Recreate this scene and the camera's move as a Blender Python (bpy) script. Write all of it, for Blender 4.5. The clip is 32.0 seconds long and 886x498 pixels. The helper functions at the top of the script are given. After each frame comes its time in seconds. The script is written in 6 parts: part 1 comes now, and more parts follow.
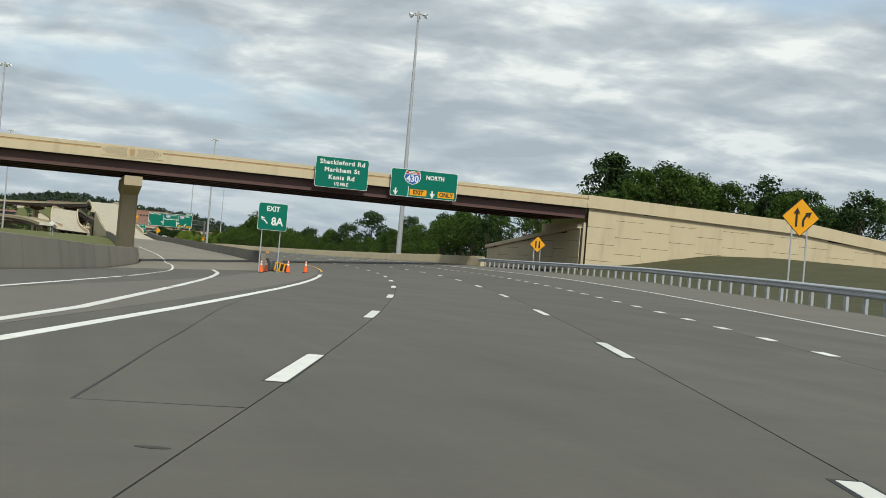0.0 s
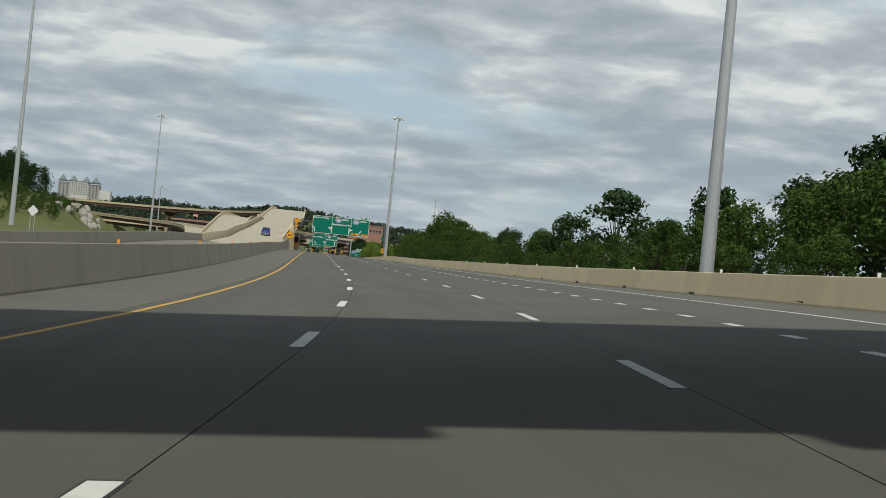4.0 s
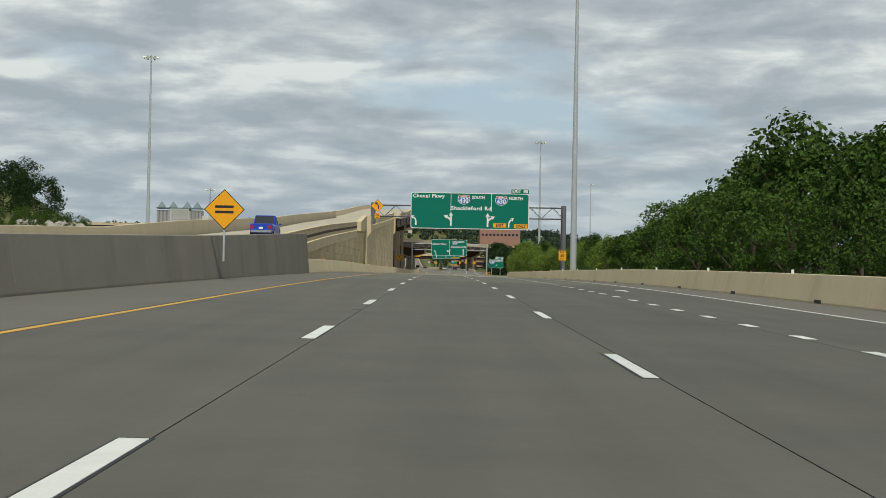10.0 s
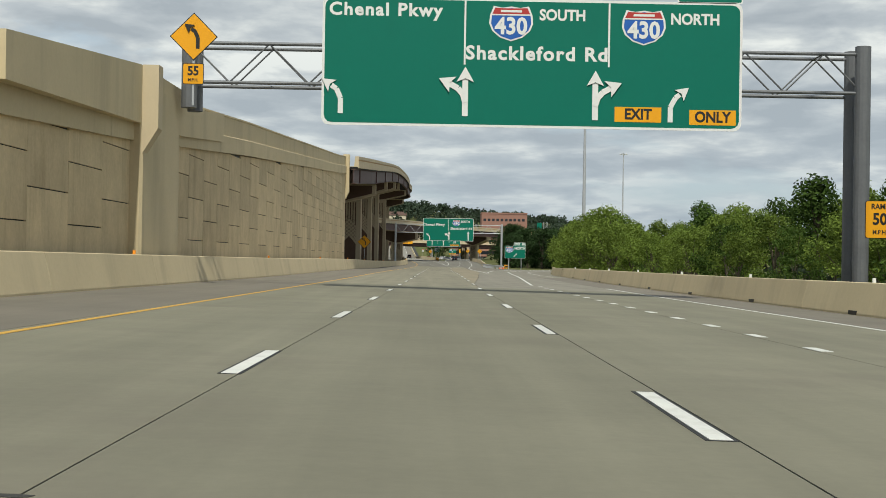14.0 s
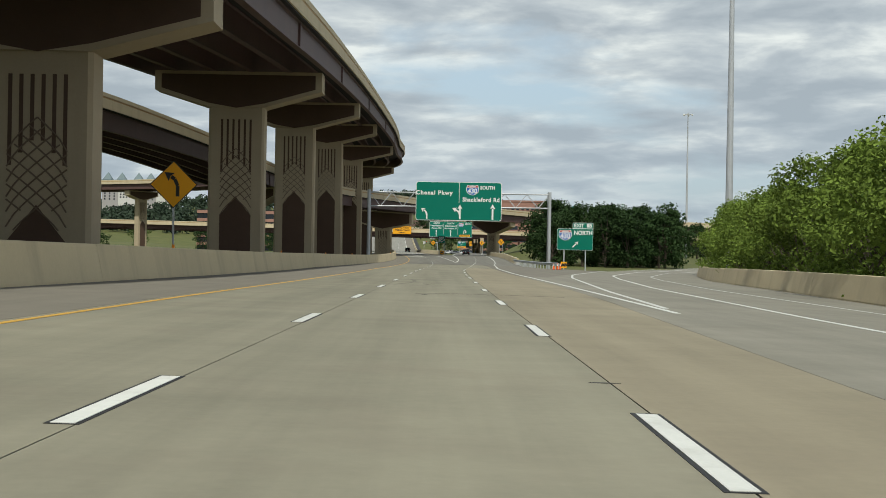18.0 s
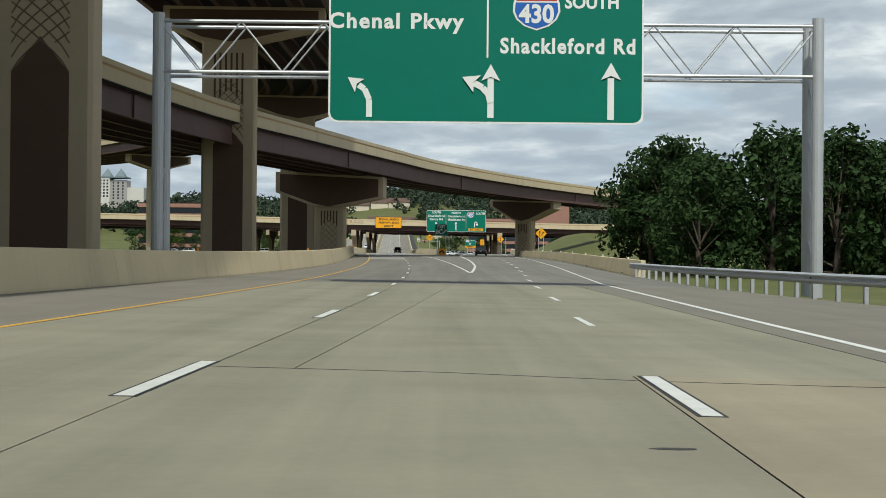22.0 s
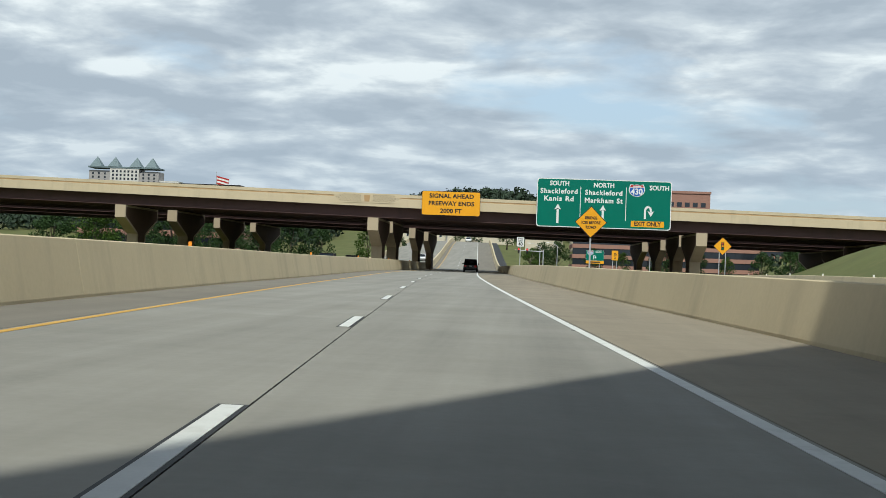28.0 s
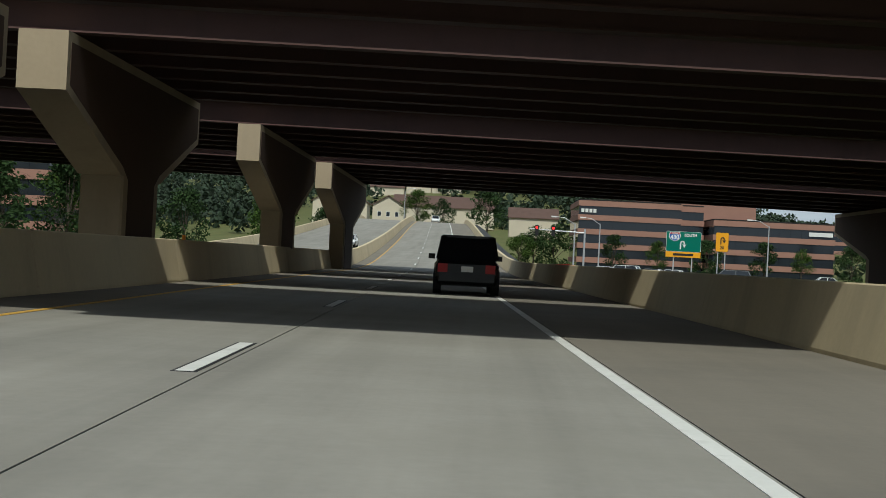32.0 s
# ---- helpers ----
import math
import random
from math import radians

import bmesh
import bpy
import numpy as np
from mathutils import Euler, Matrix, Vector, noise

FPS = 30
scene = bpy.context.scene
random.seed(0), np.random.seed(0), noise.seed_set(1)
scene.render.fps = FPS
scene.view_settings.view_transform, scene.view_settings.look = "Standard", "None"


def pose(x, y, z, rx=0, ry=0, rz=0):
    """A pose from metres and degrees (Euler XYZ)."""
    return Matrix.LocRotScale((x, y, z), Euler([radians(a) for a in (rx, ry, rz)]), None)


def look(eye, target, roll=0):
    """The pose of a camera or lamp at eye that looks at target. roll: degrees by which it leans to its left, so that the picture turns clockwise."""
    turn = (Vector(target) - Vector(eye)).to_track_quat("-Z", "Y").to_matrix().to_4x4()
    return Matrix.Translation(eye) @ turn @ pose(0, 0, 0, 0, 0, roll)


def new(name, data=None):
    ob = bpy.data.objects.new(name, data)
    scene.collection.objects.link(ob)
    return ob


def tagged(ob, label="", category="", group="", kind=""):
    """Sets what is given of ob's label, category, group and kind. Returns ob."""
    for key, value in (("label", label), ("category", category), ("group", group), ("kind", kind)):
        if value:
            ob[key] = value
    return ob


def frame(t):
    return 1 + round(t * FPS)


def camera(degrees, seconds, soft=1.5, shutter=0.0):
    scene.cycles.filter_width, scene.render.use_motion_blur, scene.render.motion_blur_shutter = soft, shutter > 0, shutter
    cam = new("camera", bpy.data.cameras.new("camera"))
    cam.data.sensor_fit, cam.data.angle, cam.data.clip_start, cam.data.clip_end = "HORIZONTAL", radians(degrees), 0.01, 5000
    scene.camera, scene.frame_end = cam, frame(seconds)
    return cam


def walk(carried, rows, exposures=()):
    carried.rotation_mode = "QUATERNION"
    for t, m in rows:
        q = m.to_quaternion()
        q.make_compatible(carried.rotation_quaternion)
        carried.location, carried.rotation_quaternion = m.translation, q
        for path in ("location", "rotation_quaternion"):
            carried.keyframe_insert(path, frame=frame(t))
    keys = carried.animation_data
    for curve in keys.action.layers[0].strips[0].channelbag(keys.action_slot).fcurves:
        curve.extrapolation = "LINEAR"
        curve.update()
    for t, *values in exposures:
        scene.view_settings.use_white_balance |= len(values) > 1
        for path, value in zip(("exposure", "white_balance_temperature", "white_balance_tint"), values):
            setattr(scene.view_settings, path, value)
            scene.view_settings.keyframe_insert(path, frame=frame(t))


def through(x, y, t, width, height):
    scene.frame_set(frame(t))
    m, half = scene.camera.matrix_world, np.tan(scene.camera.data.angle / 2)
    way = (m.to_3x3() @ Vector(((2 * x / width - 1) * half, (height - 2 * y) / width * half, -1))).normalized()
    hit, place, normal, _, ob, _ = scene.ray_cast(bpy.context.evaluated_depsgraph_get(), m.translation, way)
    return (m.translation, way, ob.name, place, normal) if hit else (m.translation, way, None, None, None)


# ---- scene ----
# Camera: a car drives a freeway, height about 1.06 m above the pavement.
PATH = [
    (0, 6.42, 19.94, 1.21, 90.96, -4.81, -16.62), (0.5, 11.02, 34.99, 1.32, 90.95, -4.91, -16.20), (1, 15.32, 50.17, 1.44, 90.99, -5.19, -15.53),
    (1.5, 19.32, 65.51, 1.56, 91.06, -5.57, -14.49), (2, 23.07, 81.02, 1.68, 91.13, -5.92, -13.30), (2.5, 26.58, 96.76, 1.80, 91.00, -5.72, -12.00),
    (3, 29.76, 112.71, 1.92, 90.93, -5.61, -10.31), (3.5, 32.42, 128.82, 2.02, 90.87, -5.50, -8.34), (4, 34.54, 144.96, 2.12, 90.90, -5.61, -6.50),
    (4.5, 36.17, 161.16, 2.22, 90.90, -5.49, -5.06), (6.5, 39.20, 225.88, 2.66, 90.96, -4.47, -1.24), (7, 39.50, 242.05, 2.78, 91.03, -3.78, -0.99),
    (7.5, 39.80, 258.21, 2.92, 91.06, -3.40, -0.94), (8, 40.09, 274.35, 3.06, 91.01, -3.03, -0.85), (8.5, 40.32, 290.45, 3.20, 90.96, -2.41, -0.79),
    (9, 40.52, 306.52, 3.33, 90.99, -1.71, -0.74), (9.5, 40.72, 322.56, 3.45, 90.93, -1.34, -0.64), (10, 40.91, 338.51, 3.56, 90.88, -1.02, -0.65),
    (10.5, 41.08, 354.37, 3.68, 90.99, -0.99, -0.72), (11, 41.30, 370.14, 3.81, 90.97, -1.06, -0.76), (11.5, 41.53, 385.83, 3.92, 90.78, -1.31, -0.70),
    (12, 41.69, 401.51, 4.00, 90.46, -1.00, -0.66), (12.5, 41.85, 417.25, 4.04, 90.67, -0.83, -0.66), (13, 42.04, 433.03, 4.05, 90.54, -0.72, -0.69),
    (13.5, 42.22, 448.85, 4.04, 90.52, -0.84, -0.73), (14, 42.44, 464.66, 4.00, 90.40, -0.91, -0.78), (14.5, 42.68, 480.49, 3.94, 90.01, -1.23, -0.90),
    (16.5, 43.73, 543.36, 3.66, 90.22, -0.77, -0.65), (17, 43.97, 558.88, 3.62, 90.23, -0.73, -0.53), (17.5, 44.12, 574.37, 3.58, 90.23, -0.76, -0.52),
    (18, 44.23, 589.80, 3.54, 90.18, -0.92, -0.46), (18.5, 44.32, 605.12, 3.48, 90.13, -0.87, -0.38), (19, 44.42, 620.70, 3.42, 90.10, -0.91, -0.45),
    (19.5, 44.56, 636.95, 3.36, 90.07, -1.02, -0.56), (20, 44.72, 653.60, 3.29, 90.27, -0.84, -0.56), (20.5, 44.97, 670.43, 3.22, 90.31, -0.65, -0.66),
    (21, 45.38, 687.24, 3.15, 90.32, -0.77, -0.73), (21.5, 45.78, 703.4, 3.10, 90.32, -0.75, -0.68), (22, 45.96, 719.2, 3.05, 90.31, -0.47, -0.22),
    (22.5, 46.10, 735.4, 3.02, 90.48, -0.75, 0.27), (23, 46.14, 751.33, 3.00, 90.41, -0.37, 0.51), (23.5, 46.02, 766.36, 3.00, 90.45, -0.37, 0.72),
    (24, 45.84, 781.20, 3.04, 90.79, -0.72, 0.83), (24.5, 45.62, 795.97, 3.13, 90.64, -0.70, 1.12), (25, 45.30, 810.73, 3.26, 90.89, -0.95, 1.46),
    (25.5, 44.97, 825.55, 3.41, 90.94, -1.05, 1.87), (26, 44.40, 840.44, 3.59, 90.92, -0.93, 2.32), (26.5, 43.73, 855.48, 3.77, 90.93, -0.54, 2.72),
    (28.5, 40.14, 919.25, 4.26, 90.77, -2.50, 3.25), (29, 39.20, 935.93, 4.35, 90.75, -2.28, 2.78), (29.5, 38.34, 952.70, 4.42, 90.66, -1.87, 2.42),
    (30, 37.62, 969.54, 4.49, 90.57, -1.82, 2.21), (30.5, 36.99, 986.38, 4.56, 90.49, -1.94, 2.07), (31, 36.41, 1003.20, 4.62, 90.48, -2.00, 2.10),
    (31.5, 35.82, 1019.99, 4.66, 90.47, -2.29, 1.88), (32, 35.30, 1036.81, 4.69, 90.42, -2.86, 1.67),
]
TURN = [-19.64, -17.77, -15.90, -13.87, -11.59, -9.00, -6.49, -3.87, -1.89, -0.97, -0.78, -0.92, -0.97, -0.92, -0.79, -0.69, -0.61, -0.53, -0.58, -0.59, -0.62, -0.65, -0.67, -0.66, -0.62, -0.59, -0.51, -0.55, -0.82, -1.13, -1.10, -0.30, 0.62, 1.59, 2.48, 3.10, 3.40, 3.43, 3.24, 2.91, 2.42, 1.79]
CANT = [0.008, 0.008, 0.022, 0.045, 0.062, 0.066, 0.071, 0.070, 0.056, 0.043, 0.030, 0.018, 0.005, -0.006, -0.012, -0.015, -0.014, -0.015, -0.019, -0.018, -0.019, -0.019, -0.018, -0.019, -0.019, -0.022, -0.015, -0.013, -0.016, -0.012, -0.011, -0.009, -0.008, -0.004, -0.006, -0.009, -0.011, -0.010, -0.006, 0.003, 0.002, -0.003]
GRADE = [0.0070, 0.0075, 0.0082, 0.0084, 0.0070, 0.0061, 0.0062, 0.0060, 0.0061, 0.0068, 0.0081, 0.0090, 0.0085, 0.0070, 0.0075, 0.0084, 0.0044, 0.0012, -0.0010, -0.0040, -0.0050, -0.0044, -0.0029, -0.0020, -0.0038, -0.0037, -0.0043, -0.0042, -0.0028, -0.0032, -0.0014, 0.0015, 0.0077, 0.0110, 0.0125, 0.0089, 0.0068, 0.0054, 0.0045, 0.0043, 0.0035, 0.0019]
cam = camera(37.65, 32.0, soft=0.7)
walk(cam, [(t, pose(x, y, z, rx, ry, rz)) for t, x, y, z, rx, ry, rz in PATH], exposures=[(0, -0.2, 6400, 2), (2.5, -0.33, 6400, 2), (4.2, -0.48, 6350, 2), (7, -0.22, 6400, 2), (9, -0.44, 6400, 2), (11, -0.36, 6500, 2), (13, -0.2, 6550, 2), (14.2, -0.26, 6500, 3), (16, -0.3, 6450, 2), (20, -0.2, 6300, 2), (22, -0.22, 6200, 2), (23.2, -0.38, 6050, 2), (24, -0.42, 6000, 2), (27.5, -0.24, 6000, 2), (29, -0.07, 6150, 2), (30, -0.24, 6080, 2), (31, -0.38, 6000, 2), (32, -0.5, 6050, 2)])

# ---- light ----
SUN_EL, SUN_AZ = radians(55), radians(3)     # the morning sun stands behind the traffic
world = bpy.data.worlds.new("world")
scene.world = world
world.use_nodes = True
wn, wl = world.node_tree.nodes, world.node_tree.links
wn.clear()


def wnode(kind, **kw):
    n = wn.new(kind)
    for k, v in kw.items():
        if k in n.inputs:
            n.inputs[k].default_value = v
    return n


def wmath(op, a, b=None, clamp=False):
    n = wn.new("ShaderNodeMath")
    n.operation, n.use_clamp = op, clamp
    for i, v in enumerate((a, b)):
        if v is None:
            continue
        if isinstance(v, (int, float)):
            n.inputs[i].default_value = v
        else:
            wl.new(v, n.inputs[i])
    return n.outputs[0]


def wramp(fac, stops):
    n = wn.new("ShaderNodeValToRGB")
    el = n.color_ramp.elements
    while len(el) < len(stops):
        el.new(0.5)
    for e, (pos, c) in zip(el, stops):
        e.position, e.color = pos, (*c, 1)
    wl.new(fac, n.inputs[0])
    return n.outputs[0]


def wmix(fac, a, b):
    n = wn.new("ShaderNodeMix")
    n.data_type = "RGBA"
    for i, v in ((0, fac), (6, a), (7, b)):
        if isinstance(v, (int, float)):
            n.inputs[i].default_value = v
        elif isinstance(v, tuple):
            n.inputs[i].default_value = (*v, 1)
        else:
            wl.new(v, n.inputs[i])
    return n.outputs[2]


tc = wn.new("ShaderNodeTexCoord")
sep = wn.new("ShaderNodeSeparateXYZ")
wl.new(tc.outputs["Generated"], sep.inputs[0])
up = wmath("ADD", wmath("MAXIMUM", sep.outputs[2], 0.0), 0.17)
com = wn.new("ShaderNodeCombineXYZ")
wl.new(wmath("DIVIDE", sep.outputs[0], up), com.inputs[0])
wl.new(wmath("DIVIDE", sep.outputs[1], up), com.inputs[1])
com.inputs[2].default_value = 3.7
big = wnode("ShaderNodeTexNoise", Scale=0.8, Detail=8.0, Roughness=0.55, Distortion=0.15)
wl.new(com.outputs[0], big.inputs["Vector"])
puff = []
for stretch in (1.0, 1.03):
    vs = wn.new("ShaderNodeVectorMath")
    vs.operation = "SCALE"
    vs.inputs["Scale"].default_value = stretch
    wl.new(com.outputs[0], vs.inputs[0])
    lit = wnode("ShaderNodeTexNoise", Scale=3.3, Detail=6.0, Roughness=0.52, Distortion=0.2)
    wl.new(vs.outputs[0], lit.inputs["Vector"])
    puff.append(lit.outputs[0])
relief = wmath("ADD", wmath("MULTIPLY", puff[0], 0.75), wmath("ADD", 0.125, wmath("MULTIPLY", wmath("SUBTRACT", puff[1], puff[0]), 1.1)))
sky = wn.new("ShaderNodeTexSky")
sky.sky_type, sky.sun_disc = "NISHITA", False
sky.sun_elevation, sky.sun_rotation = SUN_EL, radians(180) - SUN_AZ
blue = wn.new("ShaderNodeVectorMath")
blue.operation = "SCALE"
wl.new(sky.outputs[0], blue.inputs[0])
blue.inputs["Scale"].default_value = 0.11
# seen from below, gaps between the clouds open towards the zenith and close towards the horizon
high = wramp(sep.outputs[2], [(0.20, (0, 0, 0)), (0.75, (1, 1, 1))])
shade = wramp(relief, [(0.36, (0.41, 0.445, 0.50)), (0.47, (0.51, 0.54, 0.59)), (0.55, (0.64, 0.66, 0.69)), (0.64, (0.87, 0.87, 0.865))])
cover = wramp(wmath("SUBTRACT", big.outputs[0], wmath("MULTIPLY", high, 0.13)), [(0.34, (0, 0, 0)), (0.44, (1, 1, 1))])
pale = wmix(wmath("SUBTRACT", 0.55, wmath("MULTIPLY", high, 0.35)), blue.outputs[0], (0.62, 0.70, 0.80))
clouds = wmix(cover, pale, shade)
low = wramp(sep.outputs[2], [(0.0, (1, 1, 1)), (0.08, (0.5, 0.5, 0.5)), (0.17, (0, 0, 0))])
total = wmix(wmath("MULTIPLY", low, 0.75), clouds, (0.40, 0.46, 0.54))
bg = wn.new("ShaderNodeBackground")
wl.new(total, bg.inputs[0])
bg.inputs[1].default_value = 1.2
wl.new(bg.outputs[0], wn.new("ShaderNodeOutputWorld").inputs[0])

sun = new("sun", bpy.data.lights.new("sun", "SUN"))
sun.data.energy, sun.data.angle, sun.data.color = 4.5, radians(1.2), (1.0, 0.94, 0.84)
sun.matrix_world = look((0, 0, 0), (-math.sin(SUN_AZ) * math.cos(SUN_EL), math.cos(SUN_AZ) * math.cos(SUN_EL), -math.sin(SUN_EL)))


# ---- materials ----
def surf(name, col, rough=0.85, metal=0.0, var=0.16, scale=0.6, fine=14.0, bump=0.15, tint=None, streak=0.0, each=0.0, island=0.0, spec=0.3, through=0.0, lane=0.0):
    """A surface with wear at two scales; tint: the colour of stains; streak: runs down upright faces; each / island: tone by object / by piece."""
    m = bpy.data.materials.new(name)
    m.use_nodes = True
    n, l = m.node_tree.nodes, m.node_tree.links
    b = n["Principled BSDF"]
    b.inputs["Roughness"].default_value, b.inputs["Metallic"].default_value = rough, metal
    b.inputs["Specular IOR Level"].default_value = spec

    def math2(op, a, c):
        k = n.new("ShaderNodeMath")
        k.operation = op
        for i, v in enumerate((a, c)):
            if isinstance(v, (int, float)):
                k.inputs[i].default_value = v
            else:
                l.new(v, k.inputs[i])
        return k.outputs[0]

    def noise_of(sc, det, stretch=None):
        t = n.new("ShaderNodeTexCoord")
        k = n.new("ShaderNodeTexNoise")
        k.inputs["Scale"].default_value, k.inputs["Detail"].default_value, k.inputs["Roughness"].default_value = sc, det, 0.6
        src = t.outputs["Object"]
        if stretch:
            mp = n.new("ShaderNodeMapping")
            mp.inputs["Scale"].default_value = stretch
            l.new(src, mp.inputs[0])
            src = mp.outputs[0]
        l.new(src, k.inputs["Vector"])
        return k.outputs[0]

    a, f = noise_of(scale, 4), noise_of(fine, 3)
    val = math2("ADD", math2("MULTIPLY", math2("SUBTRACT", a, 0.5), var * 2.6), math2("ADD", math2("MULTIPLY", math2("SUBTRACT", f, 0.5), var * 1.3), 1.0))
    if lane:
        val = math2("ADD", val, math2("MULTIPLY", math2("SUBTRACT", noise_of(0.9, 5, (1.3, 0.035, 1)), 0.5), lane * 2))
        val = math2("ADD", val, math2("MULTIPLY", math2("SUBTRACT", noise_of(0.55, 6, (0.5, 1.0, 1)), 0.5), lane * 1.2))
    if each:
        o = n.new("ShaderNodeObjectInfo")
        val = math2("ADD", val, math2("MULTIPLY", math2("SUBTRACT", o.outputs["Random"], 0.5), each * 2))
    if island:
        g = n.new("ShaderNodeNewGeometry")
        val = math2("ADD", val, math2("MULTIPLY", math2("SUBTRACT", g.outputs["Random Per Island"], 0.5), island * 2))
    vm = n.new("ShaderNodeVectorMath")
    vm.operation = "SCALE"
    vm.inputs[0].default_value = col
    l.new(val, vm.inputs["Scale"])
    out = vm.outputs[0]
    if tint:
        mask = noise_of(scale * 1.7, 5, (1, 1, 0.15) if streak else None)
        r = n.new("ShaderNodeMapRange")
        r.inputs["From Min"].default_value, r.inputs["From Max"].default_value = 0.52, 0.74
        r.inputs["To Max"].default_value = streak or 0.6
        l.new(mask, r.inputs[0])
        mx = n.new("ShaderNodeMix")
        mx.data_type = "RGBA"
        l.new(r.outputs[0], mx.inputs[0])
        l.new(out, mx.inputs[6])
        mx.inputs[7].default_value = (*tint, 1)
        out = mx.outputs[2]
    l.new(out, b.inputs["Base Color"])
    if bump:
        k = n.new("ShaderNodeBump")
        k.inputs["Strength"].default_value, k.inputs["Distance"].default_value = bump, 0.02
        l.new(f, k.inputs["Height"])
        l.new(k.outputs[0], b.inputs["Normal"])
    if through:
        tr = n.new("ShaderNodeBsdfTranslucent")
        l.new(out, tr.inputs[0])
        ms = n.new("ShaderNodeMixShader")
        ms.inputs[0].default_value = through
        l.new(b.outputs[0], ms.inputs[1])
        l.new(tr.outputs[0], ms.inputs[2])
        l.new(ms.outputs[0], n["Material Output"].inputs[0])
    return m


def plain(name, col, rough=0.5, metal=0.0, spec=0.5, glow=0.0):
    m = bpy.data.materials.new(name)
    m.use_nodes = True
    b = m.node_tree.nodes["Principled BSDF"]
    b.inputs["Base Color"].default_value, b.inputs["Roughness"].default_value, b.inputs["Metallic"].default_value = (*col, 1), rough, metal
    b.inputs["Specular IOR Level"].default_value = spec
    if glow:
        b.inputs["Emission Color"].default_value, b.inputs["Emission Strength"].default_value = (*col, 1), glow
    return m


PAVE = surf("pavement concrete", (0.163, 0.154, 0.131), 0.9, lane=0.36, var=0.13, scale=0.22, fine=9, bump=0.12, tint=(0.125, 0.118, 0.103), each=0.05)
# Cloud shade over the first stretch is put into this darker colour.
PAVE_CLOUDED = surf("pavement concrete darkened for cloud shade", (0.089, 0.084, 0.071), 0.9, lane=0.27, var=0.13, scale=0.22, fine=9, bump=0.12, tint=(0.065, 0.062, 0.057), each=0.05)
# MID and TAN step the colour from the cloud-shaded stretch to the lit one.
PAVE_MID = surf("browner pavement concrete", (0.110, 0.104, 0.083), 0.9, lane=0.27, var=0.13, scale=0.22, fine=9, bump=0.12, tint=(0.091, 0.085, 0.073), each=0.05)
PAVE_TAN = surf("tan pavement concrete", (0.175, 0.166, 0.122), 0.9, lane=0.27, var=0.13, scale=0.22, fine=9, bump=0.12, tint=(0.137, 0.122, 0.095), each=0.05)
# Shoulder of the first stretch, its colour darkened for the same cloud shade.
SHOULDER_CLOUDED = surf("shoulder concrete darkened for cloud shade", (0.118, 0.110, 0.093), 0.92, var=0.10, scale=0.3, fine=9, tint=(0.099, 0.093, 0.080), each=0.05)
PAVE_WARM = surf("lighter warm pavement concrete", (0.212, 0.197, 0.146), 0.9, lane=0.36, var=0.13, scale=0.25, fine=9, bump=0.12, tint=(0.182, 0.156, 0.118), each=0.04)
PAVE_PALE = surf("pale pavement concrete", (0.228, 0.217, 0.188), 0.9, lane=0.36, var=0.13, scale=0.25, fine=9, bump=0.12, tint=(0.205, 0.194, 0.163), each=0.04)
SHOULDER = surf("shoulder concrete", (0.171, 0.154, 0.125), 0.92, lane=0.22, var=0.10, scale=0.3, fine=9, tint=(0.129, 0.118, 0.099), each=0.05)
SHOULDER_TAN = surf("tan shoulder concrete", (0.220, 0.187, 0.136), 0.92, lane=0.3, var=0.13, scale=0.3, fine=9, tint=(0.16, 0.13, 0.095), each=0.05)
PAVE_EXIT = surf("exit lane concrete", (0.205, 0.191, 0.156), 0.9, lane=0.3, var=0.13, scale=0.25, fine=9, bump=0.12, tint=(0.165, 0.150, 0.120), each=0.04)
PAVE_GORE = surf("tan gore concrete", (0.240, 0.208, 0.146), 0.9, lane=0.3, var=0.13, scale=0.25, fine=9, bump=0.12, tint=(0.195, 0.165, 0.118), each=0.04)
RAMP_PALE = surf("pale ramp concrete", (0.38, 0.34, 0.26), 0.9, lane=0.2, var=0.1, scale=0.3, fine=9, tint=(0.30, 0.26, 0.20))
JOINT = surf("joint sealant", (0.027, 0.027, 0.026), 0.7, var=0.3)
WHITE = surf("white road paint", (0.575, 0.575, 0.54), 0.7, var=0.10, scale=2, fine=30, tint=(0.420, 0.412, 0.378), each=0.08)
BLACK = surf("black contrast paint", (0.023, 0.023, 0.023), 0.7, var=0.3, scale=2)
YELLOW = surf("yellow road paint", (0.527, 0.306, 0.051), 0.7, var=0.14, scale=2, tint=(0.340, 0.230, 0.093))
BARRIER = surf("barrier concrete", (0.535, 0.445, 0.285), 0.9, var=0.10, scale=0.32, fine=8, tint=(0.27, 0.225, 0.155), streak=0.4, each=0.05)
GREYBAR = surf("grey barrier concrete", (0.205, 0.188, 0.155), 0.9, var=0.12, scale=0.28, fine=8, tint=(0.095, 0.09, 0.08), streak=0.5, each=0.05)
CREAM = surf("cream painted concrete", (0.516, 0.430, 0.292), 0.85, var=0.07, scale=0.5, fine=8, tint=(0.310, 0.258, 0.181), streak=0.4)
PIERC = surf("pier concrete", (0.40, 0.325, 0.225), 0.88, var=0.07, scale=0.5, fine=8, tint=(0.276, 0.230, 0.166), streak=0.35)
BROWN = surf("brown painted concrete", (0.089, 0.054, 0.038), 0.85, var=0.10, scale=0.8, fine=9)
GIRDER = surf("brown painted steel girder", (0.098, 0.055, 0.050), 0.6, var=0.12, scale=0.4, fine=8, tint=(0.048, 0.032, 0.029), streak=0.4)
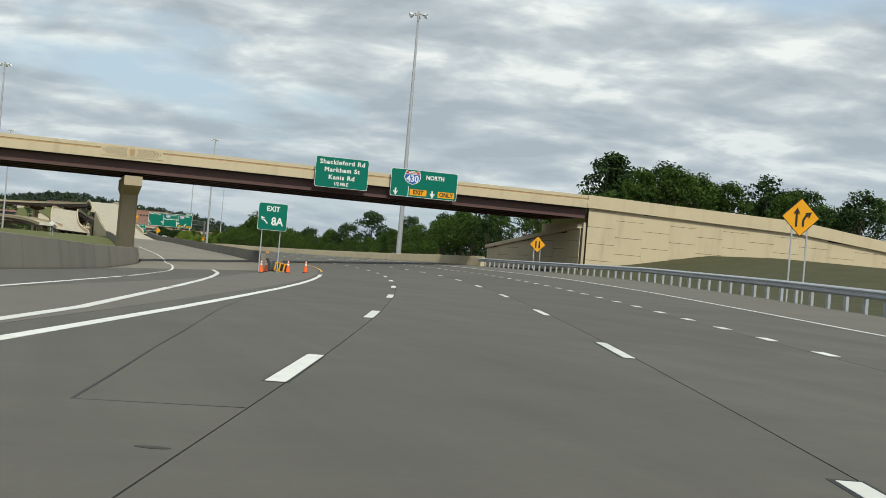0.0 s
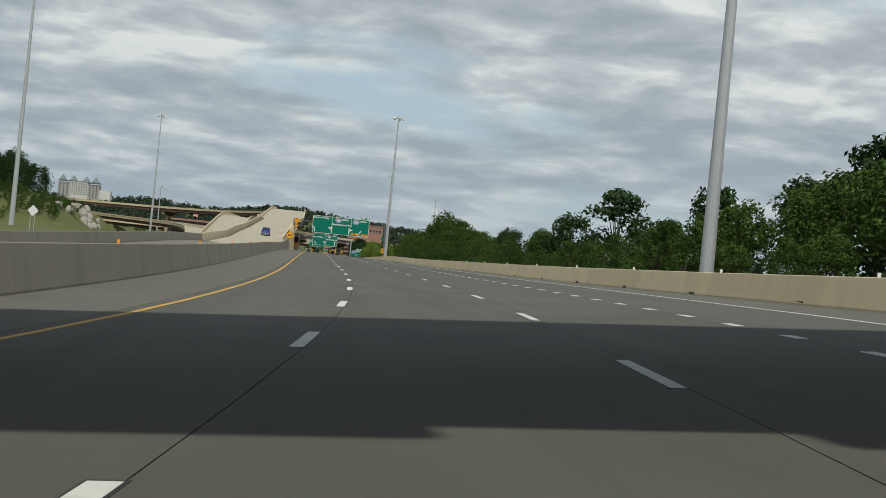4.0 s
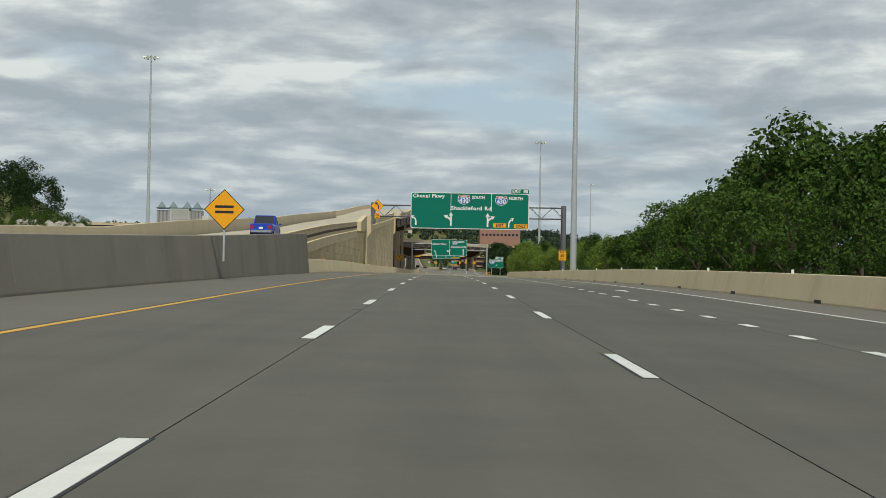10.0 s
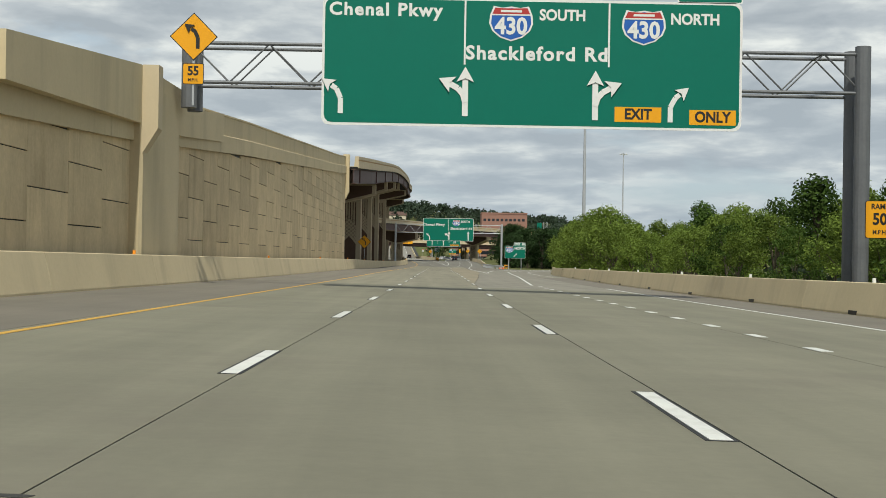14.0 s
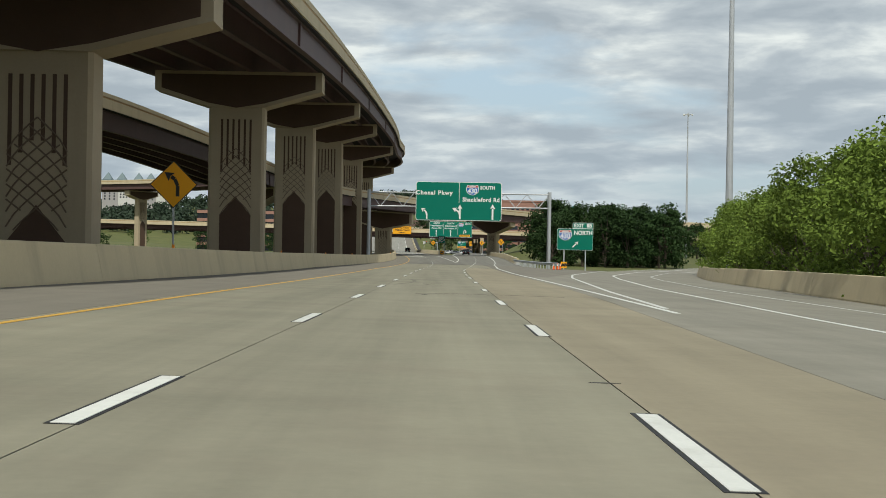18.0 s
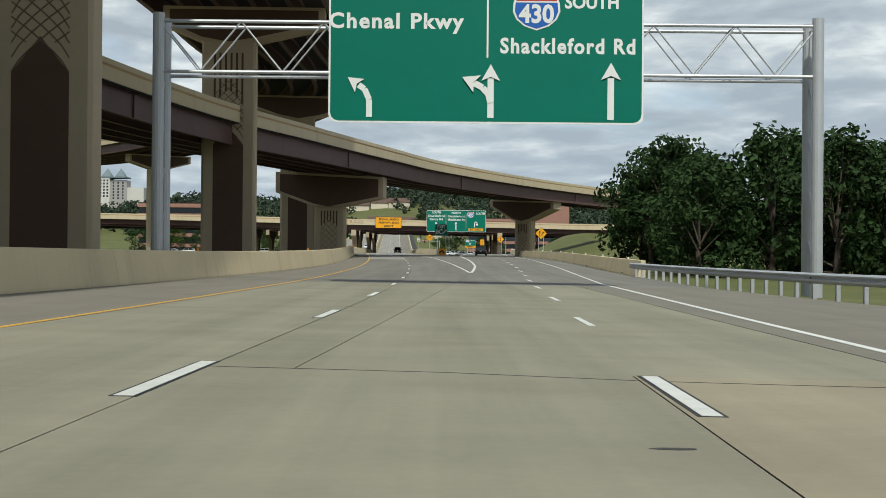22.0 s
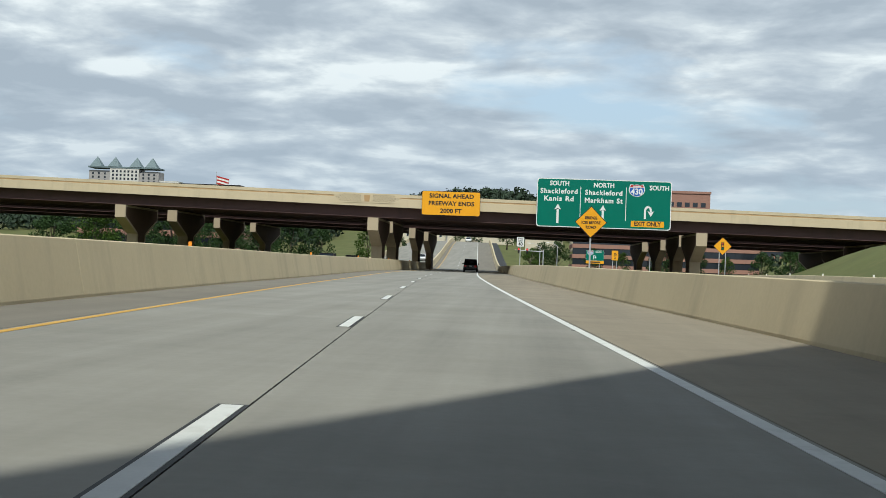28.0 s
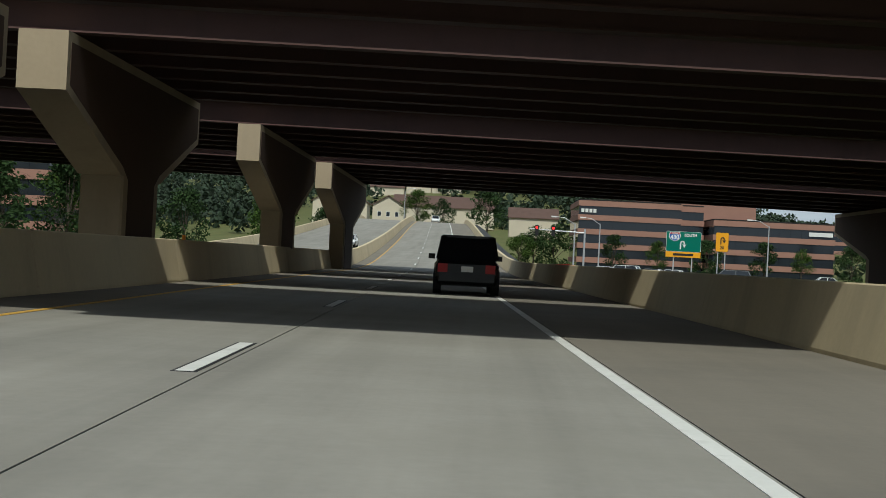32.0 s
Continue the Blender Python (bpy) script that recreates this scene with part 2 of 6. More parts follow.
# Near-black: the shade beneath the decks is put into this colour.
DECK_SHADE = surf("deck concrete darkened for shade", (0.020, 0.018, 0.017), 0.9, var=0.12, scale=0.3)
PANEL = surf("retaining wall panel concrete", (0.57, 0.455, 0.280), 0.92, var=0.20, scale=0.8, fine=7, bump=0.4, tint=(0.28, 0.207, 0.120), streak=0.45, each=0.13)
GALV = surf("galvanised steel", (0.43, 0.44, 0.46), 0.5, 0.35, var=0.10, scale=1.5, fine=20, bump=0.02)
DARKST = surf("weathered grey steel", (0.144, 0.149, 0.158), 0.6, 0.3, var=0.2, scale=1.0, fine=10)
GREEN = surf("green sign sheeting", (0.000, 0.136, 0.092), 0.45, var=0.05, scale=0.8, fine=5, bump=0)
ORANGE = surf("yellow sign sheeting", (0.744, 0.336, 0.012), 0.45, var=0.04, scale=1, bump=0)
SWHITE = plain("white sign sheeting", (0.688, 0.688, 0.671), 0.45)
SBLACK = plain("black sign ink", (0.011, 0.011, 0.011), 0.5)
SBLUE = plain("blue sign sheeting", (0.010, 0.093, 0.391), 0.45)
SRED = plain("red sign sheeting", (0.391, 0.030, 0.025), 0.45)
GRASS = surf("grass", (0.088, 0.096, 0.028), 0.95, var=0.25, scale=0.12, fine=2.2, bump=0.5, tint=(0.155, 0.130, 0.055))
ROUGH_GRASS = surf("long rough grass", (0.046, 0.046, 0.017), 0.95, var=0.3, scale=0.3, fine=2.5, bump=0.6, tint=(0.088, 0.064, 0.033))
BARK = surf("bark", (0.076, 0.061, 0.046), 0.95, var=0.3, scale=3)
LEAF = surf("broad leaves", (0.052, 0.090, 0.018), 0.75, spec=0.08, var=0.25, scale=0.25, fine=3, bump=0, island=0.35, each=0.22, through=0.25)
# Lighter copy of the leaves: sunlight on these trees is put into the colour.
LEAF_SUNLIT = surf("pale green sun-lightened leaves", (0.130, 0.182, 0.034), 0.75, spec=0.08, var=0.25, scale=0.25, fine=3, bump=0, island=0.35, each=0.22, through=0.25)
LEAF_DARK = surf("dark leaves", (0.031, 0.056, 0.019), 0.75, spec=0.08, var=0.25, scale=0.25, fine=3, bump=0, island=0.35, each=0.2, through=0.2)
LEAF_PINE = surf("pine needles", (0.024, 0.044, 0.018), 0.75, spec=0.08, var=0.25, scale=0.25, fine=3, bump=0, island=0.3, each=0.2, through=0.1)
LEAF_FAR = surf("far woods", (0.023, 0.038, 0.020), 0.8, var=0.3, scale=0.02, fine=0.2, bump=0, island=0.35)
RUBBER = plain("black rubber", (0.012, 0.012, 0.012), 0.85)
CHROME = plain("bright metal", (0.6, 0.6, 0.6), 0.2, 1.0)
GLASS = plain("dark car glass", (0.01, 0.012, 0.014), 0.06, 0.0, 0.8)
REDLAMP = plain("red tail lamp", (0.35, 0.012, 0.012), 0.25)
CONE = plain("orange plastic", (0.85, 0.12, 0.015), 0.5)


# ---- helpers ----
KNOT = np.arange(-40, 1001, 25.0)
STEP = np.arange(-40, 1601, 2.0)
_h = np.radians(np.interp(STEP, KNOT, TURN))
_g = np.interp(STEP, [*KNOT, 1085, 1120, 1200, 1290, 1330, 1600], [*GRADE, 0.0, 0.040, 0.056, 0.04, -0.02, -0.05])
RX = np.concatenate([[0], np.cumsum(-np.sin((_h[1:] + _h[:-1]) / 2) * 2)])
RY = np.concatenate([[0], np.cumsum(np.cos((_h[1:] + _h[:-1]) / 2) * 2)])
RZ = np.concatenate([[0], np.cumsum((_g[1:] + _g[:-1]) / 2 * 2)])
ORIGIN = {}


def tab(s, *pairs):
    """Straight lines between (s, value) pairs."""
    return float(np.interp(s, [a for a, _ in pairs], [b for _, b in pairs]))


def head(s):
    return math.radians(float(np.interp(s, KNOT, TURN)))


def at(s, u, dz=0.0):
    """A place s metres along the freeway and u metres right of the driven lane's middle, dz above its pavement."""
    h = head(s)
    return Vector((float(np.interp(s, STEP, RX)) + u * math.cos(h), float(np.interp(s, STEP, RY)) + u * math.sin(h),
                   float(np.interp(s, STEP, RZ)) + tab_cant(s) * u + dz))


def tab_cant(s):
    return float(np.interp(s, KNOT, CANT))


def s_of(y):
    return float(np.interp(y, RY, STEP))


def thing(name, loc, label, category, group="", kind="", turn=0.0):
    ob = new(name)
    ob.empty_display_size = 0.3
    ob.location, ob.rotation_euler = loc, (0, 0, turn)
    ORIGIN[ob] = Vector(loc)
    return tagged(ob, label, category, group, kind)


def mesh_of(name, verts, faces, material, smooth=False):
    me = bpy.data.meshes.new(name)
    me.from_pydata([tuple(v) for v in verts], [], faces)
    me.materials.append(material)
    if smooth:
        me.shade_smooth()
    me.update()
    return me


def part(name, geo, material, parent=None, label="", smooth=False, absolute=False):
    """One mesh object under a thing or part; absolute: geo is in world places and the parent is not turned."""
    verts, faces = geo
    if absolute and parent is not None:
        o = ORIGIN[parent]
        verts = [(v[0] - o.x, v[1] - o.y, v[2] - o.z) for v in verts]
    ob = new(name, mesh_of(name, verts, faces, material, smooth))
    ob.parent = parent
    if parent is not None:
        ORIGIN[ob] = ORIGIN[parent]
    if label:
        ob["label"] = label
    return ob


def solo(name, geo, material, label, category, group="", kind="", base=None, smooth=False):
    """A thing that is one mesh, its origin at its base."""
    verts, faces = geo
    b = Vector(base) if base is not None else Vector((sum(v[0] for v in verts) / len(verts), sum(v[1] for v in verts) / len(verts), min(v[2] for v in verts)))
    ob = new(name, mesh_of(name, [(v[0] - b.x, v[1] - b.y, v[2] - b.z) for v in verts], faces, material, smooth))
    ob.location = b
    ORIGIN[ob] = b
    return tagged(ob, label, category, group, kind)


def join(*geos):
    vs, fs = [], []
    for v, f in geos:
        k = len(vs)
        vs += [tuple(q) for q in v]
        fs += [tuple(i + k for i in q) for q in f]
    return vs, fs


def moved(geo, m):
    return [tuple(m @ Vector(v)) for v in geo[0]], geo[1]


def box(x0, y0, z0, x1, y1, z1, b=0.0):
    """A box; b cuts its upright edges."""
    if not b:
        v = [(x, y, z) for z in (z0, z1) for x, y in ((x0, y0), (x1, y0), (x1, y1), (x0, y1))]
        return v, [(3, 2, 1, 0), (4, 5, 6, 7), (0, 1, 5, 4), (1, 2, 6, 5), (2, 3, 7, 6), (3, 0, 4, 7)]
    ring = [(x0 + b, y0), (x1 - b, y0), (x1, y0 + b), (x1, y1 - b), (x1 - b, y1), (x0 + b, y1), (x0, y1 - b), (x0, y0 + b)]
    return prism(ring, z0, z1)


def prism(ring, z0, z1):
    n = len(ring)
    v = [(x, y, z0) for x, y in ring] + [(x, y, z1) for x, y in ring]
    return v, [tuple(range(n - 1, -1, -1)), tuple(range(n, 2 * n))] + [(i, (i + 1) % n, n + (i + 1) % n, n + i) for i in range(n)]


def upright(ring, y0, y1):
    """A prism of an x, z outline between two y."""
    n = len(ring)
    v = [(x, y0, z) for x, z in ring] + [(x, y1, z) for x, z in ring]
    return v, [tuple(range(n)), tuple(range(2 * n - 1, n - 1, -1))] + [((i + 1) % n, i, n + i, n + (i + 1) % n) for i in range(n)]


def tube(a, b, ra, rb=None, n=10):
    rb = ra if rb is None else rb
    a, b = Vector(a), Vector(b)
    q = (b - a).to_track_quat("Z", "Y")
    v, f = [], []
    for p, r in ((a, ra), (b, rb)):
        v += [tuple(p + q @ Vector((r * math.cos(6.28319 * i / n), r * math.sin(6.28319 * i / n), 0))) for i in range(n)]
    f = [(i, (i + 1) % n, n + (i + 1) % n, n + i) for i in range(n)]
    return v, f + [tuple(range(n - 1, -1, -1)), tuple(range(n, 2 * n))]


def sweep(stations, profile, closed=True):
    """Carries an outline of (right, up) along stations of (place, right vector); profile may be a function of the station's number."""
    v, f, n = [], [], 0
    for k, (p, r) in enumerate(stations):
        pr = profile(k) if callable(profile) else profile
        n = len(pr)
        v += [(p.x + r.x * a, p.y + r.y * a, p.z + r.z * a + b) for a, b in pr]
    m = len(stations)
    rng = n if closed else n - 1
    for k in range(m - 1):
        for i in range(rng):
            j = (i + 1) % n
            f.append((k * n + i, k * n + j, (k + 1) * n + j, (k + 1) * n + i))
    if closed:
        f += [tuple(range(n - 1, -1, -1)), tuple(range((m - 1) * n, m * n))]
    return v, f


def along(s0, s1, u, step=6.0, dz=0.0, level=False):
    """Stations beside the freeway; u is a number or a function of s."""
    n = max(2, int(abs(s1 - s0) / step) + 1)
    out = []
    for s in np.linspace(s0, s1, n):
        h = head(s)
        out.append((at(s, u(s) if callable(u) else u, dz), Vector((math.cos(h), math.sin(h), 0.0 if level else tab_cant(s)))))
    return out


def text_geo(body, size, depth=0.006, align="CENTER", narrow=1.0):
    cu = bpy.data.curves.new("lettering", "FONT")
    cu.body, cu.size, cu.align_x, cu.align_y, cu.resolution_u, cu.offset = body, size, align, "CENTER", 3, size * 0.032
    if body != body.upper():
        cu.space_character, narrow = 1.16, narrow * 1.14
    ob = bpy.data.objects.new("lettering", cu)
    me = bpy.data.meshes.new_from_object(ob)
    geo = [(v.co.x * narrow, -depth, v.co.y) for v in me.vertices], [tuple(p.vertices) for p in me.polygons]
    bpy.data.objects.remove(ob)
    bpy.data.curves.remove(cu)
    bpy.data.meshes.remove(me)
    return geo


def words(geo, gap):
    """Splits lettering where a space parts two words."""
    verts, faces = geo
    span = sorted((min(verts[i][0] for i in f), max(verts[i][0] for i in f), f) for f in faces)
    out, reach = [[]], span[0][1]
    for lo, hi, f in span:
        if lo - reach > gap:
            out.append([])
        out[-1].append(f)
        reach = max(reach, hi)
    res = []
    for group in out:
        ids = sorted({i for f in group for i in f})
        new_id = {i: k for k, i in enumerate(ids)}
        res.append(([verts[i] for i in ids], [tuple(new_id[i] for i in f) for f in group]))
    return res


# ---- ground ----
def hill(x, y):
    """How far the land stands above the freeway's level."""
    s = s_of(y)
    u = x - float(np.interp(y, RY, RX))
    z = -0.45 + tab_cant(s) * float(np.clip(u, -24, tab(s, (560, 14), (620, 20), (700, 45), (790, 66), (850, 20), (900, 14))))
    back = tab(-x, (45, 712), (60, 735), (90, 830), (140, 890))
    z += tab(-x, (44, 0), (50, 8.5), (60, 10.5), (96, 17), (124, 30), (170, 42), (260, 46)) * np.clip((y - 560) / 100, 0, 1) * np.clip((back + 60 - y) / 60, 0, 1)
    z += tab(s, (-40, 1.2), (20, 1.4), (60, 2.2), (100, 3.3), (125, 4.8), (150, 6.8), (200, 4.0), (260, 0)) * np.clip((u - 20) / 22, 0, 1)
    z += 4.8 * np.clip((u - tab(s, (890, 23), (950, 28), (1010, 33), (1060, 40))) / 8.5, 0, 1) * np.clip((s - 862) / 40, 0, 1) * np.clip((1050 - s) / 50, 0, 1) * np.clip((81 + max(0, y - 975) * 0.8 - x) / 9, 0, 1)
    z += (30 * math.exp(-((x + 25) / 240) ** 2) + 23 + 5 * math.sin(x / 71.0) + 3 * math.sin(x / 29.0 + 1)) * np.clip((y - 1480) / 430, 0, 1)
    z += 22 * np.clip((abs(x - 40) - 500) / 900, 0, 1) + 6 * np.clip((-x - 90) / 90, 0, 1) * np.clip((y - 1150) / 250, 0, 1)
    return float(z)


def land():
    xs = np.unique(np.concatenate([np.arange(-150, 240, 9.0), np.linspace(-3000, -150, 26), np.linspace(240, 3000, 26)]))
    ys = np.unique(np.concatenate([np.arange(-60, 1500, 10.0), np.linspace(-900, -60, 10), np.linspace(1500, 4200, 22)]))
    v = [(x, y, ground_z(x, y)) for y in ys for x in xs]
    n = len(xs)
    f = [(j * n + i, j * n + i + 1, (j + 1) * n + i + 1, (j + 1) * n + i) for j in range(len(ys) - 1) for i in range(n - 1)]
    return v, f


def ground_z(x, y):
    return float(np.interp(min(y, 1118), RY, RZ)) + hill(x, y)


lawn = solo("ground", land(), GRASS, "rolling land of mown green and straw-coloured grass", "ground", kind="structure", base=(0, 0, 0), smooth=True)
lawn.data.materials.append(ROUGH_GRASS)
for face in lawn.data.polygons:
    if 20 < face.center.x < 150 and -60 < face.center.y < 262:
        face.material_index = 1


# ---- pavement ----
def slab(s0, s1, u0, u1, material, parent, top=0.0, thick=0.2, step=5.0, name="pavement_slab"):
    n = max(2, int((s1 - s0) / step) + 1)
    v = []
    for s in np.linspace(s0, s1, n):
        a, b = (u0(s) if callable(u0) else u0), (u1(s) if callable(u1) else u1)
        v += [at(s, a, top - thick), at(s, a, top), at(s, b, top), at(s, b, top - thick)]
    f = [(4 * k + i, 4 * k + (i + 1) % 4, 4 * k + 4 + (i + 1) % 4, 4 * k + 4 + i) for k in range(n - 1) for i in range(4)]
    f += [(3, 2, 1, 0), (4 * n - 4, 4 * n - 3, 4 * n - 2, 4 * n - 1)]
    return part(name, (v, f), material, parent, absolute=True)


def left_edge(s):
    return tab(s, (-60, -9.2), (66, -9.2), (390, -8.95), (457, -9.35), (560, -9.7), (640, -9.8), (703, -10.5), (735, -10.0), (770, -8.4), (797, -7.65), (823, -7.45), (900, -7.4), (990, -7.55), (1030, -6.9), (1090, -6.5), (1600, -6.5))


def right_edge(s):
    return tab(s, (-60, 13.6), (60, 13.6), (110, 13.2), (160, 12.6), (240, 12.6), (300, 12.2), (520, 12.4), (560, 13.2), (640, 14.5))


road = thing("road", at(0, 0), "four-lane freeway of grey-brown concrete with dark sealed joints", "road", kind="structure")
bed = part("joint_bed", sweep(along(-60, 1330, 0, 5.0, -0.05), lambda k: [(left_edge(-60 + k * 5.0) - 0.2, 0), (13.4 if k < 112 else 8.0, 0), (13.4 if k < 112 else 8.0, -0.3 if k < 229 else -11), (left_edge(-60 + k * 5.0) - 0.2, -0.3 if k < 229 else -11)]), JOINT, road, "dark joint sealant", absolute=True)
LANES = [(-5.60, -1.753), (-1.74, 1.91), (1.925, 5.36), (5.375, 9.20)]
def exit_joint(s):
    """The joint between the third lane and the exit lane."""
    return tab(s, (501, 1.98), (517, 2.53), (534, 3.2), (560, 3.95), (590, 5.0), (612, 5.37))


def joint_right(s):
    """The joint right of the driven lane."""
    return tab(s, (300, 1.9), (430, 1.95), (523, 1.95), (592, 1.87), (620, 1.9), (658, 2.07), (697, 2.25))


def slant(s):
    """The joint that leads off to the second exit."""
    return tab(s, (696, -0.92), (722, -0.13), (737, 0.52), (758, 1.62), (762, 1.85))


for lo, hi in ((-60, 430), (430, 696)):
    cuts = np.arange(lo, hi, 61.25)
    for k, s in enumerate(cuts):
        e = min(s + 61.25, hi)
        for j, (a, b) in enumerate(LANES):
            if s >= 550 and j == 3:
                continue
            if 485 < s < 500 and j > 1:
                a, b = ((None, lambda q: max(exit_joint(q) - 0.012, joint_right(q) + 0.01)), (lambda q: exit_joint(q) + 0.012, 9.20))[j - 2]
            if 545 < s < 560 and j == 2:
                b = lambda q: exit_joint(q) - 0.01
            if s > 420 and j == 1:
                b = lambda q: joint_right(q) - 0.008
            if s > 420 and j == 2:
                a = lambda q: joint_right(q) + 0.008
            slab(s, e, a, b, PAVE_EXIT if 485 < s < 500 and j == 3 else PAVE_GORE if s > 485 and j == 2 else PAVE_WARM if s > 480 else PAVE_TAN if s > 420 else PAVE_MID if s > 360 else PAVE_CLOUDED, road)
        slab(s, e, left_edge, -5.62, SHOULDER if s > 420 else SHOULDER_CLOUDED, road)
        if s < 550:
            slab(s, e, 9.23, right_edge, SHOULDER if s > 420 else SHOULDER_CLOUDED, road)
for lo, hi, mt in ((696, 735, PAVE_WARM), (735, 762, PAVE)):
    slab(lo, hi, -5.60, -1.755, mt, road)
    slab(lo, hi, -1.735, lambda s: slant(s) - 0.008, mt, road)
    slab(lo, hi, lambda s: slant(s) + 0.008, 5.35 if lo < 735 else 5.9, mt, road)
    slab(lo, hi, left_edge, -5.62, SHOULDER, road)
for s, e in zip((762, 814.6, 870, *range(930, 1300, 60)), (814.6, 870, *range(930, 1300, 60), 1330)):
    slab(s, e, -5.60, -1.755 if s < 800 else -1.66 if s < 860 else -1.748, PAVE if s < 800 else PAVE_PALE, road)
    slab(s, e, -1.74 if s < 800 else -1.643 if s < 860 else -1.73, 1.93, PAVE if s < 860 else PAVE_PALE, road)
    slab(s, e, left_edge, -5.62, SHOULDER, road)
    if s > 860:
        slab(s, e, 1.945, lambda q: tab(q, (869, 5.1), (905, 5.4), (960, 5.6), (1000, 6.0), (1600, 6.0)), SHOULDER_TAN if s < 980 else SHOULDER, road)


def exit_c(s):
    """The right edge of the second exit's roadway."""
    return tab(s, (690, 8.8), (735, 10.6), (782, 12.4), (822, 15.0), (855, 17.2), (890, 19.0), (950, 24), (1010, 30), (1060, 37))


def gore_c(s):
    return tab(s, (735, 2.1), (760, 2.1), (800, 3.6), (850, 5.9), (890, 9.0), (950, 14.5), (1010, 20), (1060, 26))


slab(640, 735, 5.38, lambda s: tab(s, (640, 7.2), (660, 10.3), (680, 13.3), (700, 18.2), (710, 15.5), (716, 12.0), (735, 10.6)), SHOULDER, road)
slab(735, 762, 5.93, exit_c, PAVE, road, step=6)
slab(762, 870, 1.945, exit_c, PAVE, road, step=6)
slab(870, 1060, gore_c, exit_c, PAVE, road, step=6)


# the left exit roadway
def exit_left(s):
    return tab(s, (-60, -13.0), (34, -17.4), (66, -19.0), (150, -22.6), (583, -22.0))


for s in np.arange(-60, 66, 31.5):
    slab(s, s + 31.5, exit_left, -9.22, PAVE_CLOUDED, road)


# the ramp that leaves to the right
def ramp_mid(s):
    return tab(s, (500, 7.3), (560, 7.35), (582, 7.6), (600, 8.7), (640, 12.2), (680, 18.5), (720, 29), (760, 45), (790, 60))


slab(552.5, 560, exit_joint, right_edge, PAVE_EXIT, road, step=10)
slab(560, 640, exit_joint, lambda s: ramp_mid(s) + 6.4, PAVE_EXIT, road, step=5)
slab(640, 790, lambda s: ramp_mid(s) - 5.2, lambda s: ramp_mid(s) + 6.4, PAVE_EXIT, road, step=5)


# ---- road markings ----
def line(name, s0, s1, u, w, material, step=8.0, h=0.006):
    return part(name, sweep(along(s0, s1, u, step, 0.0), [(-w / 2, 0.001), (w / 2, 0.001), (w / 2, h), (-w / 2, h)]), material, road, absolute=True)


LEFT_DASH = [(-8.6, -1), (87.9, 7), (222.2, 18), (283.05, 23), (404.65, 33), (598.5, 49), (626.0, 51), (665.7, 54), (693.4, 56), (706.2, 57), (719.0, 58), (732.3, 59), (756.75, 61), (817.9, 66), (941.75, 75), (982.95, 78), (1012.45, 80), (1330, 103)]
RIGHT_DASH = [(-2.6, 0), (84.3, 7), (217.65, 18), (278.75, 23), (412.85, 34), (536, 44), (597.55, 49), (625.0, 51), (665.25, 54), (692.9, 56), (705.2, 57), (730.6, 59), (853, 69)]


def nth(k, table):
    """Where the k-th dash of a lane line begins."""
    return float(np.interp(k, [n for _, n in table], [q for q, _ in table]))


for k in range(-1, 103):
    a = nth(k, LEFT_DASH)
    n = (nth(k + 1, LEFT_DASH) - a) * 0.25
    ul = tab(a, (860, -1.83), (930, -1.91))
    line("dash_border", a - 0.03, a + n + 0.06, ul, 0.215, BLACK, 4, 0.004)
    line("lane_dash", a, a + n, ul, 0.15 if a > 420 else 0.17, WHITE, 4, 0.008)
for k in range(-1, 69):
    b = nth(k, RIGHT_DASH) if k >= 0 else -14.8
    ur = tab(b, (0, 1.83), (450, 1.83), (500, 1.92), (536, 1.92), (597, 1.77), (645, 1.85), (665, 1.97), (690, 2.3), (730, 3.55), (743, 4.1), (765, 5.3), (800, 7.4), (850, 10.8))
    if b < 700:
        line("dash_border", b - 0.03, b + 3.12, ur, 0.215, BLACK, 4, 0.004)
    line("lane_dash", b, b + 3.05, ur, 0.15 if b < 700 else 0.12, WHITE, 4, 0.008)
for k in range(-10, 137):
    a = k * 3.66 + 1.0
    line("dotted_line", a, a + 0.92, 5.5, 0.2, WHITE, 4, 0.008)
line("exit_line", -60, 200, lambda s: tab(s, (-60, -5.0), (9.5, -9.6), (76, -15.9), (110, -18.6), (200, -20.2)), 0.15, WHITE)
line("gore_line", -40, 66, lambda s: tab(s, (-40, -4.6), (-1, -5.9), (50, -10.7), (66, -12.4)), 0.2, WHITE)
line("gore_line", -40, 54, lambda s: tab(s, (-40, -4.4), (-4, -4.9), (54, -5.4)), 0.2, WHITE)
line("yellow_line", 66, 1330, lambda s: tab(s, (66, -5.42), (134, -5.22), (160, -5.2), (287, -5.48), (445, -5.38), (530, -5.5), (601, -5.28), (670, -5.42), (700, -5.65), (725, -5.85), (760, -5.65), (790, -5.42), (985, -5.48)), 0.13, YELLOW, 6)
line("edge_line", -60, 500, lambda s: tab(s, (-60, 9.5), (90, 9.2), (500, 9.15)), 0.13, WHITE)
line("edge_line", 503, 790, lambda s: tab(s, (503, 5.3), (528, 6.4), (544, 7.1), (587, 8.8), (612, 9.7), (640, 12.0), (665, 14.6), (700, 21.5), (740, 34), (790, 58)), 0.15, WHITE, 5)
line("edge_line", 560, 790, lambda s: tab(s, (560, 11.4), (612, 12.4), (641, 14.9), (665, 17.8), (700, 25), (740, 38), (790, 62)), 0.10, WHITE, 5)
line("gore_line", 584, 740, lambda s: tab(s, (584, 5.7), (700, 5.9), (740, 6.9)), 0.16, WHITE)
line("gore_line", 587, 790, lambda s: tab(s, (587, 5.95), (604, 6.6), (640, 8.8), (662, 10.9), (700, 17.5), (740, 30), (790, 54)), 0.16, WHITE, 5)
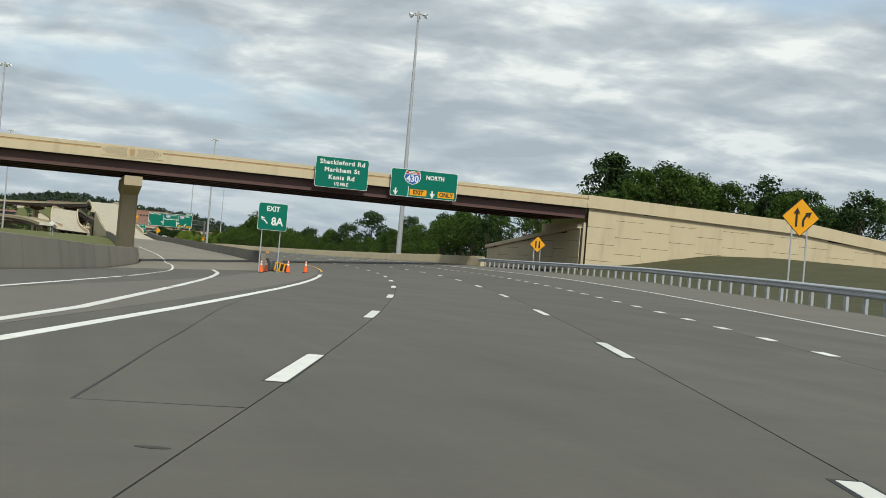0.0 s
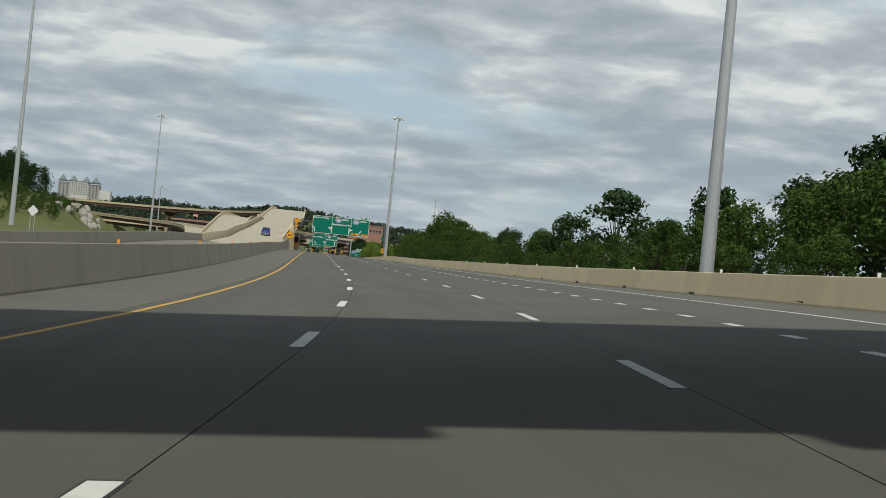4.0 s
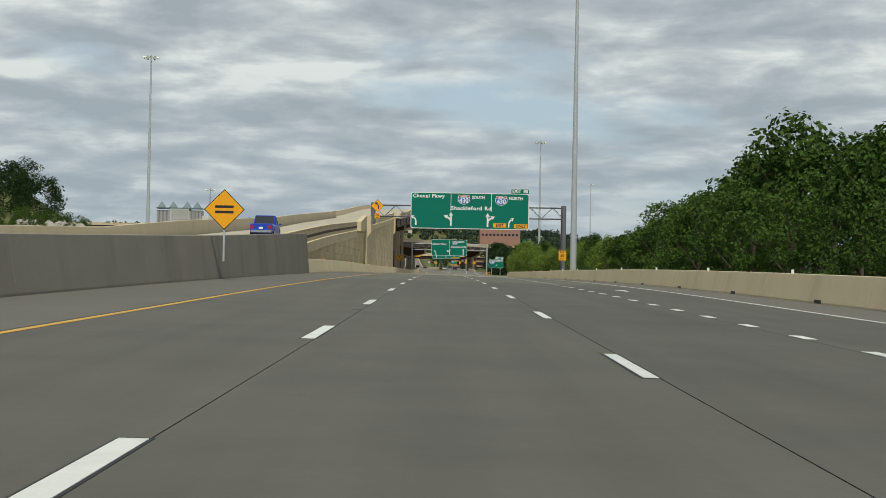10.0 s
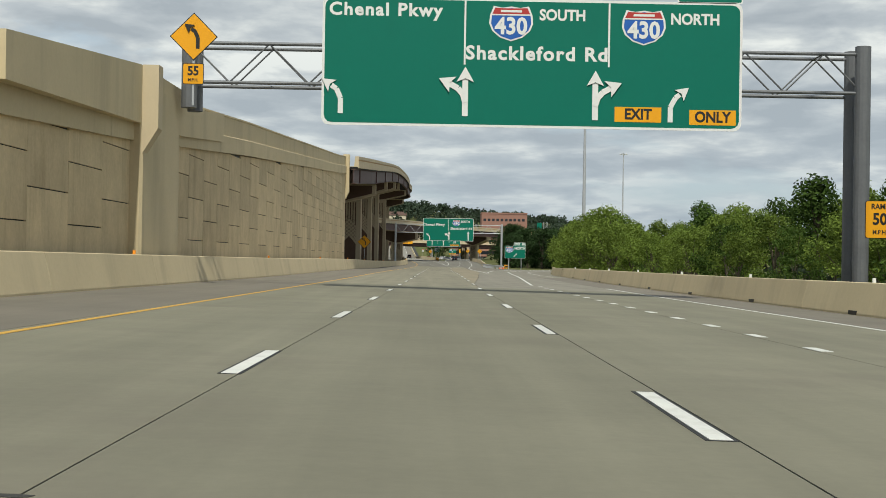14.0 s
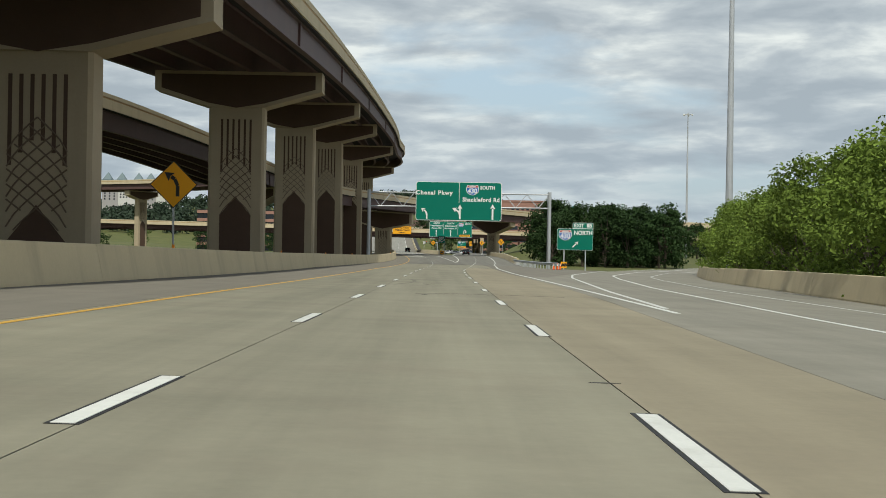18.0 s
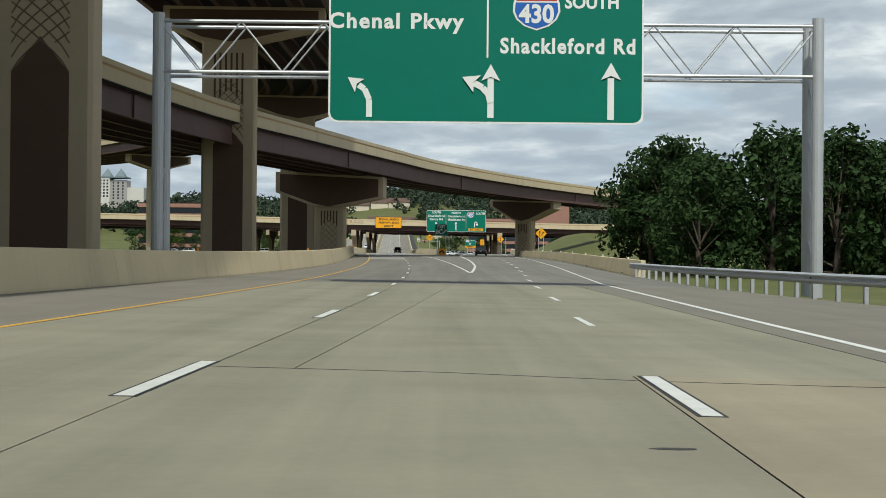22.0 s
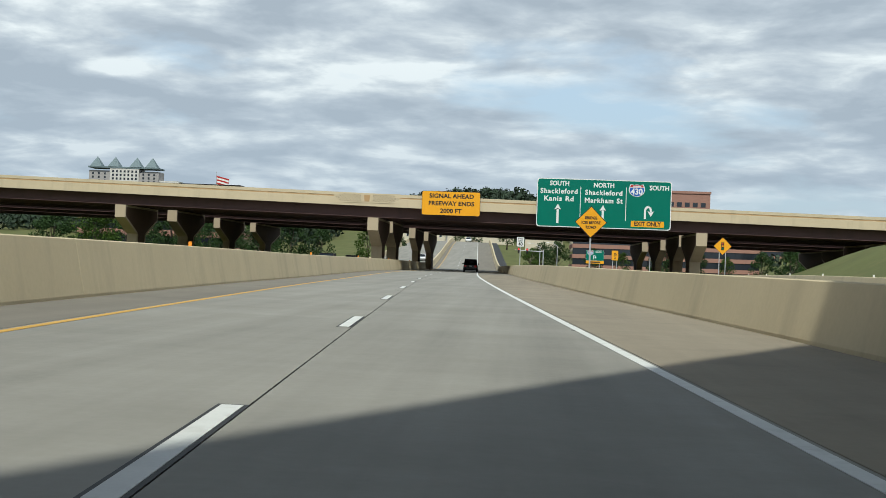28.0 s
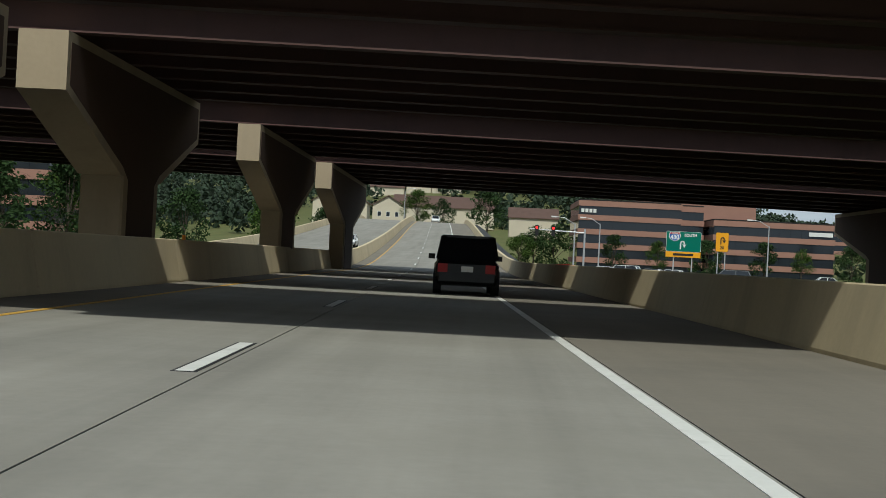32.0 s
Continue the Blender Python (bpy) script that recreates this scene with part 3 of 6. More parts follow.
line("gore_line", 762, 1330, lambda s: tab(s, (762, 1.85), (800, 1.78), (930, 1.83), (1330, 1.83)), 0.138, WHITE)
line("gore_line", 762, 1060, lambda s: tab(s, (762, 1.95), (785, 3.3), (835, 5.6), (860, 7.0), (890, 9.4), (950, 15), (1010, 20.5), (1060, 26.5)), 0.18, WHITE)
line("edge_line", 740, 1060, lambda s: tab(s, (740, 6.9), (773, 8.9), (804, 10.8), (864, 15.2), (950, 22), (1060, 35)), 0.12, WHITE)

def lane_arrow(s, u):
    """A straight arrow painted in a lane, its foot at (s, u)."""
    ring = [(0, -0.07), (2.0, -0.07), (2.0, -0.25), (3.1, 0), (2.0, 0.25), (2.0, 0.07), (0, 0.07)]
    low, hi = [at(s + a, u + b, 0.001) for a, b in ring], [at(s + a, u + b, 0.008) for a, b in ring]
    n = len(ring)
    return part("lane_arrow", (low + hi, [tuple(range(n, 2 * n))[::-1]] + [(i, (i + 1) % n, n + (i + 1) % n, n + i) for i in range(n)]), WHITE, road, absolute=True)


lane_arrow(354.8, 7.2)
line("lane_stripe", 231.5, 234.0, 7.3, 0.1, WHITE, 4, 0.008)

# ---- concrete barriers ----
def wall_run(name, s0, s1, u, height, material, label, side=1, piece=12.0, thick=0.45):
    """A run of barrier pieces; side: +1 its sloped face looks right, -1 left."""
    run = thing(name, at(s0, u(s0) if callable(u) else u), label, "barrier", kind="structure")
    for a in np.arange(s0, s1, piece):
        b = min(a + piece, s1) - 0.02
        st = along(a, b, u, 6.0)
        hs = [height(q) if callable(height) else height for q in np.linspace(a, b, len(st))]

        def outline(k, hs=hs):
            h = hs[k]
            p = [(0.0, -0.3), (0.0, 0.06), (-0.21, h - 0.02), (-0.24, h), (-thick, h), (-thick, -0.3)]
            return [(x * side, z) for x, z in p]
        part("barrier_segment", sweep(st, outline), material, run, absolute=True)
    return run


grey_run = wall_run("concrete_barrier", 66, 389, -8.95, lambda s: tab(s, (66, 1.15), (320, 1.15), (350, 1.6), (389, 2.6)), GREYBAR, "long grey stained concrete barrier wall along the left shoulder")
left_run = wall_run("concrete_barrier", 389, 1330, left_edge, lambda s: tab(s, (389, 0.95), (560, 1.1), (800, 1.15), (1330, 1.15)), BARRIER, "tan concrete barrier with dark streaks along the left shoulder")
right_run = wall_run("concrete_barrier", 112, 560, lambda s: right_edge(s) - 0.4, 0.95, BARRIER, "tan concrete barrier with drain slots along the right shoulder", -1)
wall_run("concrete_barrier", 560, 705, lambda s: ramp_mid(s) + 6.0, 0.95, BARRIER, "tan concrete barrier curving along the exit ramp", -1)
exit_run = wall_run("concrete_barrier", 757, 1060, lambda s: exit_c(s) - 0.3, 0.95, BARRIER, "tan concrete barrier beside the second exit", -1)
wall_run("concrete_barrier", 872, 1330, lambda s: tab(s, (872, 5.4), (905, 5.1), (945, 5.0), (1000, 5.42), (1330, 5.45)), 1.0, BARRIER, "tan concrete barrier between freeway and exit", -1)


# ---- bridges ----
def deck(name, centre, half, label, girders=5, depth=1.6, parapet=1.15, cant=0.0, joints=(), lip=0.14, inset=0.5):
    """A bridge of steel girders: centre is a list of places at parapet-top level; cant: rise to the right; lip: parapet below the roadway; inset: outer girders from the edge; joints: stations with stiffener plates on the outer girders."""
    st = []
    for k, p in enumerate(centre):
        d = (centre[min(k + 1, len(centre) - 1)] - centre[max(k - 1, 0)])
        d.z = 0
        d.normalize()
        st.append((p, Vector((d.y, -d.x, cant))))
    top = -parapet
    br = thing(name, st[0][0] - Vector((0, 0, parapet + depth)), label, "bridge", kind="structure")
    # The slab's colour already holds the dark of its shaded underside.
    part("deck_slab", sweep(st, [(-half, top), (half, top), (half, top - 0.25), (-half, top - 0.25)]), DECK_SHADE, br, absolute=True)
    e = half - 0.43
    part("deck_pavement", sweep(st, [(-e, top + 0.004), (-e, top + 0.04), (e, top + 0.04), (e, top + 0.004)]), RAMP_PALE, br, "pale concrete roadway", absolute=True)
    for side in (-1, 1):
        prof = [(half * side, top - lip), (half * side + 0.10 * side, top - lip), (half * side + 0.10 * side, -0.52), (half * side + 0.06 * side, -0.50), (half * side + 0.06 * side, -0.36), (half * side + 0.10 * side, -0.34), (half * side + 0.10 * side, 0), ((half - 0.3) * side, 0), ((half - 0.42) * side, top), (half * side, top)]
        part("parapet", sweep(st, prof if side > 0 else prof[::-1]), CREAM, br, "cream concrete parapet with a recessed band", absolute=True)
        band = [(half * side + 0.065 * side, -0.50), (half * side + 0.072 * side, -0.50), (half * side + 0.072 * side, -0.36), (half * side + 0.065 * side, -0.36)]
        part("recessed_band", sweep(st, band if side > 0 else band[::-1]), surf_band, br, absolute=True)
    for g in range(girders):
        x = -half + inset + g * 2 * (half - inset) / (girders - 1)
        a, w = top - 0.25, 0.22
        prof = [(x - w, a), (x + w, a), (x + w, a - 0.05), (x + 0.03, a - 0.07), (x + 0.03, a - depth + 0.07), (x + w, a - depth + 0.05), (x + w, a - depth), (x - w, a - depth), (x - w, a - depth + 0.05), (x - 0.03, a - depth + 0.07), (x - 0.03, a - 0.07), (x - w, a - 0.05)]
        part("girder", sweep(st, prof), GIRDER, br, absolute=True)
        if g in (0, girders - 1):
            out = -1 if g == 0 else 1
            for k in joints:
                p, r = st[k]
                f = Vector((-r.y, r.x, 0)) * 0.35
                plate = [(x + out * 0.02, a - 0.08), (x + out * 0.16, a - 0.08), (x + out * 0.16, a - depth + 0.08), (x + out * 0.02, a - depth + 0.08)]
                part("splice_plate", sweep([(p - f, r), (p + f, r)], plate if out > 0 else plate[::-1]), GIRDER, br, absolute=True)
    return br


# Ribs coloured browner and darker than the pier's concrete.
LATTICE = surf("brown lattice relief", (0.16, 0.118, 0.085), 0.85, var=0.12)
surf_band = surf("ochre band paint", (0.40, 0.26, 0.13), 0.85, var=0.1)


def pier(x, y, z0, z1, turn=0.0, col=(4.4, 2.2), cap=(14.0, 2.2, 1.6, 3.2), shift=0.0, ornate=True, label="tall tan concrete hammerhead pier with a brown arched panel", mid=None, lean=0.0):
    """A hammerhead pier; z1: the cap's top; cap: length, thickness, depth at its ends, depth at the column; shift moves the column along the cap."""
    pr = thing("bridge_pier", (x, y, z0), label, "pier", group="bridge piers", turn=turn)
    h = z1 - z0
    L, T, e, d = cap
    w, t = col
    k = h - d
    part("column", box(shift - w / 2, -t / 2, -0.6, shift + w / 2, t / 2, k, 0.18), PIERC, pr)
    q = lean * L / 2
    part("pier_cap", upright([(-L / 2, h - q), (-L / 2, h - e - q), (shift - w / 2, k), (shift + w / 2, k), (L / 2, h - e + q), (L / 2, h + q)], -T / 2, T / 2), PIERC, pr)
    part("cap_panel", upright([(-L / 2 + 0.5, h - 0.25 - q), (-L / 2 + 0.5, h - e + 0.15 - q), (shift - w / 2, k + 0.3), (shift, k - 0.05), (shift + w / 2, k + 0.3), (L / 2 - 0.5, h - e + 0.15 + q), (L / 2 - 0.5, h - 0.25 + q)], -T / 2 - 0.012, -T / 2 - 0.002), BROWN, pr, "brown painted cap panel")
    if ornate:
        a, y0 = w * 0.28, -t / 2 - 0.012
        top = 0.0 if mid else max(k - 6.7, k * 0.34)
        if not mid:
            part("arch_panel", upright([(shift - a, 0.2), (shift + a, 0.2), (shift + a, top - a * 1.25), (shift, top), (shift - a, top - a * 1.25)], y0, y0 + 0.01), BROWN, pr, "dark brown arched panel")
        hi = k - (0.5 if mid else 0.9)
        deep = hi - 1.3 if mid else hi - (hi - top) * 0.62
        for j in range(6):
            xx = shift - a + 0.1 + j * (2 * a - 0.2) / 5
            part("groove", box(xx - 0.08, y0, deep + (0.6 if mid else 1.2) * (1 - abs(j - 2.5) / 2.5) - 0.4, xx + 0.08, y0 + 0.01, hi), BROWN, pr)
        lat = []
        crest = deep + (1.0 if mid else 1.9)
        span = crest - (top - a * 1.25)
        for sgn in (-1, 1):
            for j in range(-1, 9):
                p0 = Vector((shift - sgn * a, y0 + 0.004, top - a * 1.25 + j * span / 9))
                pts = []
                for q in range(9):
                    fx = q / 8
                    px = shift - sgn * a + sgn * 2 * a * fx
                    pz = p0.z + 2.4 * a * (fx ** 0.75) * 0.8
                    roof = top - abs(px - shift) * 1.25 if not mid else 0.15
                    crown = crest - 0.1 - (abs(px - shift) / a) ** 1.5 * 1.3 * a
                    if roof < pz < crown:
                        pts.append(Vector((px, y0 + 0.002, pz)))
                for p, q in zip(pts, pts[1:]):
                    lat.append(tube(p, q, 0.032, n=4))
        if lat:
            part("lattice_relief", join(*lat), LATTICE, pr, "interlaced arch relief")
    return pr


# overpass at the start, carrying a road across
ovA = [Vector((x, 154.5, z)) for x, z in ((-160, 9.0), (-80, 10.2), (-20, 10.6), (20, 10.6), (60, 10.5))]
ov_a = deck("overpass", ovA, 6.5, "cream and brown steel girder overpass with ornamental parapet", 5, 1.02, 1.2)
pier(13.0, 154.5, 0.3, 7.7 + 0.1, math.radians(90), (2.4, 1.7), (12.4, 1.7, 0.9, 1.6), ornate=False, label="tan concrete overpass pier")


def block_wall(name, s_pts, label, material=PANEL, wide=3.35, tall=1.78):
    """A retaining wall of stacked precast panels between two plan points; s_pts: (a, b, base z, top z at a, top z at b, out)."""
    a, b, z0, za, zb = s_pts
    a, b = Vector(a), Vector(b)
    d = (b - a)
    L = d.length
    d.normalize()
    w = thing(name, (a.x, a.y, z0), label, "retaining wall", kind="structure")
    right = Vector((d.y, -d.x))
    m = Matrix(((d.x, -right.x, 0, a.x), (d.y, -right.y, 0, a.y), (0, 0, 1, 0), (0, 0, 0, 1)))
    n = max(1, round(L / wide))
    part("backing", moved(upright([(0, z0 - 0.3), (L, z0 - 0.3), (L, zb), (0, za)], 0.02, 0.5), m), JOINT, w, absolute=True)
    rnd = random.Random(int(L * 10))
    for i in range(n):
        x0, x1 = i * L / n, (i + 1) * L / n
        lim = [za + (zb - za) * x0 / L, za + (zb - za) * x1 / L]
        z = z0 - (0.25 if i % 2 else 0.25 + tall / 2)
        while z < max(lim) - 0.05:
            zt = z + tall
            tops = [min(zt, lim[0]), min(zt, lim[1])]
            low = max(z, z0)
            if min(tops) - low > 0.06:
                o = rnd.uniform(-0.006, 0.006)
                a, b = (x0 + 0.002, x1 - 0.002)
                part("wall_panel", moved(upright([(a, low + 0.022), (b, low + 0.022), (b, tops[1] - 0.014), (a, tops[0] - 0.014)], -0.04 + o, 0.03), m), material, w, absolute=True)
            z = zt
    return w


block_wall("retaining_wall", ((60.3, 148.2), (86, 148.2), 3.0, 9.22, 8.62), "cream precast panel retaining wall of the overpass approach", CREAM)
block_wall("retaining_wall", ((86, 148.2), (104, 148.2), 3.0, 8.62, 6.92), "lower cream precast panel wall at the end of the approach", CREAM)
block_wall("retaining_wall", ((58.6, 176.0), (59.75, 148.7), 2.3, 4.6, 7.0), "cream panel wall along the freeway below the overpass", CREAM)
cw = thing("wall_coping", (59.1, 162, 4.6), "cream concrete coping on the wall below the overpass", "coping", kind="structure")
part("coping_beam", sweep([(Vector((58.5, 176.2, 4.55)), Vector((-1, 0, 0))), (Vector((59.65, 148.9, 6.95)), Vector((-1, 0, 0)))], [(-0.45, 0), (0.2, 0), (0.2, 0.42), (-0.45, 0.42)]), CREAM, cw, absolute=True)
aw = thing("abutment", (60, 148, 2), "cream concrete overpass abutment", "abutment", kind="structure")
part("abutment_wall", box(60.0, 148.6, 1.0, 61.0, 161.0, 7.6), CREAM, aw, absolute=True)
part("coping", upright([(59.9, 9.2), (60.1, 10.55), (86, 10.0), (104, 8.0), (104, 6.9), (86, 8.6)], 147.9, 148.5), CREAM, aw, "cream coping with a recessed band", absolute=True)
part("approach_fill", upright([(61, 2), (61, 9.6), (86, 9.0), (160, 8.6), (160, 2)], 148.8, 160.8), GRASS, aw, absolute=True)


# ramp that climbs beside the freeway and becomes the upper flyover
def ramp_top(s):
    """Height of the ramp's parapet above the freeway."""
    return tab(s, (330, 1.2), (389, 2.6), (420, 4.2), (473, 6.7), (500, 8.4), (560, 11.6), (572, 12.4))


for s in np.arange(66, 572, 52.6):
    e = min(s + 52.6, 572)
    slab(s, e, exit_left, lambda q: -9.5 if q < 389 else -10.9, SHOULDER, road, top=0.0, thick=0.3) if s < 325 else None
rampway = thing("ramp_road", at(330, -16), "concrete ramp roadway climbing beside the freeway", "road", kind="structure")
part("ramp_pavement", sweep(along(318, 572, -16, 8, 0.0, True), lambda k: [(-5.6, ramp_top(318 + k * 254 / 31) - 1.15), (5.15, ramp_top(318 + k * 254 / 31) - 1.15), (5.15, -0.4), (-5.6, -0.4)]), RAMP_PALE, rampway, absolute=True)
par = thing("ramp_parapet", at(389, -10.5), "tan concrete ramp parapet with a brown band", "parapet", kind="structure")
for a in np.arange(389, 572, 20.3):
    b = min(a + 20.3, 572) - 0.02
    st = along(a, b, -10.45, 5, 0, True)
    hs = [ramp_top(q) for q in np.linspace(a, b, len(st))]
    part("parapet_segment", sweep(st, lambda k, hs=hs: [(0.12, hs[k] - 1.85), (0.12, hs[k] - 1.05), (0.0, hs[k] - 1.0), (0.0, hs[k] - 0.1), (0.05, hs[k] - 0.08), (0.05, hs[k]), (-0.3, hs[k]), (-0.4, hs[k] - 1.85)]), BARRIER, par, absolute=True)
    if b < 486:
        part("brown_band", sweep(st, lambda k, hs=hs: [(0.012, hs[k] - 0.72), (0.012, hs[k] - 0.5), (-0.01, hs[k] - 0.5), (-0.01, hs[k] - 0.72)]), BROWN, par, absolute=True)
farpar = wall_run("ramp_barrier", -60, 330, lambda s: exit_left(s) - 0.1, lambda s: tab(s, (40, 1.5), (200, 1.1)), GREYBAR, "grey concrete barrier on the far side of the exit road")
farpar = wall_run("ramp_barrier", 330, 572, lambda s: exit_left(s) - 0.1, ramp_top, CREAM, "cream concrete parapet on the far side of the ramp road")
for a, b in ((394, 425), (425, 455), (455, 473.3), (480, 525), (525, 572)):
    pa, pb = at(a, -10.5), at(b, -10.5)
    z0 = min(pa.z, pb.z) + 0.3
    block_wall("retaining_wall", ((pa.x, pa.y), (pb.x, pb.y), z0, pa.z + ramp_top(a) - 1.8, pb.z + ramp_top(b) - 1.8), "tan precast panel retaining wall below the climbing ramp")
pb = at(474, -10.3)
pil = thing("wall_pilaster", (pb.x, pb.y, pb.z), "tan concrete pilaster with a raised parapet and a pale wedge", "pilaster", kind="structure")
part("pilaster_shaft", box(-0.5, -0.8, -0.3, 0.25, 5.8, 6.9, 0.1), BARRIER, pil)
crown = upright([(-15.0, 5.0), (-15.0, 6.15), (-1.0, 7.42), (6.5, 7.5), (9.0, 7.35), (12.0, 7.3), (17.0, 7.75), (17.0, 6.4), (6.5, 5.7)], -0.2, 0.45)
part("raised_parapet", ([(-v[1], v[0], v[2]) for v in crown[0]], [tuple(reversed(f)) for f in crown[1]]), BARRIER, pil)
part("pilaster_wedge", upright([(0.2, 4.4), (0.75, 5.3), (0.75, 7.45), (0.2, 7.45)], -0.75, -0.05), CREAM, pil, "pale wedge")
ab = at(572, -16)
abut = thing("flyover_abutment", (ab.x, ab.y, ab.z), "tan concrete end wall of the ramp embankment", "abutment", kind="structure")
part("end_wall", box(-5.5, -0.6, -0.3, 5.52, 0.4, 10.6), BARRIER, abut)
part("wing_post", upright([(5.3, 7.6), (5.62, 7.6), (5.98, 8.4), (5.98, 12.45), (5.3, 12.45)], -0.5, 0.35), BARRIER, abut, "tan corbelled end post")


def arc(points, n=10):
    """A smooth line through places (Catmull-Rom)."""
    p = [Vector(q) for q in points]
    p = [p[0] * 2 - p[1]] + p + [p[-1] * 2 - p[-2]]
    out = []
    for i in range(1, len(p) - 2):
        for k in range(n):
            t = k / n
            a, b, c, d = p[i - 1], p[i], p[i + 1], p[i + 2]
            out.append(0.5 * (2 * b + (c - a) * t + (2 * a - 5 * b + 4 * c - d) * t * t + (3 * b - a - 3 * c + d) * t ** 3))
    return out + [p[-2]]


FLY1 = [(x - 7.6, y, z) for x, y, z in ((34.9, ab.y, 15.0), (36.0, 630, 16.3), (36.3, 660, 18.2), (36.6, 690, 20.1), (36.8, 730, 22.4), (37.1, 775, 24.4), (37.6, 812, 25.3), (37.5, 840, 25.6), (36.6, 880, 25.8), (22.6, 924, 25.7), (-1.5, 972, 25.5), (-42, 1010, 25.2), (-120, 1036, 25.0), (-220, 1046, 25.0))]
deck("flyover", arc(FLY1), 7.6, "tall curving flyover with cream parapet and brown steel girders", 6, 1.6, 1.15, joints=(3, 13, 23, 33, 43, 53, 63))
for x, y, z, tr, w, off in ((29.3, 641.3, 13.85, 0, 4.2, -0.5), (29.4, 689, 17.0, 0, 4.2, -0.15), (29.9, 728.8, 19.3, 0, 4.2, -0.5), (29.7, 775.3, 21.65, 0, 4.4, -0.7), (30.6, 822, 22.45, 2, 4.2, -1.2), (28.9, 880, 22.6, 8, 4.2, -0.4), (14.2, 924, 22.5, 22, 3.6, -0.2), (-9, 974, 22.3, 34, 3.8, -0.2), (-50, 1010, 21.9, 56, 4.0, -0.2)):
    pier(x, y, ground_z(x, y), z, math.radians(tr), (w, 1.8), (12.6, 2.2, 1.45, 2.7), shift=off)

FLY2 = [(12, 530, 5.6), (10.5, 560, 6.9), (9.5, 590, 8.6), (9, 620, 10.8), (9, 655, 14.2), (9.6, 690, 16.8), (12.4, 735, 17.1), (15.2, 768, 16.2), (18.6, 792, 15.4), (23.4, 817, 15.0), (28.4, 841, 15.3), (34.9, 867, 15.45), (42.7, 892.5, 15.45), (61.5, 930, 15.15), (88, 963, 14.6), (128, 985, 13.9), (180, 1000, 13.2), (300, 1020, 12.2)]
deck("lower_flyover", arc(FLY2), 5.9, "curving flyover with cream parapet crossing above the freeway", 5, 1.68, 1.2, cant=-0.05, joints=(62, 72, 85, 105, 121, 131, 141))
pier(33.7, 867.6, 3.0, 12.2, math.radians(-8), (3.5, 1.5), (12.4, 2.4, 2.35, 3.6), shift=-0.05, mid=1.2, lean=-0.05)
pier(60.0, 929, 3.2, 12.05, math.radians(-36), (3.0, 1.7), (12.0, 2.4, 1.2, 3.2), mid=1.5, lean=-0.04)
pier(88, 964, 4.5, 11.6, math.radians(-56), (3.2, 1.8), (11.4, 2.4, 1.2, 2.6), mid=1.0, lean=-0.04)
pier(130, 986, 4.5, 11.0, math.radians(-68), (3.2, 1.8), (11.4, 2.4, 1.2, 2.6), mid=1.0)
pier(16.8, 780, 2.4, 12.6, math.radians(-24), (4.2, 2.2), (11.6, 2.2, 1.3, 3.0))
for x, y, z, tr in ((8.8, 645, 9.7, 0),):
    pier(x, y, ground_z(x, y), z, math.radians(tr), (4.0, 2.0), (11.4, 2.2, 1.3, 2.8), ornate=False)
LOWR = [(-120, 900, 17.5), (-70, 800, 13.7), (-32, 720, 11.6), (-10, 660, 10.2), (-1, 610, 8.7), (4, 560, 7.0)]
deck("service_ramp", arc(LOWR), 4.6, "low cream ramp bridge behind the flyovers", 4, 1.1, 1.1)
pier(9.3, 690, 2.6, 13.6, math.radians(-4), (4.2, 2.2), (11.6, 2.2, 1.3, 3.0))

# side-by-side bridges of the crossing freeway
def cross_fall(x):
    """How far the crossing bridges stand above their level over the freeway."""
    return tab(x, (-160, 2.2), (-80, 1.5), (-20, 0.78), (25, 0.0), (80, -0.75), (140, -1.35), (200, -1.85))


for k, (y0, y1, z, xs) in enumerate(((1050.6, 1064.2, 12.3, (-5.0, 24.4, 61.7, 84)), (1068.0, 1083.0, 12.52, (-3.6, 24.4, 61.9, 86)), (1087.8, 1105.0, 12.38, (-2.4, 25.9, 61.6, 88)), (1109, 1131, 12.48, (-1.5, 26.3, 61.0, 90)))):
    xbr = deck("crossing_bridge", [Vector((x, (y0 + y1) / 2, z + cross_fall(x))) for x in (-160, -80, -20, 25, 80, 140, 200)], (y1 - y0) / 2, "long cream and brown girder bridge above the freeway", 6, 1.38, 1.05, lip=0.42, inset=0.9)
    if k == 0:
        front_bridge = xbr
    for x in xs:
        pr = thing("bridge_pier", (x, (y0 + y1) / 2, 3.4), "tan concrete hammerhead pier under the crossing bridge", "pier", group="crossing bridge piers")
        zt = z + cross_fall(x + 0.8) - 1.05 - 0.25 - 1.38 - 0.05 - 3.4
        L, w = (y1 - y0) / 2 - 0.1, (0.62 if k < 2 else 0.45)
        cap = [(-L, zt), (-L, zt - 1.45), (-L * 0.30, zt - 3.2), (L * 0.30, zt - 3.2), (L, zt - 1.45), (L, zt)]
        g = upright(cap, -w, w)
        part("pier_cap", ([(v[1], v[0], v[2]) for v in g[0]], [tuple(reversed(f)) for f in g[1]]), PIERC, pr)
        part("column", box(-w, -L * 0.27, -0.8, w, L * 0.27, zt - 3.15, 0.06), PIERC, pr)
        for sg in (-1, 1):
            face = upright([(-L + 0.25, zt - 0.25), (-L + 0.25, zt - 1.3), (-L * 0.28, zt - 2.95), (-L * 0.2, zt - 3.3), (-L * 0.2, -0.3), (L * 0.2, -0.3), (L * 0.2, zt - 3.3), (L * 0.28, zt - 2.95), (L - 0.25, zt - 1.3), (L - 0.25, zt - 0.25)], w - 0.01, w + 0.012)
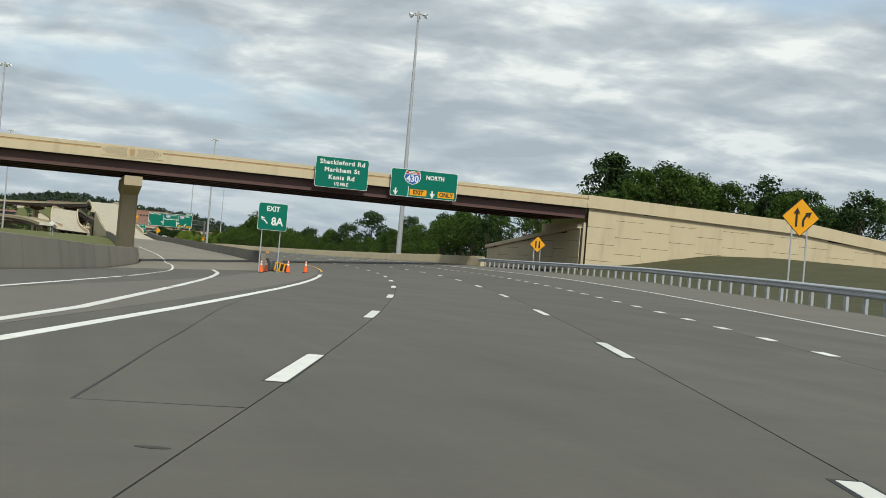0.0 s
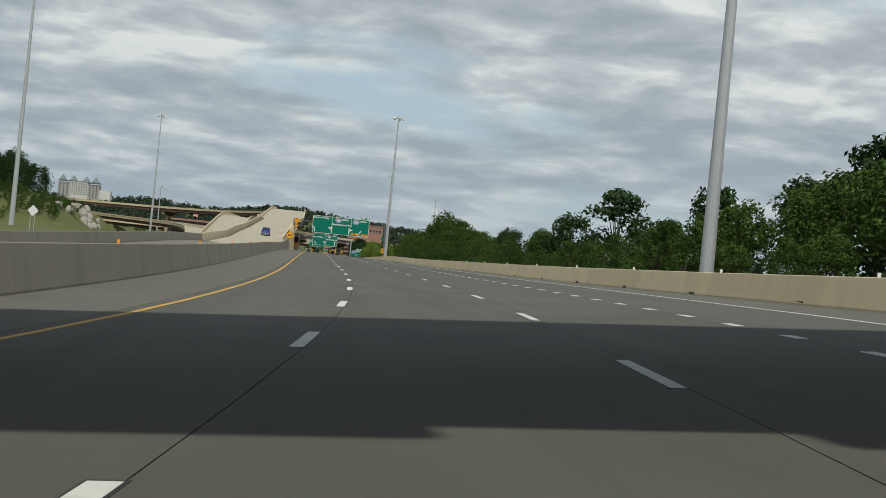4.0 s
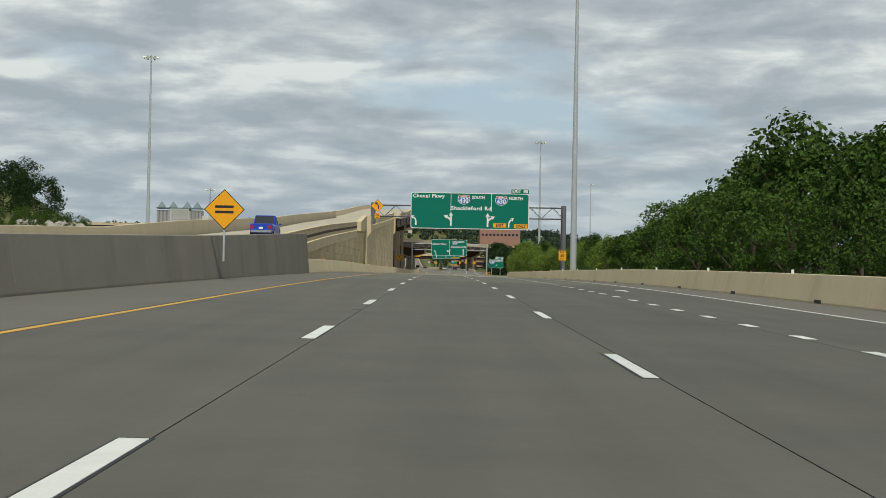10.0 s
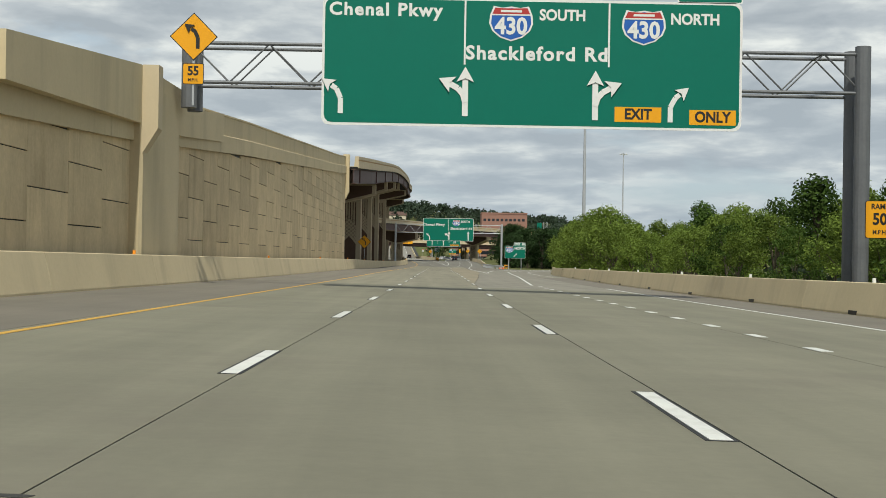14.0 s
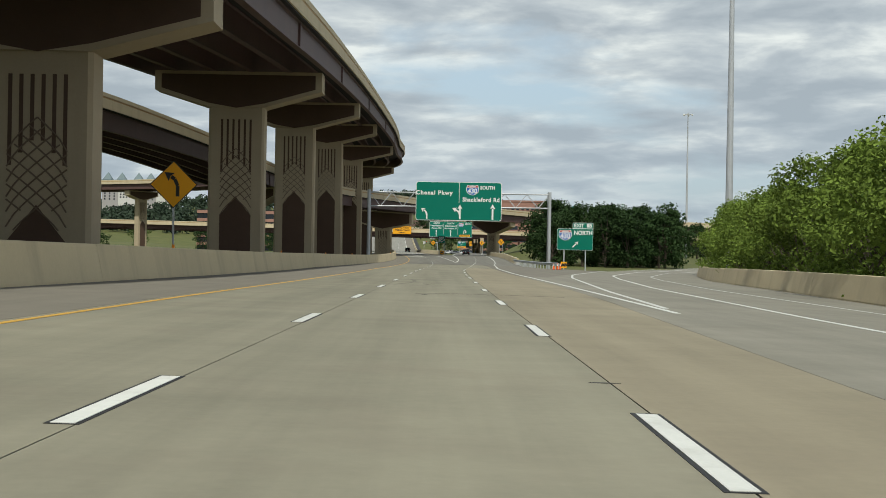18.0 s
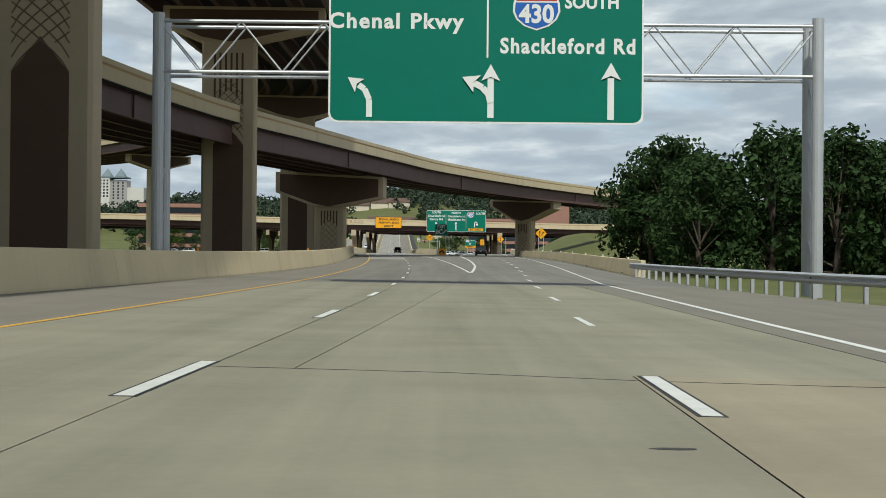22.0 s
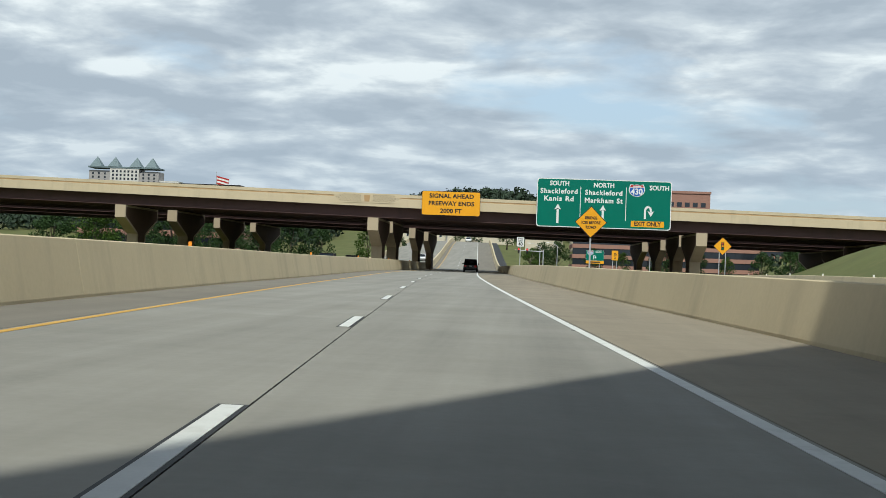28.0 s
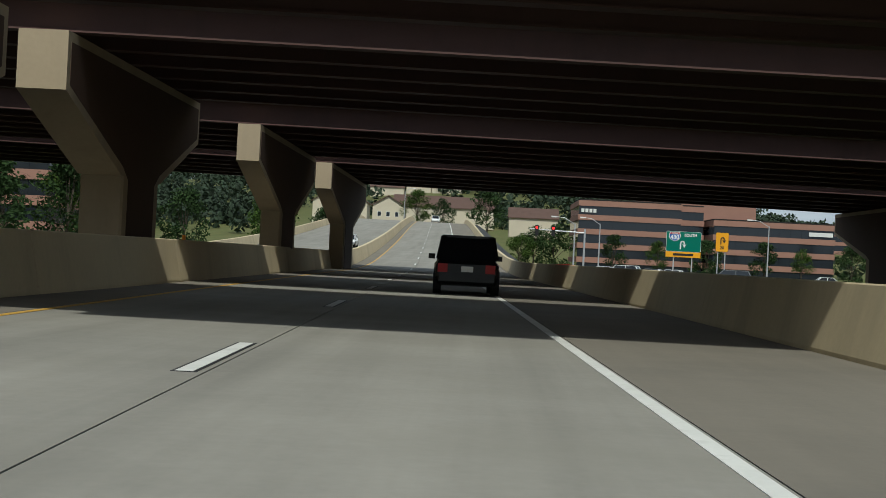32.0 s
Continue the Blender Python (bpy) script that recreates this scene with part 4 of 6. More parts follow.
            part("brown_panel", ([(v[1] * sg, v[0], v[2]) for v in face[0]], [tuple(reversed(f)) if sg > 0 else f for f in face[1]]), BROWN, pr, "brown painted side panel")


# ---- signs ----
def shield(x, z, w, parent, number="430"):
    """An interstate shield: blue body, red crown, white edge."""
    h = w * 0.80

    def ring(g):
        a, b = w / 2 * g, h / 2 * g
        pts = [(-a * 0.80, b), (-a * 0.40, b * 0.90), (0, b * 0.98), (a * 0.40, b * 0.90), (a * 0.80, b), (a * 0.97, b * 0.45), (a, 0.0), (a * 0.86, -b * 0.42), (a * 0.52, -b * 0.78), (0, -b), (-a * 0.52, -b * 0.78), (-a * 0.86, -b * 0.42), (-a, 0.0), (-a * 0.97, b * 0.45)]
        return [(x + p, z + q) for p, q in pts]
    sh = part("route_shield", upright(ring(1.0)[::-1], -0.022, -0.006), SWHITE, parent, "red, white and blue route shield")
    part("shield_field", upright(ring(0.91)[::-1], -0.030, -0.023), SBLUE, sh)
    top = [(-w * 0.365, h * 0.445), (0, h * 0.43), (w * 0.365, h * 0.445), (w * 0.43, h * 0.27), (-w * 0.43, h * 0.27)]
    part("shield_crown", upright([(x + p, z + q) for p, q in top][::-1], -0.036, -0.031), SRED, sh)
    part("shield_rule", box(x - w * 0.44, -0.0375, z + h * 0.23, x + w * 0.44, -0.031, z + h * 0.268), SWHITE, sh)
    part("crown_lettering", box(x - w * 0.24, -0.040, z + h * 0.32, x + w * 0.24, -0.0365, z + h * 0.385), SWHITE, sh)
    t = text_geo(number, h * 0.66, 0.04, narrow=0.92)
    part("route_number", ([(v[0] + x, v[1], v[2] + z - h * 0.09) for v in t[0]], t[1]), SWHITE, sh)


def stroke(points, w):
    """A flat band along a broken line, on the sign's face."""
    g = []
    for k, ((x0, z0), (x1, z1)) in enumerate(zip(points, points[1:])):
        d = Vector((x1 - x0, z1 - z0))
        if d.length < 1e-6:
            continue
        d.normalize()
        nx, nz = -d.y * w / 2, d.x * w / 2
        g.append(upright([(x0 + nx, z0 + nz), (x0 - nx, z0 - nz), (x1 - nx, z1 - nz), (x1 + nx, z1 + nz)], -0.020 - 0.003 * k, -0.008))
    return join(*g)


def tip(x, z, ang, r):
    """An arrow head; ang: degrees from straight up, clockwise."""
    a = math.radians(ang)
    pts = [(0, r), (r * 0.85, -r * 0.5), (0, -r * 0.15), (-r * 0.85, -r * 0.5)]
    return upright([(x + p * math.cos(a) + q * math.sin(a), z - p * math.sin(a) + q * math.cos(a)) for p, q in pts][::-1], -0.034, -0.007)


ARROWS = {
    "up": ([[(0, -1), (0, 0.6)]], [(0, 0.75, 0)]),
    "down": ([[(0, 0.8), (0, -0.2)]], [(0, -0.35, 180)]),
    "left": ([[(0.35, -1), (0.35, -0.1), (0.1, 0.45), (-0.2, 0.65)]], [(-0.35, 0.75, -55)]),
    "right": ([[(-0.3, -1), (-0.3, -0.1), (0.0, 0.45), (0.25, 0.65)]], [(0.4, 0.75, 50)]),
    "left_up": ([[(0, -1), (0, 0.6)], [(0, -0.4), (-0.1, -0.05), (-0.32, 0.2), (-0.68, 0.4)]], [(0, 0.7, 0), (-0.74, 0.44, -66)]),
    "right_up": ([[(0, -1), (0, 0.6)], [(0, -0.4), (0.1, -0.05), (0.32, 0.2), (0.68, 0.4)]], [(0, 0.7, 0), (0.74, 0.44, 66)]),
    "ne": ([[(-0.6, -0.6), (0.3, 0.3)]], [(0.5, 0.5, 45)]),
    "nw": ([[(0.6, -0.6), (-0.3, 0.3)]], [(-0.5, 0.5, -45)]),
    "u_turn": ([[(-0.35, -1), (-0.35, 0.3), (-0.2, 0.7), (0.1, 0.8), (0.4, 0.65), (0.5, 0.3), (0.5, 0.1)]], [(0.5, -0.1, 180)]),
}


def arrow(kind, x, z, h, parent, material=SWHITE, wide=0.30):
    """An arrow of height h about (x, z)."""
    r, wide, tipped = h / 2, (0.46 if kind == "down" else 0.25 if "up" in kind else wide), (0.95 if kind == "down" else 0.58 if kind in ("ne", "nw", "u_turn") else 0.44 if "up" in kind else 0.50)
    lines, heads = ARROWS[kind]
    g = [moved(stroke([(x + p * r, z + q * r) for p, q in l], r * wide), Matrix.Translation((0, -0.016 * i, 0))) for i, l in enumerate(lines)] + [moved(tip(x + p * r, z + q * r, a, r * tipped), Matrix.Translation((0, -0.02 - 0.016 * i, 0))) for i, (p, q, a) in enumerate(heads)]
    part("arrow", join(*g), material, parent)


def round_rect(x0, z0, x1, z1, r, y0, y1):
    pts = []
    for cx, cz, a0 in ((x1 - r, z1 - r, 0), (x0 + r, z1 - r, 90), (x0 + r, z0 + r, 180), (x1 - r, z0 + r, 270)):
        pts += [(cx + r * math.cos(math.radians(a0 + k * 30)), cz + r * math.sin(math.radians(a0 + k * 30))) for k in range(4)]
    return upright(pts[::-1], y0, y1)


def board(name, place, w, h, label, items, ref, colour=GREEN, edge=SWHITE, ink=SWHITE, turn=0.0, category="road sign"):
    """A flat sign, its bottom edge's middle at place. items use the units of ref = (left, top, right, bottom)."""
    sg = thing(name, place, label, category, turn=turn)
    L, T, R, B = ref
    k, kz = w / (R - L), h / (B - T)
    X, Z = lambda x: (x - L) * k - w / 2, lambda y: h - (y - T) * kz
    t = max(0.02, w * 0.006)
    rad = min(0.3, h * 0.06)
    part("sign_edge", round_rect(-w / 2, 0, w / 2, h, rad, -0.004, 0.03), edge, sg, "pale reflective border")
    part("sign_panel", round_rect(-w / 2 + t, t, w / 2 - t, h - t, rad, -0.008, -0.0045), colour, sg)
    fill(sg, items, X, Z, k, kz, ink)
    for q in np.linspace(-w / 2 + 0.3, w / 2 - 0.3, max(2, int(w / 2.2))):
        part("back_rail", box(q - 0.04, 0.031, 0.05, q + 0.04, 0.12, h - 0.05), GALV, sg)
    return sg


def fill(sg, items, X, Z, k, kz, ink):
    for it in items:
        kind = it[0]
        if kind == "t":
            _, body, x, y, cap = it[:5]
            g = text_geo(body, cap * kz / 0.70, 0.012, narrow=it[5] if len(it) > 5 else 0.92)
            for w in words(g, cap * kz * 0.42):
                part("lettering", ([(v[0] + X(x), v[1], v[2] + Z(y)) for v in w[0]], w[1]), ink, sg)
        elif kind == "shield":
            shield(X(it[1]), Z(it[2]), it[3] * k, sg)
        elif kind == "bar":
            part("divider", box(X(it[1]) - 0.035, -0.014, Z(it[3]), X(it[1]) + 0.035, -0.0085, Z(it[2])), ink, sg)
        elif kind == "plain":
            part("text_bar", box(X(it[1]), -0.014, Z(it[4]), X(it[3]), -0.0085, Z(it[2])), ink, sg)
        elif kind == "yel":
            _, body, x, y, ww, hh = it
            p = part("yellow_panel", box(X(x - ww / 2), -0.014, Z(y + hh / 2), X(x + ww / 2), -0.0085, Z(y - hh / 2)), ORANGE, sg, "yellow panel")
            g = text_geo(body, hh * kz * 0.98, 0.02, narrow=0.9)
            for w in words(g, hh * kz * 0.3):
                part("lettering", ([(v[0] + X(x), v[1], v[2] + Z(y)) for v in w[0]], w[1]), SBLACK, p)
        elif kind == "tab":
            _, body, x0, y0, x1, y1 = it
            p = part("exit_tab", round_rect(X(x0), Z(y1), X(x1), Z(y0), 0.08, -0.004, 0.03), SWHITE, sg, "green exit number tab")
            part("tab_face", round_rect(X(x0) + 0.05, Z(y1) + 0.05, X(x1) - 0.05, Z(y0) - 0.05, 0.06, -0.008, -0.0045), GREEN, p)
            g = text_geo(body, (y1 - y0) * kz * 0.85, 0.012, narrow=0.95)
            for w in words(g, (y1 - y0) * kz * 0.3):
                part("tab_lettering", ([(v[0] + X((x0 + x1) / 2), v[1], v[2] + Z((y0 + y1) / 2)) for v in w[0]], w[1]), SWHITE, p)
        else:
            arrow(kind, X(it[1]), Z(it[2]), it[3] * kz, sg, ink)


def diamond(place, side, label, items=(), turn=0.0, colour=ORANGE, post=0.0, posts=(0.0,), z_add=None):
    """A diamond warning sign, its lower corner at place; post: length of the posts below."""
    sg = thing("warning_sign", place, label, "warning sign", turn=turn)
    r = side * 0.7071
    for g, mt, nm, y0, y1 in ((1.0, SBLACK, "sign_edge", -0.003, 0.012), (0.95, colour, "sign_panel", -0.007, -0.0035)):
        part(nm, upright([(0, r - r * g), (-r * g, r), (0, r + r * g), (r * g, r)][::-1], y0, y1), mt, sg)
    fill(sg, items, lambda x: x * r, lambda y: r - y * r, r, r, SBLACK)
    for q in posts:
        if post:
            part("post", box(q - 0.035, 0.013, -post, q + 0.035, 0.075, r * 1.7 - abs(q)), GALV, sg, "galvanised post")
    return sg


board("overhead_sign", (33.1, 147.4, 8.55), 5.4, 3.05, "green overhead sign naming three local roads, on the overpass", [("t", "Shackleford Rd", 90, 18, 15), ("t", "Markham St", 90, 44, 15), ("t", "Kanis Rd", 90, 70, 15), ("t", "1/2 MILE", 90, 92, 11)], (0, 0, 180, 106))
board("overhead_sign", (41.7, 147.4, 8.4), 7.05, 2.8, "green overhead sign for the northbound interstate, on the overpass", [("shield", 32, 30, 25), ("t", "NORTH", 66, 25, 15), ("bar", 27, 62, 98), ("down", 8, 82, 26), ("yel", "EXIT", 42, 82, 25, 22), ("down", 63, 82, 26), ("yel", "ONLY", 84, 82, 25, 22)], (0, 0, 100, 100))
board("overhead_sign", (46.4, 514.0, 9.0), 16.0, 4.9, "wide green arrow-per-lane overhead sign above the freeway", [("t", "Chenal Pkwy", 726, 198, 14), ("bar", 811, 186, 258), ("shield", 860, 211, 47), ("t", "SOUTH", 915, 201, 12), ("t", "Shackleford Rd", 888, 245, 15), ("bar", 965, 186, 258), ("shield", 1002, 213, 47), ("t", "NORTH", 1057, 203, 12), ("left", 673, 296, 38), ("left_up", 812, 290, 52), ("right_up", 951, 292, 52), ("right", 1037, 300, 38), ("yel", "EXIT", 997, 311, 50, 17), ("yel", "ONLY", 1077, 313, 50, 17), ("tab", "EXIT  8B", 1038, 163, 1108, 184)], (659, 183, 1108, 328))
board("overhead_sign", (47.7, 767.6, 8.0), 11.75, 5.3, "green overhead sign with three lane arrows on a truss", [("t", "Chenal Pkwy", 736, 251, 13), ("bar", 817, 218, 282), ("shield", 860, 241, 42), ("t", "SOUTH", 909, 233, 11), ("t", "Shackleford Rd", 888, 272, 13, 0.79), ("left", 707, 318, 34), ("left_up", 820, 313, 44), ("up", 926, 313, 46)], (677, 215, 955, 340))
board("exit_sign", (62.8, 759.3, 4.2), 4.7, 2.8, "green exit sign with route shield and slanted arrow on posts", [("shield", 1185, 384, 46), ("t", "NORTH", 1246, 376, 14), ("ne", 1218, 418, 26), ("tab", "EXIT  8B", 1210, 340, 1280, 361)], (1157, 361, 1280, 436))
for q in (-1.4, 1.4):
    solo("sign_post", box(62.8 + q - 0.07, 759.4, 1.0, 62.8 + q + 0.07, 759.55, 6.9), GALV, "galvanised steel post behind the green exit sign", "post", group="exit sign posts")
board("overhead_sign", (50.55, 1050.05, 9.2), 15.1, 5.5, "large green overhead sign with up arrows and turn-back arrow", [("t", "SOUTH", 1061, 250, 12), ("t", "Shackleford", 1060, 271, 13, 0.86), ("t", "Kanis Rd", 1060, 291, 13), ("up", 1058, 333, 48), ("bar", 1118, 255, 345), ("t", "NORTH", 1180, 252, 12), ("t", "Shackleford", 1180, 272, 13, 0.86), ("t", "Markham St", 1180, 293, 13, 0.86), ("up", 1179, 333, 48), ("bar", 1240, 255, 345), ("shield", 1268, 263, 43), ("t", "SOUTH", 1328, 255, 12), ("u_turn", 1298, 320, 36), ("yel", "EXIT ONLY", 1299, 352, 88, 16)], (1001, 236, 1361, 367))
board("overhead_sign", (33.3, 1050.1, 10.05), 6.65, 2.75, "yellow overhead warning sign announcing a signal ahead", [("t", "SIGNAL AHEAD", 729, 93, 23, 1.08), ("t", "FREEWAY ENDS", 728, 134, 23, 1.08), ("t", "2000 FT", 727, 175, 23, 1.08)], (563, 66, 890, 200), ORANGE, SBLACK, SBLACK)
sp = board("speed_limit_sign", (41.3, 1033.2, 6.5), 0.77, 0.98, "white forty mile speed limit sign on a steel post", [("t", "SPEED", 1265, 273, 10), ("t", "LIMIT", 1265, 289, 10), ("t", "40", 1265, 312, 24)], (1236, 260, 1293, 332), SWHITE, SBLACK, SBLACK)
part("post", box(-0.04, 0.12, -1.9, 0.04, 0.19, 0.9), GALV, sp, "galvanised post")
g8 = board("exit_sign", (18.6, 97.0, 2.75), 1.74, 1.62, "small green exit sign on two posts", [("t", "EXIT", 50, 22, 18), ("nw", 24, 66, 34), ("t", "8A", 66, 68, 28)], (0, 0, 100, 100))
for q in (-0.55, 0.55):
    part("post", box(q - 0.03, 0.13, -2.9, q + 0.03, 0.19, 1.4), GALV, g8, "galvanised post")
g8c = board("exit_sign", (46.4, 909.0, 6.0), 1.75, 1.7, "dark green exit sign on two posts", [("t", "EXIT", 50, 24, 26), ("t", "8C", 34, 66, 36), ("ne", 76, 66, 46)], (0, 0, 100, 100))
for q in (-0.6, 0.6):
    part("post", box(q - 0.05, 0.13, -3.2, q + 0.05, 0.2, 1.6), GALV, g8c, "galvanised post")
diamond((5.3, 293, 3.5), 0.95, "white back of a diamond sign on two posts", (), math.radians(-14), SWHITE, 2.8, (-0.25, 0.25))
r50 = board("ramp_speed_sign", (58.7, 511.0, 4.95), 1.05, 1.35, "yellow advisory sign for the ramp speed", [("t", "RAMP", 50, 16, 14), ("t", "50", 50, 50, 30), ("t", "M.P.H.", 50, 84, 11)], (0, 0, 100, 100), ORANGE, SBLACK, SBLACK)

MERGE = [("up", -0.22, 0.05, 0.9), ("right", 0.25, 0.1, 0.75)]
sg = at(39, 16.4)
diamond((sg.x, sg.y, sg.z + 2.7), 1.25, "yellow added-lane warning sign on two posts beside the guardrail", MERGE, math.radians(-14), post=3.3, posts=(-0.35, 0.35))
diamond((50.4, 136.5, 3.7), 1.1, "yellow two-lane warning sign on two posts below the overpass", [("plain", -0.3, -0.4, -0.12, 0.45), ("plain", 0.12, -0.4, 0.3, 0.45)], math.radians(-10), post=1.6, posts=(-0.3, 0.3))
diamond((34.0, 511.4, 10.95), 1.22, "yellow left-curve warning sign on the wall pilaster", [("left", 0, 0, 1.0)], post=1.6)
board("speed_plaque", (34.0, 511.4, 10.1), 0.75, 0.75, "yellow fifty-five advisory plaque under the curve sign", [("t", "55", 50, 38, 42), ("t", "M.P.H.", 50, 80, 14)], (0, 0, 100, 100), ORANGE, SBLACK, SBLACK)
diamond((33.1, 388.1, 4.9), 1.1, "yellow worded warning sign standing on the barrier wall", [("plain", -0.45, -0.2, 0.45, -0.08), ("plain", -0.45, 0.06, 0.45, 0.18)], post=1.2)
diamond((34.2, 640.0, 5.1), 1.3, "orange left-curve warning sign below the flyover", [("left", 0, 0, 1.0)], post=3.2)
diamond((61.0, 909.0, 5.6), 1.25, "yellow added-lane warning sign on two posts behind the barrier", MERGE, math.radians(-4), post=2.6, posts=(-0.35, 0.35))
sah = diamond((60.85, 1030.0, 6.3), 1.25, "yellow signal-ahead warning sign on two posts", [("plain", -0.16, -0.42, 0.16, 0.42)], post=3.8, posts=(-0.3, 0.3))
diamond((44.35, 962.0, 5.72), 1.03, "yellow bridge icing warning sign on a post", [("t", "BRIDGE", 0, -0.26, 0.17), ("t", "ICES BEFORE", 0, 0.03, 0.17, 0.86), ("t", "ROAD", 0, 0.32, 0.17)], post=2.4)


# ---- overhead trusses ----
def gantry(y, x0, x1, z0, z1, base0, base1, material, label, gap=1.3, post=0.25):
    g = thing("sign_gantry", (x0, y, base0), label, "gantry")
    for yy in (y, y + gap):
        for z in (z0, z1):
            part("chord", tube((x0, yy, z), (x1, yy, z), 0.07, n=8), material, g, absolute=True)
        n = int((x1 - x0) / 1.5)
        for k in range(n):
            a, b = x0 + k * (x1 - x0) / n, x0 + (k + 1) * (x1 - x0) / n
            p, q = (z0, z1) if k % 2 else (z1, z0)
            part("brace", tube((a, yy, p), (b, yy, q), 0.035, n=6), material, g, absolute=True)
    for k in range(0, n + 1, 2):
        a = x0 + k * (x1 - x0) / n
        part("cross_tie", tube((a, y, z1), (a, y + gap, z1), 0.03, n=5), material, g, absolute=True)
    for x, b in ((x0, base0), (x1, base1)):
        for yy in (y, y + gap):
            part("post", tube((x, yy, b - 0.4), (x, yy, z1 + 0.3), post, n=14), material, g, absolute=True, smooth=False)
        m = int((z1 - b) / 2.0)
        for k in range(m):
            a = b + k * (z0 - b) / m
            part("post_brace", tube((x, y, a), (x, y + gap, a + (z0 - b) / m), 0.05, n=5), material, g, absolute=True)
    return g


gantry(514.5, 33.3, 59.2, 10.6, 12.1, 10.0, 2.6, DARKST, "dark grey steel truss gantry spanning the freeway", post=0.30)
gantry(768.0, 35.4, 60.2, 9.9, 11.8, 3.2, 2.0, GALV, "pale galvanised truss gantry spanning the freeway", post=0.22)


# ---- tall lamp masts ----
def mast(x, y, h, z=None):
    z = ground_z(x, y) if z is None else z
    m = thing("high_mast_light", (x, y, z), "tall tapered galvanised high-mast light with a lamp ring", "light mast", group="high-mast lights")
    part("mast_shaft", tube((0, 0, -0.5), (0, 0, h), 0.42, 0.15, 14), GALV, m, smooth=False)
    part("lamp_ring", join(*[tube((0.9 * math.cos(a), 0.9 * math.sin(a), h - 0.5), (0.9 * math.cos(a + 0.7854), 0.9 * math.sin(a + 0.7854), h - 0.5), 0.06, n=5) for a in np.arange(0, 6.2, 0.7854)]), GALV, m)
    for a in np.arange(0.2, 6.2, 1.0472):
        c, s = math.cos(a), math.sin(a)
        part("floodlight", join(tube((0.9 * c, 0.9 * s, h - 0.5), (1.5 * c, 1.5 * s, h - 0.7), 0.12, 0.30, 8), tube((0, 0, h - 0.4), (0.9 * c, 0.9 * s, h - 0.5), 0.04, n=4)), SWHITE, m, "pale floodlight head")
    return m


for x, y, h in ((57.4, 215.7, 39.5), (-9, 350, 40), (58.58, 497, 40.2), (73.0, 716, 40.2), (-16, 602, 43.5), (121, 983, 44.2), (-31, 765, 27)):
    mast(x, y, h)


# ---- trees ----
def leaf_cloud(rng, clumps, per, size, spread):
    """Many small bent leaves in loose clumps."""
    v, f = [], []
    for cx, cy, cz, cr in clumps:
        n = int(per * max(0.4, cr / spread) ** 2)
        d = rng.normal(size=(n, 3))
        d /= np.linalg.norm(d, axis=1)[:, None]
        pos = np.array([cx, cy, cz]) + d * (cr * (0.55 + 0.5 * rng.random(n)))[:, None] * np.array([1, 1, 0.8])
        nor = d + rng.normal(scale=0.55, size=(n, 3)) + np.array([0, 0, 0.35])
        nor /= np.linalg.norm(nor, axis=1)[:, None]
        t = np.cross(nor, rng.normal(size=(n, 3)))
        t /= np.linalg.norm(t, axis=1)[:, None] + 1e-9
        b = np.cross(nor, t)
        s = size * (0.6 + 0.8 * rng.random(n))[:, None]
        for i in range(n):
            k = len(v)
            p = pos[i]
            v += [tuple(p - t[i] * s[i]), tuple(p - b[i] * s[i] * 0.55), tuple(p + t[i] * s[i]), tuple(p + b[i] * s[i] * 0.55 + nor[i] * s[i] * 0.25)]
            f.append((k, k + 1, k + 2, k + 3))
    return v, f


def tree_proto(kind, seed):
    """Trunk, limbs and crown geometry of a tree 10 m high."""
    rng = np.random.default_rng(seed)
    limbs, clumps = [], []
    if kind == "pine":
        limbs.append(tube((0, 0, -0.4), (0.1, 0.05, 9.6), 0.20, 0.04, 7))
        for z in np.arange(2.6, 9.8, 0.62):
            r = 2.3 * (1 - (z - 2.2) / 8.6) ** 0.8 + 0.25
            for a in np.arange(0, 6.2, 6.283 / 5) + rng.random() * 6:
                rr = r * rng.uniform(0.55, 1.1)
                e = (rr * math.cos(a), rr * math.sin(a), z - 0.2 + rng.uniform(-0.3, 0.3))
                limbs.append(tube((0.05, 0, z), e, 0.04, 0.015, 4))
                clumps += [(e[0], e[1], e[2], 0.62), (e[0] * 0.55, e[1] * 0.55, e[2] + 0.1, 0.55)]
        return join(*limbs), leaf_cloud(rng, clumps, 26, 0.20, 0.6)
    low = {"pale": 1.2, "thicket": 0.3, "broad": 1.6, "tall": 2.4, "bush": 0.3, "shrub": 0.3, "dark": 0.45}[kind]
    wide = {"pale": 3.2, "thicket": 4.4, "broad": 3.6, "tall": 2.7, "bush": 4.6, "shrub": 4.6, "dark": 3.9}[kind]
    limbs.append(tube((0, 0, -0.4), (rng.uniform(-0.2, 0.2), rng.uniform(-0.2, 0.2), low + 1.8), 0.26, 0.17, 8))
    for i in range(46):
        t = rng.random() ** 0.75
        z = low + (9.6 - low) * t
        r = wide * math.sin(math.pi * min(1, 0.18 + 0.78 * t)) ** 0.8 * rng.uniform(0.45, 1.0)
        a = i * 2.4 + rng.uniform(-0.5, 0.5)
        e = (r * math.cos(a), r * math.sin(a), z)
        clumps.append((*e, rng.uniform(0.75, 1.35)))
        if i % 4 == 0:
            limbs.append(tube((0, 0, low * 0.6 + z * 0.35), (e[0] * 0.85, e[1] * 0.85, e[2]), 0.09, 0.02, 5))
    per, size = {"pale": (96, 0.15), "thicket": (104, 0.145), "broad": (58, 0.19), "tall": (62, 0.18), "bush": (76, 0.165), "dark": (48, 0.235), "shrub": (17, 0.30)}[kind]
    return join(*limbs), leaf_cloud(rng, clumps, per, size, 1.0)


